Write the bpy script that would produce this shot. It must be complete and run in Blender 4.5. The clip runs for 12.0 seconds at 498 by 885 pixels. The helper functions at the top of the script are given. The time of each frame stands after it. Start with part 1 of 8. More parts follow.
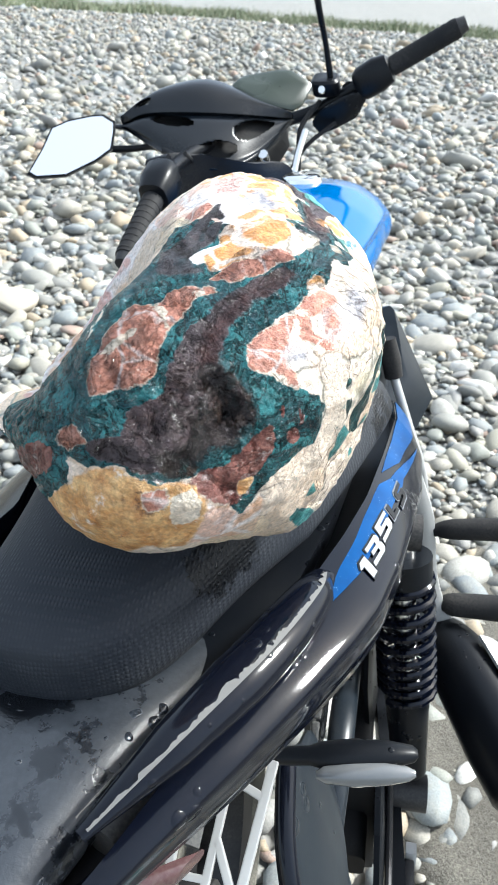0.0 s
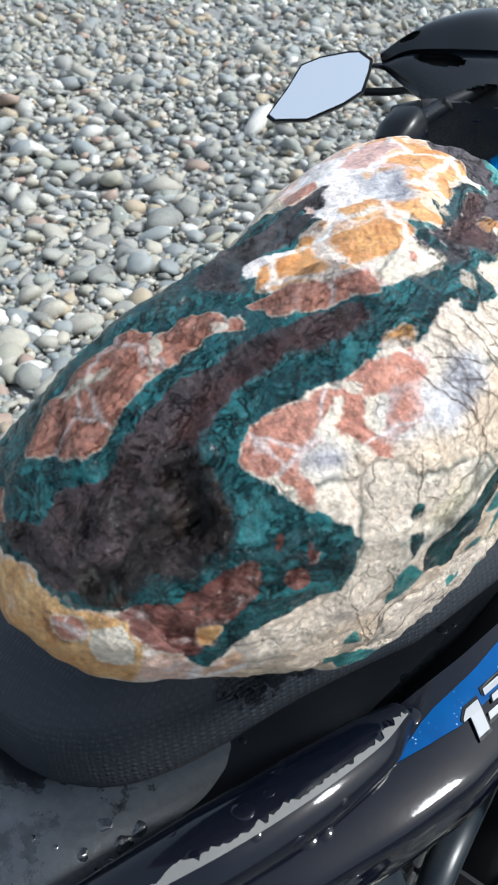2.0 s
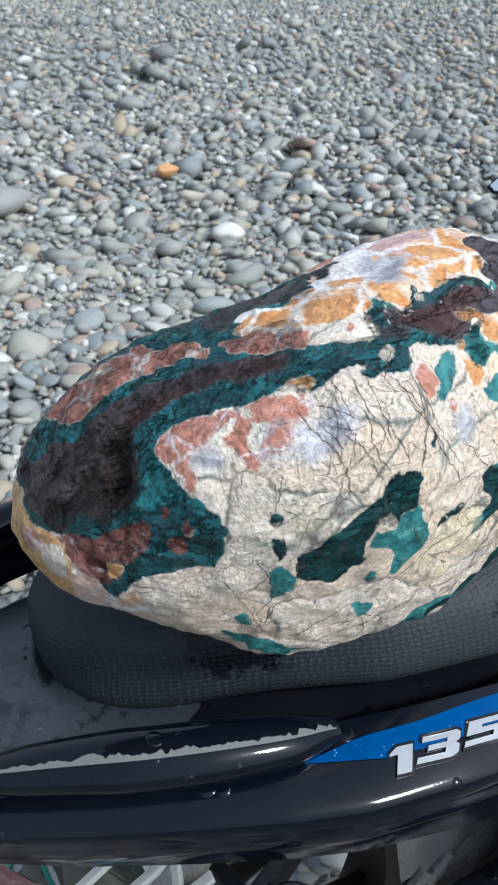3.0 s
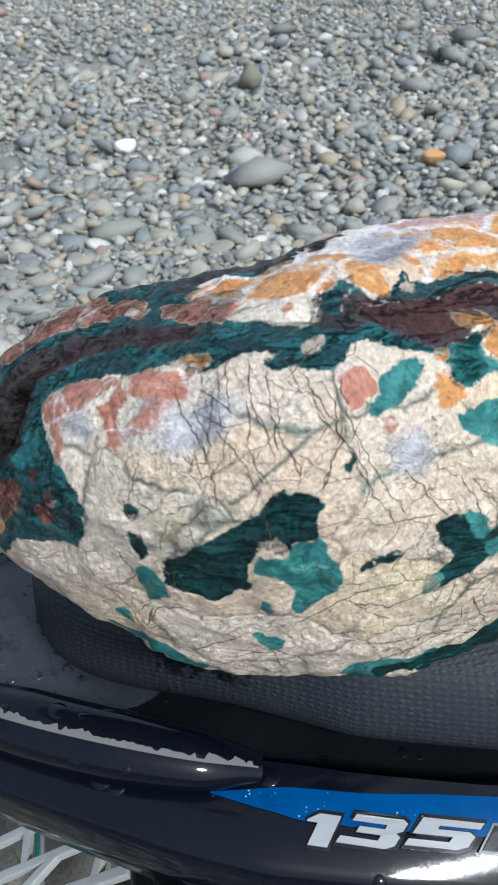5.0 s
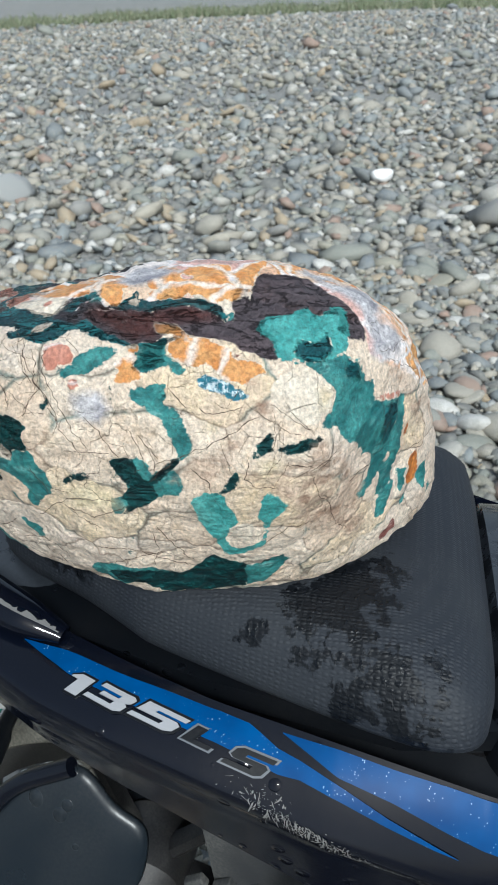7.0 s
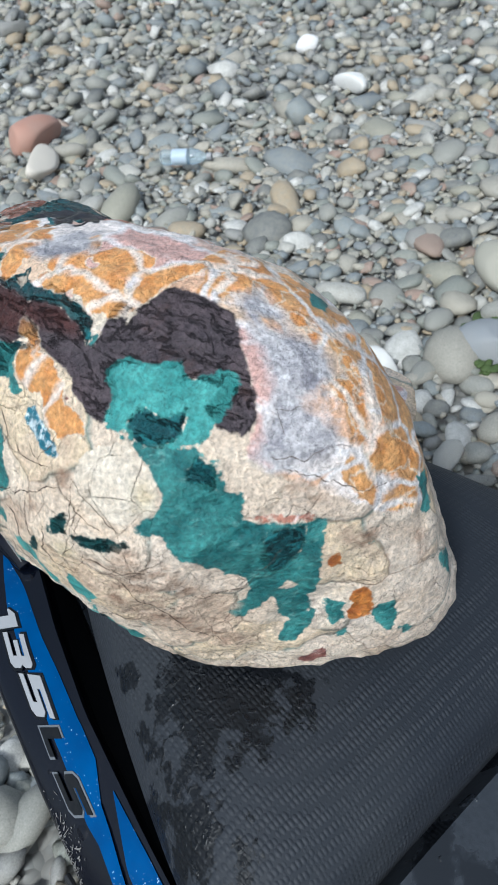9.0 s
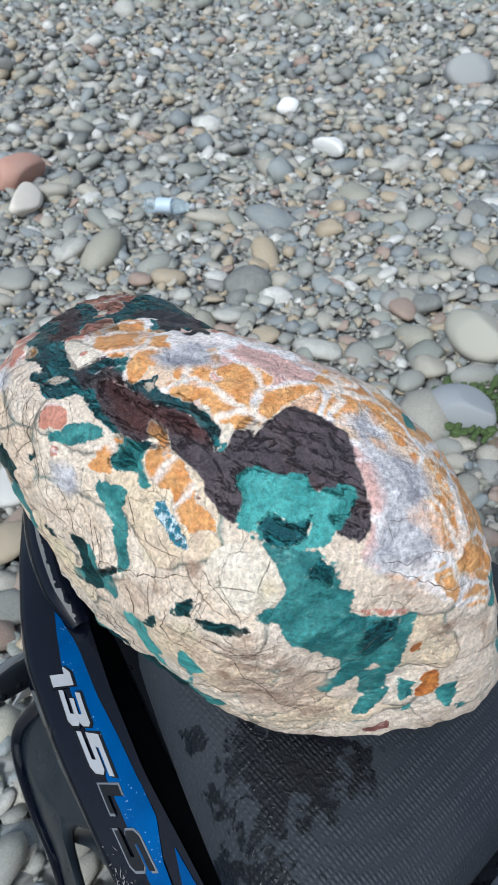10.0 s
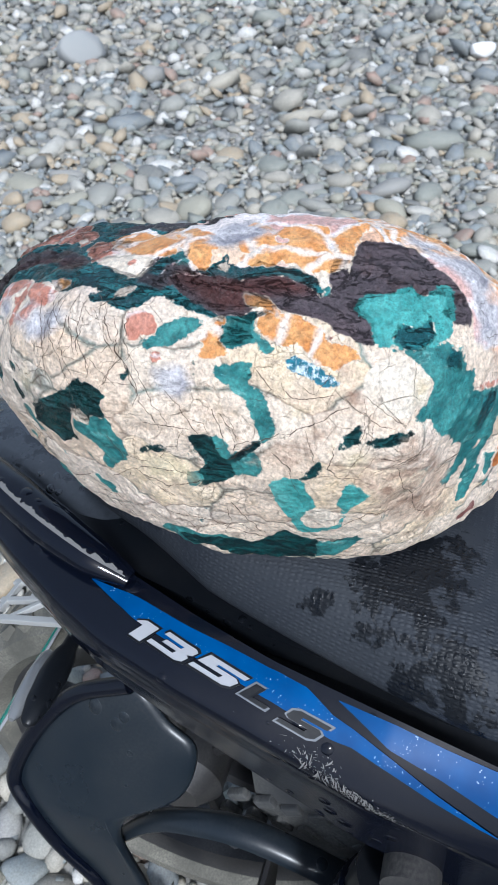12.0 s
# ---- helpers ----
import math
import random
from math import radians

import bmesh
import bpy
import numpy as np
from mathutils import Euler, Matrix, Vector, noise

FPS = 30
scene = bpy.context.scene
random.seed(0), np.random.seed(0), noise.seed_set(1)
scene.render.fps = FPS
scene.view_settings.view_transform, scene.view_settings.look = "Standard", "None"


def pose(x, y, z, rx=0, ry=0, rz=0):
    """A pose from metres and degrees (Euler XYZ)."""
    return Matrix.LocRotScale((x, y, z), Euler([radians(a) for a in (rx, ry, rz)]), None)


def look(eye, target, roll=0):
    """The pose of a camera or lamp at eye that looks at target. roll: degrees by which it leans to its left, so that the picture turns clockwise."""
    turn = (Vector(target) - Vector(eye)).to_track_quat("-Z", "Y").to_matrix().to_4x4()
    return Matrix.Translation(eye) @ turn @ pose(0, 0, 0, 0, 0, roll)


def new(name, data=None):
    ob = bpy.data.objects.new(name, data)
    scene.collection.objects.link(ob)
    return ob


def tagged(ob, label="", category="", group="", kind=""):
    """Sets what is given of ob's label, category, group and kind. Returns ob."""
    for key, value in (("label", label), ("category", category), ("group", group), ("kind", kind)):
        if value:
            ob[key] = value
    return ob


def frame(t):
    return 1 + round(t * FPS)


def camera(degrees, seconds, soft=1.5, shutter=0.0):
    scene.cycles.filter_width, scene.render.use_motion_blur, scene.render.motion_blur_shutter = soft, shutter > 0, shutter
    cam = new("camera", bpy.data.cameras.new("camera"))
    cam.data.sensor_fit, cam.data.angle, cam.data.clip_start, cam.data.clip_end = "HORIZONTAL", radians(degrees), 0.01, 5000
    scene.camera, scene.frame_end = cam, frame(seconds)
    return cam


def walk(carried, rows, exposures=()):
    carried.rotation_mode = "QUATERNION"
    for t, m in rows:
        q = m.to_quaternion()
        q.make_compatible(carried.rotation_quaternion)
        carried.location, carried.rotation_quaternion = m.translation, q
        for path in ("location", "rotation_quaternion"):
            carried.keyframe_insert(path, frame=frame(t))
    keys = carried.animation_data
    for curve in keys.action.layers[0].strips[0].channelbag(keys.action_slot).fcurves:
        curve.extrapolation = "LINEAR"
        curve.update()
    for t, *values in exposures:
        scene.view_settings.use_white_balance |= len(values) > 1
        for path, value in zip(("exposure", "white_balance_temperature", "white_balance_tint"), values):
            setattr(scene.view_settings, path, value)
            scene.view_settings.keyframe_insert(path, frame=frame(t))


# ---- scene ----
from mathutils import bvhtree
cam = camera(39.1, 12.0, 1.1)
PATH = [
    (0, (0.017, -0.365, 1.171), (0.028, 1.305, 0.071), 3.9),
    (0.5, (0.051, -0.38, 1.241), (0.032, 1.171, -0.022), 1.8),
    (1, (0.07, -0.323, 1.227), (-0.159, 1.235, -0.006), 0.4),
    (1.5, (0.082, -0.246, 1.181), (-0.383, 1.257, -0.053), 0.9),
    (2, (0.087, -0.212, 1.153), (-0.57, 1.215, -0.086), 0.5),
    (2.5, (0.138, -0.197, 1.166), (-0.862, 1.065, -0.019), 0.9),
    (3, (0.217, -0.194, 1.186), (-0.997, 0.902, 0.035), 0.2),
    (3.5, (0.262, -0.189, 1.192), (-1.029, 0.838, 0.062), 0.9),
    (3.7, (0.266, -0.18, 1.188), (-1.047, 0.839, 0.076), 0.8),
    (5.3, (0.251, -0.043, 1.16), (-1.295, 0.377, -0.038), -0.4),
    (5.5, (0.258, -0.027, 1.16), (-1.303, 0.319, -0.04), 0.0),
    (6, (0.317, 0.045, 1.183), (-1.315, 0.133, 0.03), -1.4),
    (6.5, (0.386, 0.098, 1.207), (-1.276, 0.068, 0.093), -1.3),
    (7, (0.403, 0.154, 1.201), (-1.256, 0.052, 0.089), -2.6),
    (7.5, (0.33, 0.212, 1.184), (-1.268, -0.181, 0.048), -3.4),
    (7.7, (0.303, 0.24, 1.183), (-1.264, -0.231, 0.034), -3.7),
    (9.3, (0.167, 0.335, 1.222), (-0.741, -0.736, -0.202), -7.6),
    (9.5, (0.172, 0.331, 1.236), (-0.725, -0.741, -0.193), -5.8),
    (10, (0.225, 0.289, 1.261), (-0.924, -0.672, -0.064), -2.1),
    (10.5, (0.308, 0.212, 1.239), (-0.983, -0.423, -0.15), -0.8),
    (11, (0.389, 0.196, 1.255), (-1.024, -0.248, -0.088), 0.9),
    (11.5, (0.375, 0.163, 1.248), (-1.081, -0.142, -0.088), 1.0),
    (12, (0.359, 0.136, 1.231), (-1.084, -0.11, -0.131), -2.0),
]
# a small phone lens, focused on the stone
cam.data.dof.use_dof = True
cam.data.dof.focus_distance, cam.data.dof.aperture_fstop = 0.45, 32.0
EXPOSE = [(0.0, 1.49, 5760, 4), (0.3, 1.02, 5820, 4), (0.6, 0.88, 5820, 4), (1.5, 0.84, 5720, 4), (2.5, 0.77, 5410, 4), (3.0, 0.48, 5270, 4), (3.5, 0.47, 5270, 4), (5.5, 0.25, 5450, 3), (6.5, 0.2, 5530, 2), (7.0, 0.26, 5540, 2), (7.5, 0.50, 5550, 3), (9.5, 0.18, 5390, 4), (10.5, 0.31, 5370, 6), (11.0, 0.41, 5330, 7), (12.0, 0.46, 5260, 8)]
walk(cam, [(t, look(eye, target, roll)) for t, eye, target, roll in PATH], EXPOSE)

# ---- light ----
SUN_AZ, SUN_EL = 71.0, 44.0      # degrees right of +y, and above the horizon
world = bpy.data.worlds.new("world")
scene.world = world
world.use_nodes = True
wn = world.node_tree.nodes
sky = wn.new("ShaderNodeTexSky")
sky.sky_type = 'NISHITA'
sky.sun_disc = False
sky.sun_elevation, sky.sun_rotation = radians(SUN_EL), radians(SUN_AZ)
sky.air_density, sky.dust_density, sky.ozone_density = 1.0, 5.0, 1.0
haze = wn.new("ShaderNodeMix")          # thin bright cloud over the whole sky
haze.data_type = 'RGBA'
haze.inputs[0].default_value = 0.58
haze.inputs[7].default_value = (3.5, 3.5, 3.45, 1)
world.node_tree.links.new(sky.outputs[0], haze.inputs[6])
world.node_tree.links.new(haze.outputs[2], wn["Background"].inputs[0])
wn["Background"].inputs[1].default_value = 0.15
sun = new("sun", bpy.data.lights.new("sun", 'SUN'))
sun.data.energy, sun.data.angle, sun.data.color = 3.2, radians(9), (1.0, 0.93, 0.84)
sa, se = radians(SUN_AZ), radians(SUN_EL)
sun.matrix_world = look((0, 0, 6), (-math.sin(sa) * math.cos(se), -math.cos(sa) * math.cos(se), 6 - math.sin(se)))

# ---- small tools ----
def lerp_table(y, ys, *cols):
    return [float(np.interp(y, ys, c)) for c in cols]


def finish(bm, name, material, smooth=True, crease=40):
    me = bpy.data.meshes.new(name)
    bmesh.ops.recalc_face_normals(bm, faces=bm.faces)
    bm.to_mesh(me)
    bm.free()
    for m in material if isinstance(material, (list, tuple)) else [material]:
        me.materials.append(m)
    me.polygons.foreach_set("use_smooth", [smooth] * len(me.polygons))
    if smooth and crease:
        me.set_sharp_from_angle(angle=radians(crease))
    return me


def part(name, bm, material, parent, label="", smooth=True, crease=40):
    ob = new(name, bm if isinstance(bm, bpy.types.Mesh) else finish(bm, name, material, smooth, crease))
    ob.parent = parent
    return tagged(ob, label)


def loft(sections, closed=True, caps=True, bm=None):
    """Skin through rings of points."""
    bm = bm or bmesh.new()
    rings = [[bm.verts.new(p) for p in s] for s in sections]
    n = len(rings[0])
    for a, b in zip(rings, rings[1:]):
        for i in range(n if closed else n - 1):
            j = (i + 1) % n
            bm.faces.new((a[i], a[j], b[j], b[i]))
    if caps and closed:
        bm.faces.new(rings[0][::-1])
        bm.faces.new(rings[-1])
    return bm


def spline(pts, n):
    """A smooth curve through the points, n steps a span."""
    p = [Vector(q) for q in pts]
    p = [2 * p[0] - p[1]] + p + [2 * p[-1] - p[-2]]
    out = []
    for i in range(1, len(p) - 2):
        for k in range(n):
            t = k / n
            out.append(0.5 * ((2 * p[i]) + (p[i + 1] - p[i - 1]) * t + (2 * p[i - 1] - 5 * p[i] + 4 * p[i + 1] - p[i + 2]) * t * t
                              + (3 * p[i] - p[i - 1] - 3 * p[i + 1] + p[i + 2]) * t ** 3))
    return out + [p[-2]]


def tube(pts, r, seg=12, steps=6, flat=1.0, bm=None, ends=True):
    """A round bar along a smooth curve; r one radius or one for each point; flat squashes it along its normal."""
    path = spline(pts, steps) if len(pts) > 2 else [Vector(q) for q in pts]
    rs = [r] * len(path) if not isinstance(r, (list, tuple)) else [float(np.interp(i / (len(path) - 1), np.linspace(0, 1, len(r)), r)) for i in range(len(path))]
    rings, up = [], Vector((0.0, 0.0, 1.0))
    for i, p in enumerate(path):
        d = (path[min(i + 1, len(path) - 1)] - path[max(i - 1, 0)]).normalized()
        if abs(d.dot(up)) > 0.97:
            up = Vector((1.0, 0.0, 0.0)) if abs(d.x) < 0.9 else Vector((0.0, 1.0, 0.0))
        a = d.cross(up).normalized()
        up = a.cross(d).normalized()
        rings.append([p + rs[i] * (math.cos(w) * a + flat * math.sin(w) * up) for w in (2 * math.pi * k / seg for k in range(seg))])
    return loft(rings, True, ends, bm)


def box(cx, cy, cz, sx, sy, sz, bevel=0.0, bm=None, m=None):
    own = bmesh.new()
    bmesh.ops.create_cube(own, size=1.0, matrix=Matrix.Translation((cx, cy, cz)) @ Matrix.Diagonal((sx, sy, sz, 1)))
    if bevel:
        bmesh.ops.bevel(own, geom=list(own.edges), offset=bevel, segments=2, affect='EDGES', profile=0.6)
    if m:
        bmesh.ops.transform(own, matrix=m, verts=own.verts)
    if bm is None:
        return own
    me = bpy.data.meshes.new("tmp")
    own.to_mesh(me)
    own.free()
    bm.from_mesh(me)
    bpy.data.meshes.remove(me)
    return bm


def ellipse_ring(c, ax, ay, n=20, power=2.0):
    """A ring of a superellipse about c with half-axes ax and ay (vectors)."""
    c, ax, ay, out = Vector(c), Vector(ax), Vector(ay), []
    for k in range(n):
        w = 2 * math.pi * k / n
        cx, sx = math.cos(w), math.sin(w)
        out.append(c + ax * math.copysign(abs(cx) ** (2 / power), cx) + ay * math.copysign(abs(sx) ** (2 / power), sx))
    return out


def lathe(profile, centre, axis, seg=32, closed_profile=False):
    """Turns (radius, offset) pairs round an axis through centre."""
    axis = Vector(axis).normalized()
    a = axis.orthogonal().normalized()
    b = axis.cross(a)
    c = Vector(centre)
    rings = [[c + axis * o + r * (math.cos(w) * a + math.sin(w) * b) for r, o in profile] for w in (2 * math.pi * k / seg for k in range(seg))]
    bm = bmesh.new()
    vs = [[bm.verts.new(p) for p in ring] for ring in rings]
    n = len(profile)
    for i in range(seg):
        for j in range(n if closed_profile else n - 1):
            k = (j + 1) % n
            bm.faces.new((vs[i][j], vs[i][k], vs[(i + 1) % seg][k], vs[(i + 1) % seg][j]))
    return bm


# ---- materials ----
def shader(name, base=(0.5, 0.5, 0.5), rough=0.5, metal=0.0, coat=0.0):
    m = bpy.data.materials.new(name)
    m.use_nodes = True
    b = m.node_tree.nodes["Principled BSDF"]
    b.inputs["Base Color"].default_value = (*base, 1)
    b.inputs["Roughness"].default_value = rough
    b.inputs["Metallic"].default_value = metal
    b.inputs["Coat Weight"].default_value = coat
    b.inputs["Coat Roughness"].default_value = 0.08
    b.inputs["Specular IOR Level"].default_value = 0.35
    return m, m.node_tree, b


class Net:
    """Shortcuts for building node trees."""
    def __init__(self, tree):
        self.t = tree

    def n(self, kind, **kw):
        node = self.t.nodes.new("ShaderNode" + kind)
        for k, v in kw.items():
            node.inputs[k.replace("_", " ")].default_value = v
        return node

    def link(self, a, b):
        self.t.links.new(a, b)

    def coord(self, scale=1.0, stretch=(1, 1, 1)):
        tc = self.n("TexCoord")
        mp = self.n("Mapping")
        mp.inputs["Scale"].default_value = [scale * s for s in stretch]
        self.link(tc.outputs["Object"], mp.inputs["Vector"])
        return mp.outputs[0]

    def noise(self, vec, scale, detail=4.0, rough=0.55):
        x = self.n("TexNoise", Scale=scale, Detail=detail, Roughness=rough)
        self.link(vec, x.inputs["Vector"])
        return x.outputs["Fac"]

    def ramp(self, fac, *stops, mode='LINEAR'):
        r = self.n("ValToRGB")
        r.color_ramp.interpolation = mode
        e = r.color_ramp.elements
        while len(e) < len(stops):
            e.new(0.5)
        for el, (p, c) in zip(e, stops):
            el.position, el.color = p, (*(c if isinstance(c, tuple) else (c, c, c)), 1)
        self.link(fac, r.inputs[0])
        return r.outputs[0]

    def math(self, op, a, b=0.0, c=0.0, clamp=False):
        x = self.n("Math")
        x.operation, x.use_clamp = op, clamp
        for i, v in enumerate((a, b, c)):
            if isinstance(v, (int, float)):
                x.inputs[i].default_value = v
            else:
                self.link(v, x.inputs[i])
        return x.outputs[0]

    def mix(self, fac, a, b, kind='MIX'):
        x = self.n("Mix")
        x.data_type, x.blend_type = 'RGBA', kind
        for s, v in ((x.inputs[0], fac), (x.inputs[6], a), (x.inputs[7], b)):
            if isinstance(v, (int, float)):
                s.default_value = v
            elif isinstance(v, tuple):
                s.default_value = (*v, 1)
            else:
                self.link(v, s)
        return x.outputs[2]

    def attr(self, name):
        x = self.n("Attribute")
        x.attribute_name = name
        return x.outputs["Fac"]

    def bump(self, height, bsdf, strength=0.3, distance=0.002, prior=None):
        x = self.n("Bump", Strength=strength, Distance=distance)
        self.link(height, x.inputs["Height"])
        if prior:
            self.link(prior, x.inputs["Normal"])
        if bsdf:
            self.link(x.outputs[0], bsdf.inputs["Normal"])
        return x.outputs[0]


def worn(name, base, rough, metal=0.0, coat=0.0, dust=(0.25, 0.23, 0.2), dusty=0.25, grain=60.0, drops=0.0, spec=0.35):
    """Paint, plastic or metal with dust, stains and a little relief; drops: how many water drops stand on it."""
    m, t, b = shader(name, base, rough, metal, coat)
    b.inputs["Specular IOR Level"].default_value = spec
    g = Net(t)
    v = g.coord()
    big = g.noise(v, 9.0, 5.0)
    fine = g.noise(v, grain * 6, 3.0)
    mask = g.math('MULTIPLY', g.ramp(big, (0.42, 0.0), (0.72, 1.0)), g.ramp(fine, (0.35, 0.2), (0.7, 1.0)))
    mask = g.math('MULTIPLY', mask, dusty)
    col = g.mix(mask, base, dust)
    g.link(col, b.inputs["Base Color"])
    r = g.math('ADD', g.math('MULTIPLY', big, 0.22), rough - 0.11)
    r = g.math('ADD', r, g.math('MULTIPLY', mask, 0.4), clamp=True)
    h = g.math('MULTIPLY', fine, 0.08)
    if drops:
        vo = g.n("TexVoronoi", Scale=drops)
        vo.feature = 'F1'
        g.link(v, vo.inputs["Vector"])
        size = g.ramp(g.noise(v, drops * 0.23, 2.0), (0.47, 0.0), (0.68, 0.36))
        drop = g.math('SUBTRACT', size, vo.outputs["Distance"], clamp=True)
        wet = g.math('GREATER_THAN', drop, 0.01)
        r = g.math('MULTIPLY', r, g.math('SUBTRACT', 1.0, g.math('MULTIPLY', wet, 0.8)))
        h = g.math('ADD', h, g.math('MULTIPLY', g.math('POWER', drop, 0.5), 5.0))
    g.link(r, b.inputs["Roughness"])
    g.bump(h, b, 0.5, 0.001)
    return m


def pebble_material(name, dust):
    m, t, b = shader(name, rough=0.75)
    g = Net(t)
    geo = g.n("NewGeometry")
    info = g.n("ObjectInfo")
    r = g.math('FRACT', g.math('ADD', geo.outputs["Random Per Island"], g.math('MULTIPLY', info.outputs["Random"], 7.31)))
    col = g.ramp(r, (0.0, (0.129, 0.131, 0.125)), (0.10, (0.225, 0.222, 0.200)), (0.22, (0.155, 0.172, 0.182)), (0.32, (0.284, 0.265, 0.225)),
                 (0.43, (0.194, 0.203, 0.179)), (0.53, (0.331, 0.303, 0.248)), (0.61, (0.202, 0.222, 0.225)), (0.68, (0.258, 0.245, 0.194)), (0.75, (0.305, 0.243, 0.163)),
                 (0.81, (0.361, 0.348, 0.314)), (0.87, (0.254, 0.176, 0.138)), (0.90, (0.219, 0.215, 0.205)), (0.945, (0.482, 0.469, 0.439)), (1.0, (0.482, 0.469, 0.439)), mode='CONSTANT')
    v = g.coord()
    n1 = g.noise(v, 45.0, 5.0, 0.65)
    n2 = g.noise(v, 320.0, 3.0, 0.6)
    col = g.mix(g.ramp(n1, (0.35, 0.0), (0.7, 0.55)), col, dust)
    col = g.mix(0.5, col, g.mix(1.0, col, g.ramp(n2, (0.3, 0.62), (0.7, 1.5)), 'MULTIPLY'))
    g.link(col, b.inputs["Base Color"])
    g.link(g.math('ADD', g.math('MULTIPLY', n1, 0.3), 0.5), b.inputs["Roughness"])
    g.bump(g.math('ADD', n1, g.math('MULTIPLY', n2, 0.4)), b, 0.3, 0.003)
    return m


PEBBLE = pebble_material("river_pebble", (0.240, 0.232, 0.198))


def ground_material():
    m, t, b = shader("gravel_bed", rough=0.9)
    g = Net(t)
    v = g.coord()
    vo = g.n("TexVoronoi", Scale=38.0)
    g.link(v, vo.inputs["Vector"])
    col = g.ramp(vo.outputs["Color"], (0.0, (0.13, 0.13, 0.125)), (0.35, (0.20, 0.20, 0.19)), (0.6, (0.24, 0.23, 0.21)), (0.85, (0.19, 0.20, 0.20)), (1.0, (0.32, 0.315, 0.295)))
    edge = g.ramp(vo.outputs["Distance"], (0.25, 1.2), (0.8, 0.7))
    col = g.mix(1.0, col, edge, 'MULTIPLY')
    big = g.noise(v, 0.5, 4.0)
    col = g.mix(g.ramp(big, (0.4, 0.0), (0.7, 0.35)), col, (0.24, 0.232, 0.21))
    g.link(col, b.inputs["Base Color"])
    g.bump(g.math('SUBTRACT', 1.0, vo.outputs["Distance"]), b, 0.9, 0.012)
    return m


# ---- ground ----
bm = bmesh.new()
bmesh.ops.create_grid(bm, x_segments=90, y_segments=90, size=1.0)
for p in bm.verts:
    r = max(abs(p.co.x), abs(p.co.y))
    k = 25.0 + 900.0 * max(r - 0.75, 0.0)
    p.co.x, p.co.y = p.co.x * k, p.co.y * k
    p.co.z = -0.035 + 0.02 * noise.noise(p.co * 0.4)
ground = new("ground", finish(bm, "ground", ground_material(), crease=0))
tagged(ground, "grey river gravel bed with sand between rounded stones", "ground", kind="structure")


def sand_material():
    m, t, b = shader("dark_sand", rough=0.8)
    g = Net(t)
    v = g.coord()
    grit = g.noise(v, 260.0, 5.0, 0.7)
    col = g.mix(g.ramp(grit, (0.35, 0.0), (0.65, 1.0)), (0.070, 0.064, 0.052), (0.180, 0.168, 0.140))
    col = g.mix(g.ramp(g.noise(v, 7.0, 4.0), (0.4, 0.0), (0.65, 0.6)), col, (0.050, 0.046, 0.038))
    g.link(col, b.inputs["Base Color"])
    g.bump(g.math('ADD', grit, g.math('MULTIPLY', g.noise(v, 60.0, 4.0), 1.5)), b, 0.7, 0.006)
    return m


# dark sand that half buries the stones under and beside the motorcycle
bm = bmesh.new()
bmesh.ops.create_grid(bm, x_segments=90, y_segments=110, size=1.0, matrix=Matrix.Translation((0.42, 0.25, 0.0)) @ Matrix.Diagonal((0.95, 1.25, 1, 1)))
for p in bm.verts:
    d = math.hypot((p.co.x - 0.64) / 0.50, (p.co.y - 0.55) / 0.68) + 0.35 * noise.noise(p.co * 2.3)
    p.co.z = -0.060 + 0.053 * min(max((1.05 - d) / 0.35, 0.0), 1.0) + 0.012 * noise.noise(p.co * 5.0) + 0.004 * noise.noise(p.co * 17.0)
sand = new("sand", finish(bm, "sand", sand_material(), crease=0))
tagged(sand, "dark sand between the stones", "sand", kind="structure")


def pebble_shapes(level, count, seed):
    """Rounded, flattened unit stones as (vertices, faces)."""
    rng = np.random.default_rng(seed)
    bm = bmesh.new()
    bmesh.ops.create_icosphere(bm, subdivisions=level, radius=1.0)
    v = np.array([p.co[:] for p in bm.verts])
    f = np.array([[p.index for p in q.verts] for q in bm.faces])
    bm.free()
    out = []
    for _ in range(count):
        w = v.copy()
        for _ in range(5):
            d = rng.normal(size=3)
            d /= np.linalg.norm(d)
            w *= 1 + 0.16 * rng.normal() * np.tanh(2.2 * (v @ d))[:, None]
        for _ in range(4):
            d = rng.normal(size=3)
            d /= np.linalg.norm(d)
            h = w @ d - 0.70
            w -= np.outer(np.clip(h, 0, None) * 0.75, d)
        out.append(w)
    return out, f


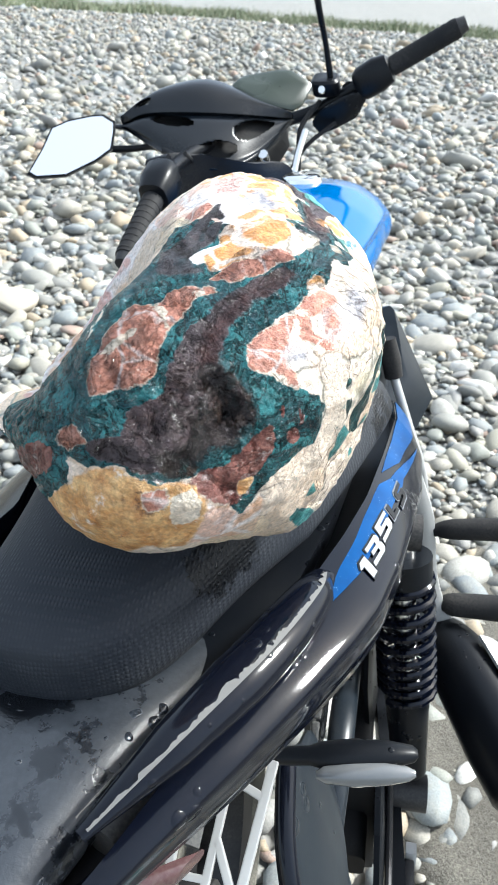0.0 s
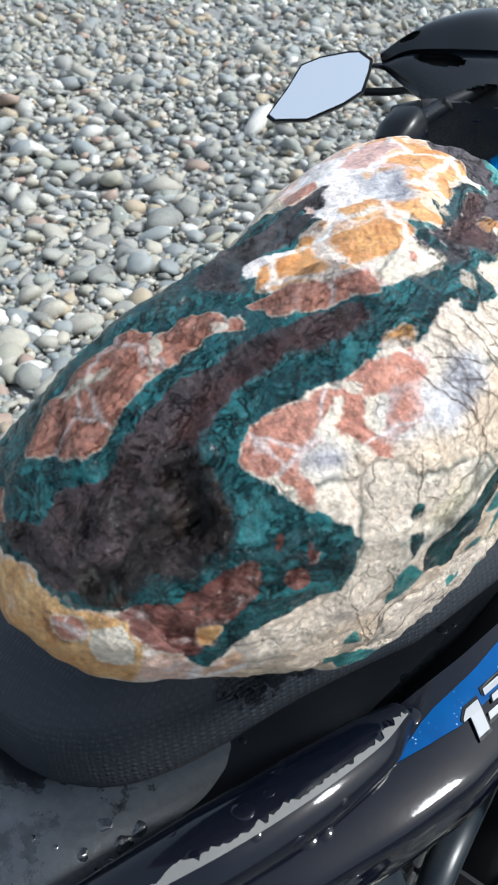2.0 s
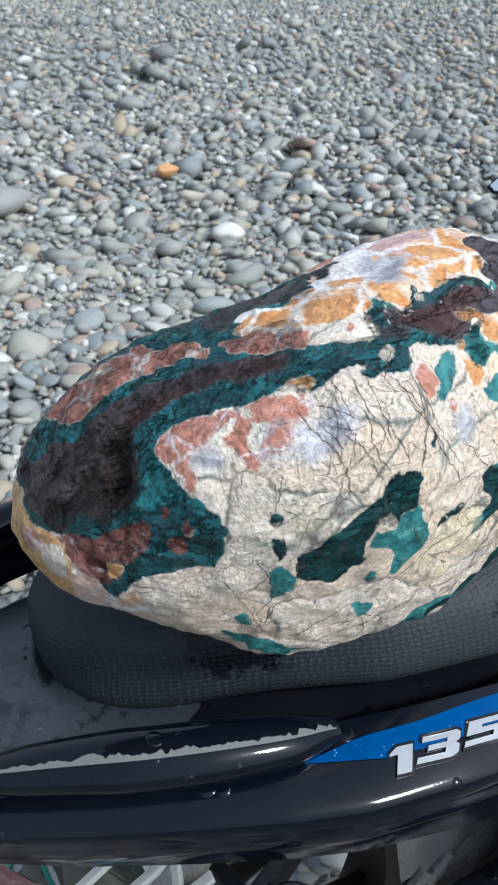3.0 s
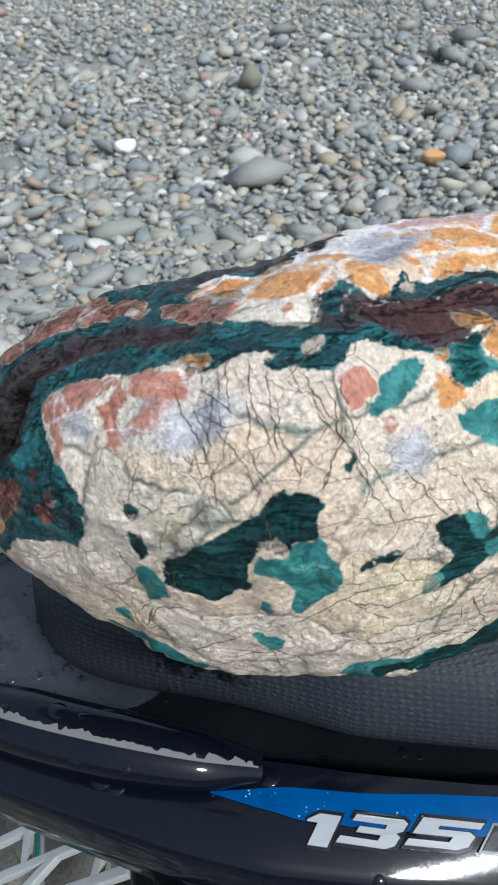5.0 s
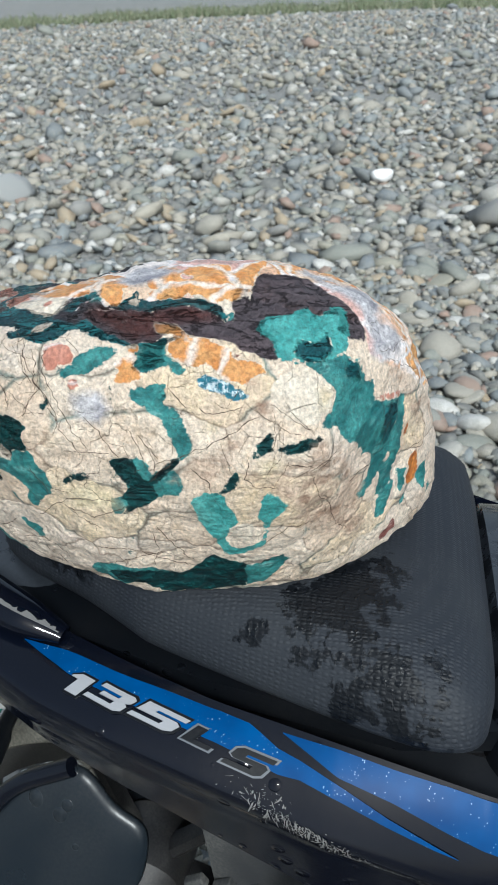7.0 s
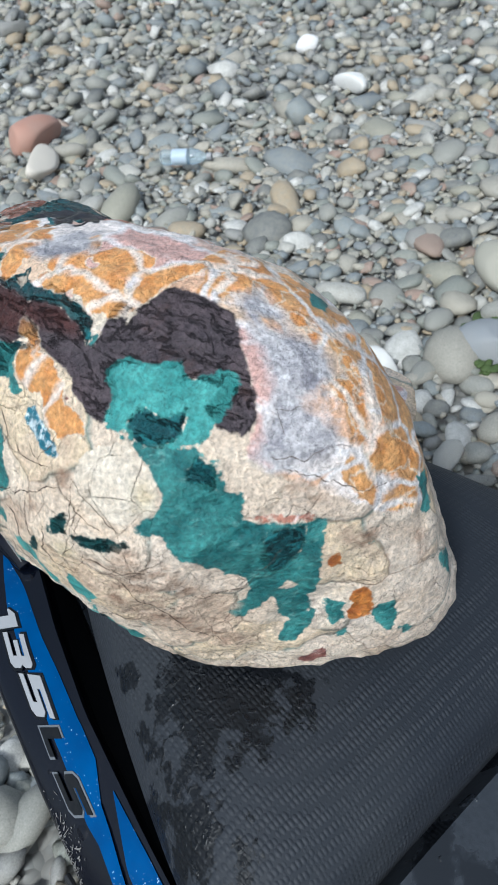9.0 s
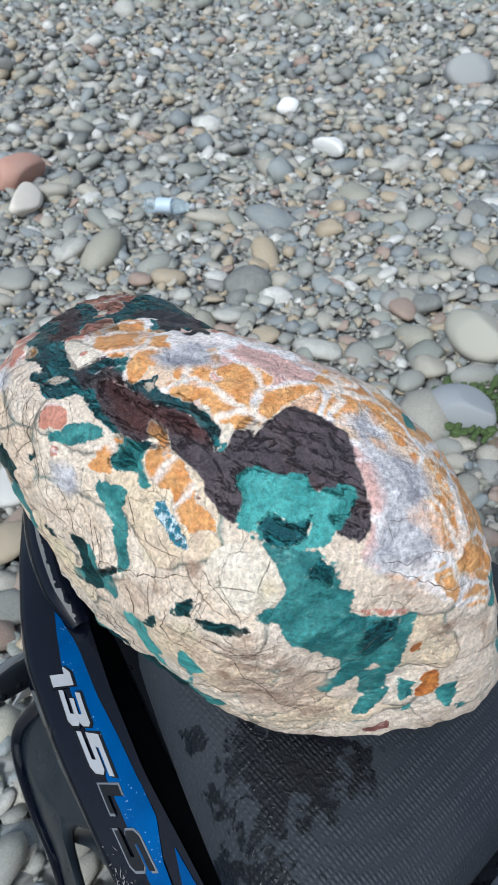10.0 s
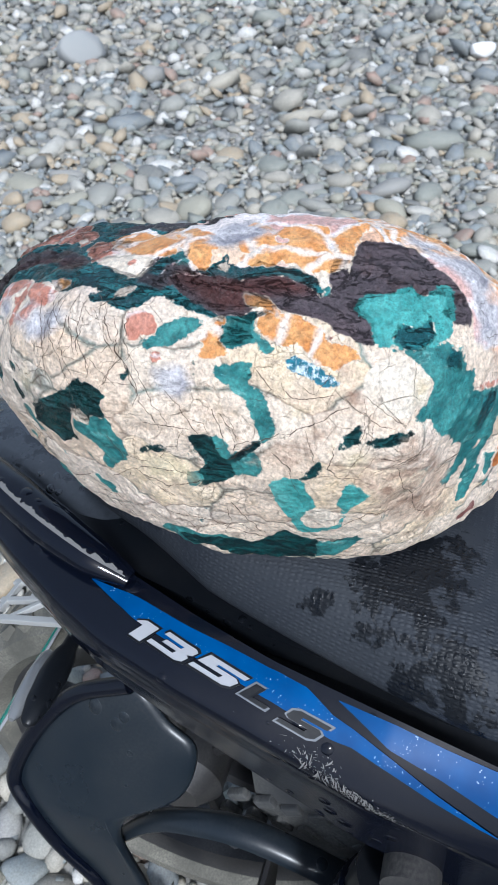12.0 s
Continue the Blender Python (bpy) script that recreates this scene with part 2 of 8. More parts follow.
def scatter(rng, inner, outer, cell, keep, size, shapes, faces, height=0.0, side=0):
    """Stones on a jittered grid in the ring between two distances from the middle of the place, all round (side 0), on the open bed (1) or behind the camera (2); returns vertices and faces."""
    n = int(outer / cell)
    gx, gy = np.meshgrid(np.arange(-n, n + 1), np.arange(-n, n + 1))
    xy = np.stack([gx.ravel(), gy.ravel()], 1) * cell + rng.uniform(-0.45, 0.45, (gx.size, 2)) * cell
    d = np.hypot(*xy.T)
    az = np.degrees(np.arctan2(-xy[:, 0], xy[:, 1]))          # left of +y
    bed = (az > -36) | (az < -176)
    xy = xy[(d >= inner) & (d < outer) & (rng.random(len(d)) < keep) & (np.ones_like(bed) if side == 0 else bed if side == 1 else ~bed)]
    m = len(xy)
    s = size * np.exp(rng.normal(0, 0.38, m))
    yaw = rng.uniform(0, 6.283, m)
    kind = rng.integers(0, len(shapes), m)
    asp = np.stack([rng.uniform(0.9, 1.6, m), rng.uniform(0.7, 1.05, m), rng.uniform(0.40, 0.78, m)], 1)
    tilt = rng.normal(0, 0.22, (m, 2))
    base = np.stack(shapes)[kind] * (asp * s[:, None])[:, None]
    base[..., 2] += base[..., 0] * tilt[:, :1] + base[..., 1] * tilt[:, 1:]
    c, q = np.cos(yaw)[:, None], np.sin(yaw)[:, None]
    x = base[..., 0] * c - base[..., 1] * q + xy[:, :1]
    y = base[..., 0] * q + base[..., 1] * c + xy[:, 1:]
    z = base[..., 2] + height - 0.03 + (asp[:, 2] * s)[:, None] * 0.55 + rng.uniform(-0.3, 0.25, m)[:, None] * s[:, None]
    v = np.stack([x, y, z], -1).reshape(-1, 3)
    f = (faces[None] + (np.arange(m) * base.shape[1])[:, None, None]).reshape(-1, 3)
    return v, f


def raw_mesh(name, chunks, material):
    off, vs, fs = 0, [], []
    for v, f in chunks:
        vs.append(v)
        fs.append(f + off)
        off += len(v)
    v, f = np.concatenate(vs), np.concatenate(fs)
    me = bpy.data.meshes.new(name)
    me.vertices.add(len(v))
    me.vertices.foreach_set("co", v.ravel().astype(np.float32))
    me.loops.add(f.size)
    me.loops.foreach_set("vertex_index", f.ravel().astype(np.int32))
    me.polygons.add(len(f))
    me.polygons.foreach_set("loop_start", np.arange(0, f.size, 3, dtype=np.int32))
    me.polygons.foreach_set("loop_total", np.full(len(f), 3, dtype=np.int32))
    me.polygons.foreach_set("use_smooth", np.ones(len(f), dtype=bool))
    me.update(calc_edges=True)
    me.materials.append(material)
    return me


rng = np.random.default_rng(5)
FINE, FINE_F = pebble_shapes(2, 14, 1)
PLAIN, PLAIN_F = pebble_shapes(1, 10, 2)
GRAIN, GRAIN_F = pebble_shapes(0, 8, 3)
beds = [scatter(rng, 0.0, 1.7, 0.056, 0.92, 0.026, FINE, FINE_F),
        scatter(rng, 1.7, 3.0, 0.058, 0.92, 0.028, FINE, FINE_F, 0.0, 1),
        scatter(rng, 1.5, 3.0, 0.15, 0.5, 0.038, FINE, FINE_F, 0.004, 1),
        scatter(rng, 0.0, 1.7, 0.028, 0.85, 0.0135, GRAIN, GRAIN_F, 0.004),
        scatter(rng, 1.7, 3.2, 0.028, 0.85, 0.0135, GRAIN, GRAIN_F, 0.004, 1),
        scatter(rng, 3.0, 8.0, 0.066, 0.95, 0.032, PLAIN, PLAIN_F, 0.0, 1),
        scatter(rng, 3.0, 8.0, 0.22, 0.45, 0.046, PLAIN, PLAIN_F, 0.004, 1),
        scatter(rng, 8.0, 27.0, 0.15, 0.9, 0.047, GRAIN, GRAIN_F, 0.0, 1),
        scatter(rng, 1.7, 9.0, 0.085, 0.92, 0.036, GRAIN, GRAIN_F, 0.0, 2),
        scatter(rng, 1.7, 9.0, 0.24, 0.4, 0.05, PLAIN, PLAIN_F, 0.004, 2),
        scatter(rng, 9.0, 18.0, 0.2, 0.9, 0.07, GRAIN, GRAIN_F, 0.0, 2)]
pebbles = new("pebbles", raw_mesh("pebbles", beds, PEBBLE))
pebbles.parent = ground
spread = np.random.default_rng(21)
kinds = [raw_mesh("pebble", [(w, FINE_F)], PEBBLE) for w in FINE]
for i in range(290):
    d, a = 2.05 * math.sqrt(spread.random()), spread.uniform(-math.pi, math.pi)
    r = 0.034 * math.exp(spread.normal(0, 0.32))
    ob = new("pebble", kinds[i % len(kinds)])
    ob.parent = ground
    ob.matrix_world = pose(-math.sin(a) * d, math.cos(a) * d, r * 0.22 - 0.012, *spread.normal(0, 9, 2), spread.uniform(0, 360)) @ Matrix.Diagonal((r * spread.uniform(0.9, 1.35), r * spread.uniform(0.75, 1.05), r * spread.uniform(0.45, 0.75), 1))
tagged(pebbles, "rounded grey, tan and white river pebbles", kind="stuff")

# ---- painted-looking river stone ----
CENTRE = Vector((-0.0368, 0.0675, 0.9047))
LOBES = [-0.110, 0.231, 0.431, 0.299, 0.185, 0.144, -0.226, 0.088, -0.153, -0.210, 0.045, 0.041, -0.120, 0.113, -0.152, 0.103, 0.115, 0.047, 0.100, -0.022, -0.022, 0.062, -0.004, 0.076, -0.130, 0.108, 0.011, -0.044, -0.024, -0.042, 0.004, -0.003, -0.035, -0.001, -0.013, 0.072, -0.002, -0.057, -0.020, -0.003, 0.016, 0.013, 0.018, -0.005, -0.009, 0.024, 0.005, -0.045, 0.013, -0.022, 0.013, 0.012, 0.007, 0.004, 0.000, -0.006, -0.004, -0.004, 0.001, 0.005, -0.016, -0.007, 0.035, -0.026]
BLOTCHES, CRACKS = [], []


def blotch(kind, *outline):
    """A coloured vein or patch on the stone, laid over those before it: its outline in degrees round and up from the middle."""
    BLOTCHES.append((kind, outline))


def crack(*line):
    """A crack in the stone along a line of such angles."""
    CRACKS.append(line)


blotch("teal", (-95, -15), (-120, -40), (-160, -40), (170, -20), (150, 20), (160, 50), (-170, 72), (-130, 72), (-108, 60), (-100, 20))
blotch("mix", (95, 20), (100, -10), (150, -20), (175, 10), (165, 50), (120, 65), (90, 60))
blotch("mix", (-75.1, 54.0), (-82.5, 59.2), (-87.0, 72.1), (25.4, 78.7), (76.1, 67.7), (80.6, 57.9), (78.1, 49.5), (71.9, 44.7), (73.9, 38.7), (65.8, 37.0), (60.5, 39.4), (62.4, 45.6), (63.5, 53.1), (56.9, 58.8), (45.8, 57.1), (40.2, 58.3), (23.4, 60.7), (3.7, 64.4), (-19.9, 63.4), (-25.5, 58.9), (-22.0, 56.5), (-28.2, 55.6), (-39.4, 56.0), (-57.4, 55.5))
blotch("mix", (-30.0, 58.1), (-51.7, 59.3), (-67.8, 65.2), (24.1, 79.3), (68.5, 73.1), (85.2, 64.1), (86.5, 52.4), (92.0, 41.6), (148.8, -19.5), (87.1, 24.0), (82.3, 20.1), (75.1, 22.5), (70.3, 26.0), (64.4, 31.2), (59.4, 34.4), (57.4, 36.9), (60.6, 39.7), (63.3, 43.2), (64.7, 47.9), (65.4, 51.7), (63.5, 54.7), (56.7, 57.6), (43.5, 57.9), (37.1, 58.1), (28.3, 61.0), (14.4, 61.4), (-2.5, 61.4), (-20.6, 57.5))
blotch("honey", (58.8, 62.3), (77.9, 65.3), (87.9, 61.1), (86.5, 52.4), (92.0, 41.6), (148.8, -19.5), (87.1, 24.0), (81.5, 20.7), (75.1, 22.5), (71.1, 25.7), (69.2, 30.5), (71.9, 34.1), (72.8, 38.0), (76.6, 39.7), (77.1, 44.2), (77.9, 47.3), (74.7, 49.9), (74.5, 54.9), (65.4, 55.4), (60.3, 56.2), (57.2, 59.0))
blotch("teal", (-97.3, 23.1), (-114.6, 29.6), (-107.3, 38.0), (-104.5, 45.5), (-106.1, 53.5), (-103.0, 64.2), (-102.6, 79.3), (-25.9, 88.8), (-28.2, 76.4), (-36.9, 67.9), (-40.6, 60.6), (-38.3, 56.1), (-19.1, 58.1), (-6.0, 55.7), (-24.7, 51.1), (-30.8, 52.3), (-35.8, 52.5), (-38.6, 51.9), (-45.3, 49.9), (-49.4, 47.2), (-53.0, 46.2), (-57.9, 45.2), (-62.7, 44.0), (-66.5, 42.0), (-67.9, 39.2), (-67.1, 37.0), (-64.4, 36.0), (-61.8, 34.4), (-59.3, 33.5), (-56.1, 31.5), (-54.3, 29.8), (-54.3, 26.3), (-55.6, 24.2), (-59.0, 23.5), (-61.7, 22.5), (-66.1, 20.8), (-67.9, 19.4), (-69.8, 17.1), (-71.5, 14.4), (-72.6, 16.0), (-75.0, 19.1), (-77.9, 23.4), (-81.4, 22.5), (-84.5, 21.7), (-87.6, 22.3), (-90.8, 24.2))
blotch("mix", (-73.3, 68.6), (-64.0, 68.8), (-52.2, 69.7), (-42.1, 70.3), (-25.2, 72.7), (-34.3, 74.3), (-45.0, 75.9), (-21.9, 77.8), (-10.1, 84.5), (111.1, 70.6), (113.3, 62.0), (103.5, 65.4), (89.2, 65.0), (79.8, 61.8), (65.0, 60.4), (56.4, 55.5), (52.5, 51.6), (35.6, 55.4), (20.0, 61.5), (4.8, 62.2), (-2.5, 61.1), (-11.1, 63.4), (-16.9, 63.6), (-23.4, 62.3), (-23.7, 60.6), (-22.6, 57.0), (-27.6, 56.5), (-32.9, 56.2), (-38.8, 55.7), (-41.9, 56.0), (-42.5, 61.3), (-47.5, 63.9), (-59.8, 62.2), (-61.2, 59.4), (-64.6, 61.1), (-68.1, 64.9), (-71.6, 63.8))
blotch("teal", (-67.9, 42.0), (-83.1, 41.5), (-88.1, 45.4), (-85.2, 52.6), (-88.9, 55.6), (-90.5, 61.7), (-75.9, 63.5), (-73.2, 57.7), (-73.2, 55.3), (-57.4, 55.5), (-38.5, 55.8), (-27.7, 55.4), (-21.7, 56.2), (-14.8, 56.9), (-5.8, 56.6), (-0.1, 54.5), (3.4, 52.2), (9.7, 52.8), (13.0, 53.1), (19.4, 53.0), (11.2, 51.3), (12.5, 48.7), (9.5, 47.4), (4.5, 46.9), (3.0, 47.9), (3.5, 51.8), (-1.3, 52.4), (-6.2, 53.4), (-11.3, 54.2), (-14.5, 54.1), (-18.1, 53.4), (-19.4, 51.0), (-21.4, 50.5), (-24.4, 51.3), (-26.1, 52.0), (-19.8, 53.6), (-21.2, 55.0), (-30.1, 52.1), (-35.4, 51.3), (-40.4, 48.5), (-46.7, 47.9), (-62.1, 43.9))
blotch("slate", (-91.6, 66.4), (-93.7, 75.6), (-81.1, 78.1), (-50.1, 77.6), (-29.5, 76.0), (-39.4, 74.3), (-49.4, 72.7), (-61.5, 70.0), (-73.3, 68.6), (-72.6, 63.9), (-69.2, 61.0), (-79.4, 61.3), (-88.6, 62.8))
blotch("maroon", (-97.6, 26.3), (-91.5, 28.3), (-89.9, 32.3), (-84.3, 34.7), (-82.8, 40.1), (-80.5, 44.3), (-76.2, 47.5), (-70.0, 50.8), (-63.8, 53.0), (-54.8, 54.9), (-46.0, 55.2), (-47.1, 52.6), (-52.8, 50.6), (-60.2, 50.2), (-65.0, 48.3), (-69.2, 45.7), (-70.6, 43.7), (-73.2, 40.6), (-74.3, 38.8), (-71.1, 36.3), (-69.8, 33.8), (-69.9, 30.6), (-72.7, 27.7), (-77.4, 26.7), (-80.3, 24.6), (-84.0, 23.4), (-87.4, 23.3), (-90.9, 24.4), (-95.1, 24.6))
blotch("maroon", (-21.7, 56.2), (-24.5, 59.1), (-23.0, 61.9), (-18.0, 62.0), (-14.5, 61.0), (-8.0, 61.0), (0.3, 60.5), (19.7, 59.4), (29.4, 56.7), (32.3, 52.6), (35.3, 53.5), (37.7, 57.0), (40.2, 58.6), (43.1, 58.1), (42.4, 56.2), (45.8, 57.1), (49.8, 58.8), (56.9, 58.8), (60.5, 56.3), (63.5, 53.1), (63.3, 49.1), (62.4, 46.2), (61.5, 45.3), (58.5, 46.1), (55.6, 45.6), (52.8, 46.2), (53.4, 47.7), (47.8, 48.7), (43.4, 50.4), (40.3, 50.3), (39.3, 48.4), (40.2, 47.1), (38.9, 44.5), (37.4, 43.1), (35.2, 43.5), (32.1, 46.5), (28.5, 49.9), (25.0, 51.6), (19.5, 53.5), (14.7, 54.0), (9.7, 52.8), (3.4, 52.7), (-3.2, 54.2), (-10.9, 56.4), (-16.4, 56.7))
blotch("maroon", (39.1, 50.5), (37.2, 52.9), (39.3, 56.3), (45.1, 57.3), (51.0, 58.0), (56.7, 57.6), (61.3, 55.5), (63.2, 52.1), (62.2, 48.3), (61.6, 44.9), (61.2, 41.6), (59.2, 40.6), (57.1, 39.3), (54.8, 40.2), (54.3, 42.2), (55.6, 43.8), (57.5, 44.2), (57.0, 45.6), (55.1, 45.5), (52.3, 46.1), (50.3, 46.0), (51.6, 47.6), (48.6, 48.2), (45.3, 49.5))
blotch("slate", (-82.3, 78.2), (-32.6, 81.4), (6.5, 79.0), (-9.6, 78.8), (-45.9, 77.4), (-67.4, 73.8), (-77.9, 68.0), (-85.5, 64.2), (-91.1, 69.7))
blotch("slate", (-22.6, 59.1), (-14.7, 61.0), (-15.4, 64.2), (-9.9, 61.0), (3.6, 60.8), (-12.5, 59.1), (-14.6, 55.4), (-23.1, 55.8))
blotch("blood", (-77.2, 38.5), (-76.1, 42.2), (-73.6, 45.6), (-68.7, 48.5), (-61.8, 52.0), (-54.4, 53.4), (-47.3, 53.6), (-48.3, 52.1), (-54.5, 50.9), (-61.2, 49.9), (-66.8, 47.7), (-70.8, 45.0), (-72.8, 42.1), (-73.8, 40.0), (-74.9, 38.2))
blotch("blood", (-13.3, 59.7), (-5.5, 60.1), (4.4, 59.5), (17.4, 57.9), (20.3, 56.1), (16.7, 55.4), (11.8, 56.7), (10.7, 54.2), (4.9, 54.2), (-1.9, 55.4), (-7.9, 57.5))
blotch("blood", (-10.9, 60.3), (7.3, 60.9), (23.2, 59.5), (31.6, 56.5), (29.6, 54.9), (11.8, 57.0), (7.3, 54.9), (-2.6, 55.8), (-12.0, 57.7))
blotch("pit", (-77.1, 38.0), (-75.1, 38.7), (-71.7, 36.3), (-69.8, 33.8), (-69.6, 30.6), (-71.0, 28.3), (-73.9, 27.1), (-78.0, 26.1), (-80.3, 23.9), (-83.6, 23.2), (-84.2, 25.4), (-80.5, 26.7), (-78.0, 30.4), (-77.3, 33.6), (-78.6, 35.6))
blotch("teal", (-8.0, 61.0), (-0.3, 62.4), (3.7, 64.4), (6.2, 62.4), (10.4, 61.8), (21.1, 62.3), (23.4, 60.7), (29.2, 59.1), (32.4, 57.2), (34.0, 53.9), (32.6, 53.1), (29.7, 56.0), (23.2, 58.7), (12.1, 59.5), (4.4, 60.1), (-1.4, 59.8))
blotch("sea", (-19.9, 63.4), (-17.6, 65.5), (-11.2, 63.6), (-11.1, 62.1), (-14.5, 61.0), (-17.5, 61.6))
blotch("cream", (1.0, 61.7), (3.8, 63.7), (6.7, 61.4))
blotch("cream", (24.5, 61.1), (30.0, 60.1), (34.6, 58.5), (37.3, 57.1), (35.2, 55.3), (33.2, 53.3), (33.0, 56.8), (29.2, 59.1), (25.0, 60.1))
blotch("sea", (32.4, 54.3), (35.5, 54.6), (35.3, 53.0), (33.0, 52.5))
blotch("cream", (42.9, 57.8), (45.8, 56.8), (42.6, 55.5))
blotch("cream", (-34.6, 56.8), (-36.9, 59.2), (-26.2, 61.4), (-24.5, 59.1), (-22.3, 56.7), (-26.3, 55.8))
blotch("red", (-62.1, 55.4), (-68.9, 57.9), (-57.8, 62.0), (-39.3, 59.8), (-42.7, 56.8), (-51.6, 55.8))
blotch("cream", (-41.0, 56.9), (-38.6, 59.9), (-32.8, 60.7), (-23.7, 61.4), (-22.0, 58.8), (-21.7, 56.9), (-28.5, 56.1), (-35.9, 56.0), (-40.1, 55.5))
blotch("red", (-30.2, 59.8), (-26.5, 59.8), (-28.7, 58.0), (-31.5, 58.2))
blotch("teal", (-13.3, 65.1), (-9.6, 64.9), (-12.5, 63.1), (-17.2, 60.3), (-17.6, 57.8), (-22.8, 57.7), (-21.8, 60.9), (-20.8, 63.1))
blotch("red", (-98.9, 34.0), (-100.0, 37.2), (-100.6, 39.3), (-99.8, 41.8), (-99.1, 45.8), (-97.5, 49.3), (-94.7, 52.0), (-90.1, 52.2), (-87.0, 51.2), (-86.0, 53.8), (-83.1, 55.6), (-76.9, 57.1), (-73.5, 55.5), (-69.9, 56.4), (-68.9, 54.4), (-69.4, 53.5), (-71.1, 53.6), (-76.3, 53.0), (-78.3, 51.1), (-80.9, 48.8), (-82.9, 46.8), (-84.4, 46.2), (-85.2, 44.1), (-86.0, 41.6), (-85.8, 39.7), (-86.2, 37.5), (-88.5, 36.1), (-91.8, 35.1), (-93.6, 35.2), (-97.0, 33.8))
blotch("cream", (-88.4, 51.7), (-85.2, 51.1), (-84.3, 49.1), (-84.4, 48.0), (-82.7, 46.5), (-84.3, 46.2), (-85.9, 47.8), (-86.1, 49.7), (-88.4, 50.9))
blotch("cream", (-98.5, 42.1), (-95.4, 44.6), (-93.1, 46.3), (-91.6, 46.1), (-93.3, 43.5), (-96.9, 40.5), (-98.6, 40.5))
blotch("cream", (-76.7, 54.4), (-72.4, 55.3), (-72.2, 53.4), (-75.2, 53.2))
blotch("red", (-60.9, 57.5), (-59.0, 62.1), (-54.2, 63.8), (-47.8, 63.7), (-42.8, 61.1), (-40.7, 59.3), (-41.9, 56.0), (-43.2, 55.2), (-45.3, 56.0), (-47.1, 56.5), (-50.6, 56.5), (-54.1, 56.3), (-57.7, 55.9), (-60.1, 56.4))
blotch("orange", (-38.6, 66.6), (-29.8, 66.9), (-20.4, 66.7), (-17.5, 64.6), (-20.6, 62.9), (-26.7, 61.0), (-30.9, 60.8), (-36.4, 61.4), (-41.5, 62.2), (-42.7, 63.8))
blotch("orange", (-47.3, 72.1), (-35.9, 73.7), (-30.5, 72.6), (-37.8, 70.6), (-46.3, 69.8), (-51.3, 69.4))
blotch("orange", (-12.7, 72.0), (-1.5, 70.5), (-0.6, 65.8), (-11.5, 64.5), (-16.0, 66.3), (-15.2, 69.8))
blotch("orange", (30.7, 65.3), (41.4, 60.8), (45.1, 56.3), (37.0, 56.7), (28.1, 61.0), (18.3, 64.3), (20.6, 65.5))
blotch("orange", (42.2, 69.8), (51.9, 65.9), (47.5, 62.7), (36.1, 64.6), (28.2, 68.0), (34.0, 70.0))
blotch("red", (50.1, 85.3), (39.2, 82.4), (2.4, 80.6), (-17.9, 81.7), (-25.2, 83.8))
blotch("slate", (-23.2, 79.3), (-9.5, 79.6), (-12.4, 77.3), (-25.3, 76.2))
blotch("lilac", (5.0, 75.0), (23.4, 73.1), (27.0, 69.8), (17.1, 67.7), (5.4, 69.6), (-3.9, 72.6))
blotch("sea", (-64.4, 64.4), (-60.5, 65.5), (-59.3, 63.6), (-61.5, 61.3), (-63.7, 62.3))
blotch("red", (-67.8, 37.5), (-67.7, 40.0), (-66.5, 42.0), (-62.7, 43.4), (-58.1, 44.6), (-55.0, 44.9), (-53.7, 44.2), (-51.3, 43.6), (-52.4, 41.2), (-51.6, 40.1), (-50.1, 38.8), (-52.2, 38.6), (-56.0, 40.5), (-58.8, 39.9), (-60.3, 38.6), (-61.1, 37.6), (-60.2, 36.5), (-59.3, 34.3), (-59.9, 33.5), (-60.6, 34.1), (-61.8, 36.0), (-64.4, 36.8))
blotch("red", (-54.0, 45.7), (-50.5, 46.7), (-47.9, 47.0), (-46.5, 48.1), (-42.6, 48.7), (-42.8, 47.3), (-44.5, 45.8), (-46.5, 44.4), (-49.3, 44.2), (-52.1, 44.7))
blotch("orange", (-46.4, 49.4), (-41.9, 50.6), (-40.8, 49.7), (-42.2, 48.6), (-45.8, 47.9), (-47.9, 47.0))
blotch("cream", (-59.6, 40.1), (-58.0, 41.7), (-55.8, 43.5), (-55.1, 44.3), (-54.8, 43.4), (-56.3, 41.8), (-58.0, 40.0))
blotch("cream", (-51.3, 43.8), (-48.7, 43.5), (-49.9, 41.2), (-51.2, 40.6), (-51.9, 41.5))
blotch("cream", (-56.0, 40.6), (-53.5, 39.2), (-51.7, 38.6), (-53.6, 38.6), (-56.1, 39.7))
blotch("lilac", (-61.0, 38.1), (-58.8, 40.1), (-56.1, 39.4), (-55.0, 38.3), (-57.1, 36.9), (-59.8, 37.0))
blotch("lilac", (-48.7, 43.5), (-44.6, 44.3), (-41.3, 44.1), (-41.4, 42.4), (-43.9, 40.1), (-47.9, 39.1), (-49.9, 39.9), (-50.0, 42.0))
blotch("red", (-52.1, 39.1), (-50.0, 39.1), (-49.5, 38.2), (-51.0, 37.8))
blotch("brick", (-80.8, 22.6), (-77.9, 23.4), (-74.9, 23.7), (-72.1, 25.4), (-69.2, 27.3), (-66.2, 29.0), (-65.3, 28.4), (-66.1, 25.3), (-67.3, 23.4), (-69.1, 22.0), (-69.7, 19.7), (-71.6, 17.5), (-73.4, 17.2), (-76.2, 18.2), (-78.4, 19.6), (-79.9, 21.5))
blotch("rust", (-72.8, 18.1), (-72.1, 21.4), (-70.3, 22.1), (-69.1, 21.2), (-71.0, 18.0))
blotch("brick", (-62.8, 26.4), (-61.8, 27.8), (-59.9, 27.3), (-60.2, 25.3), (-61.8, 24.8))
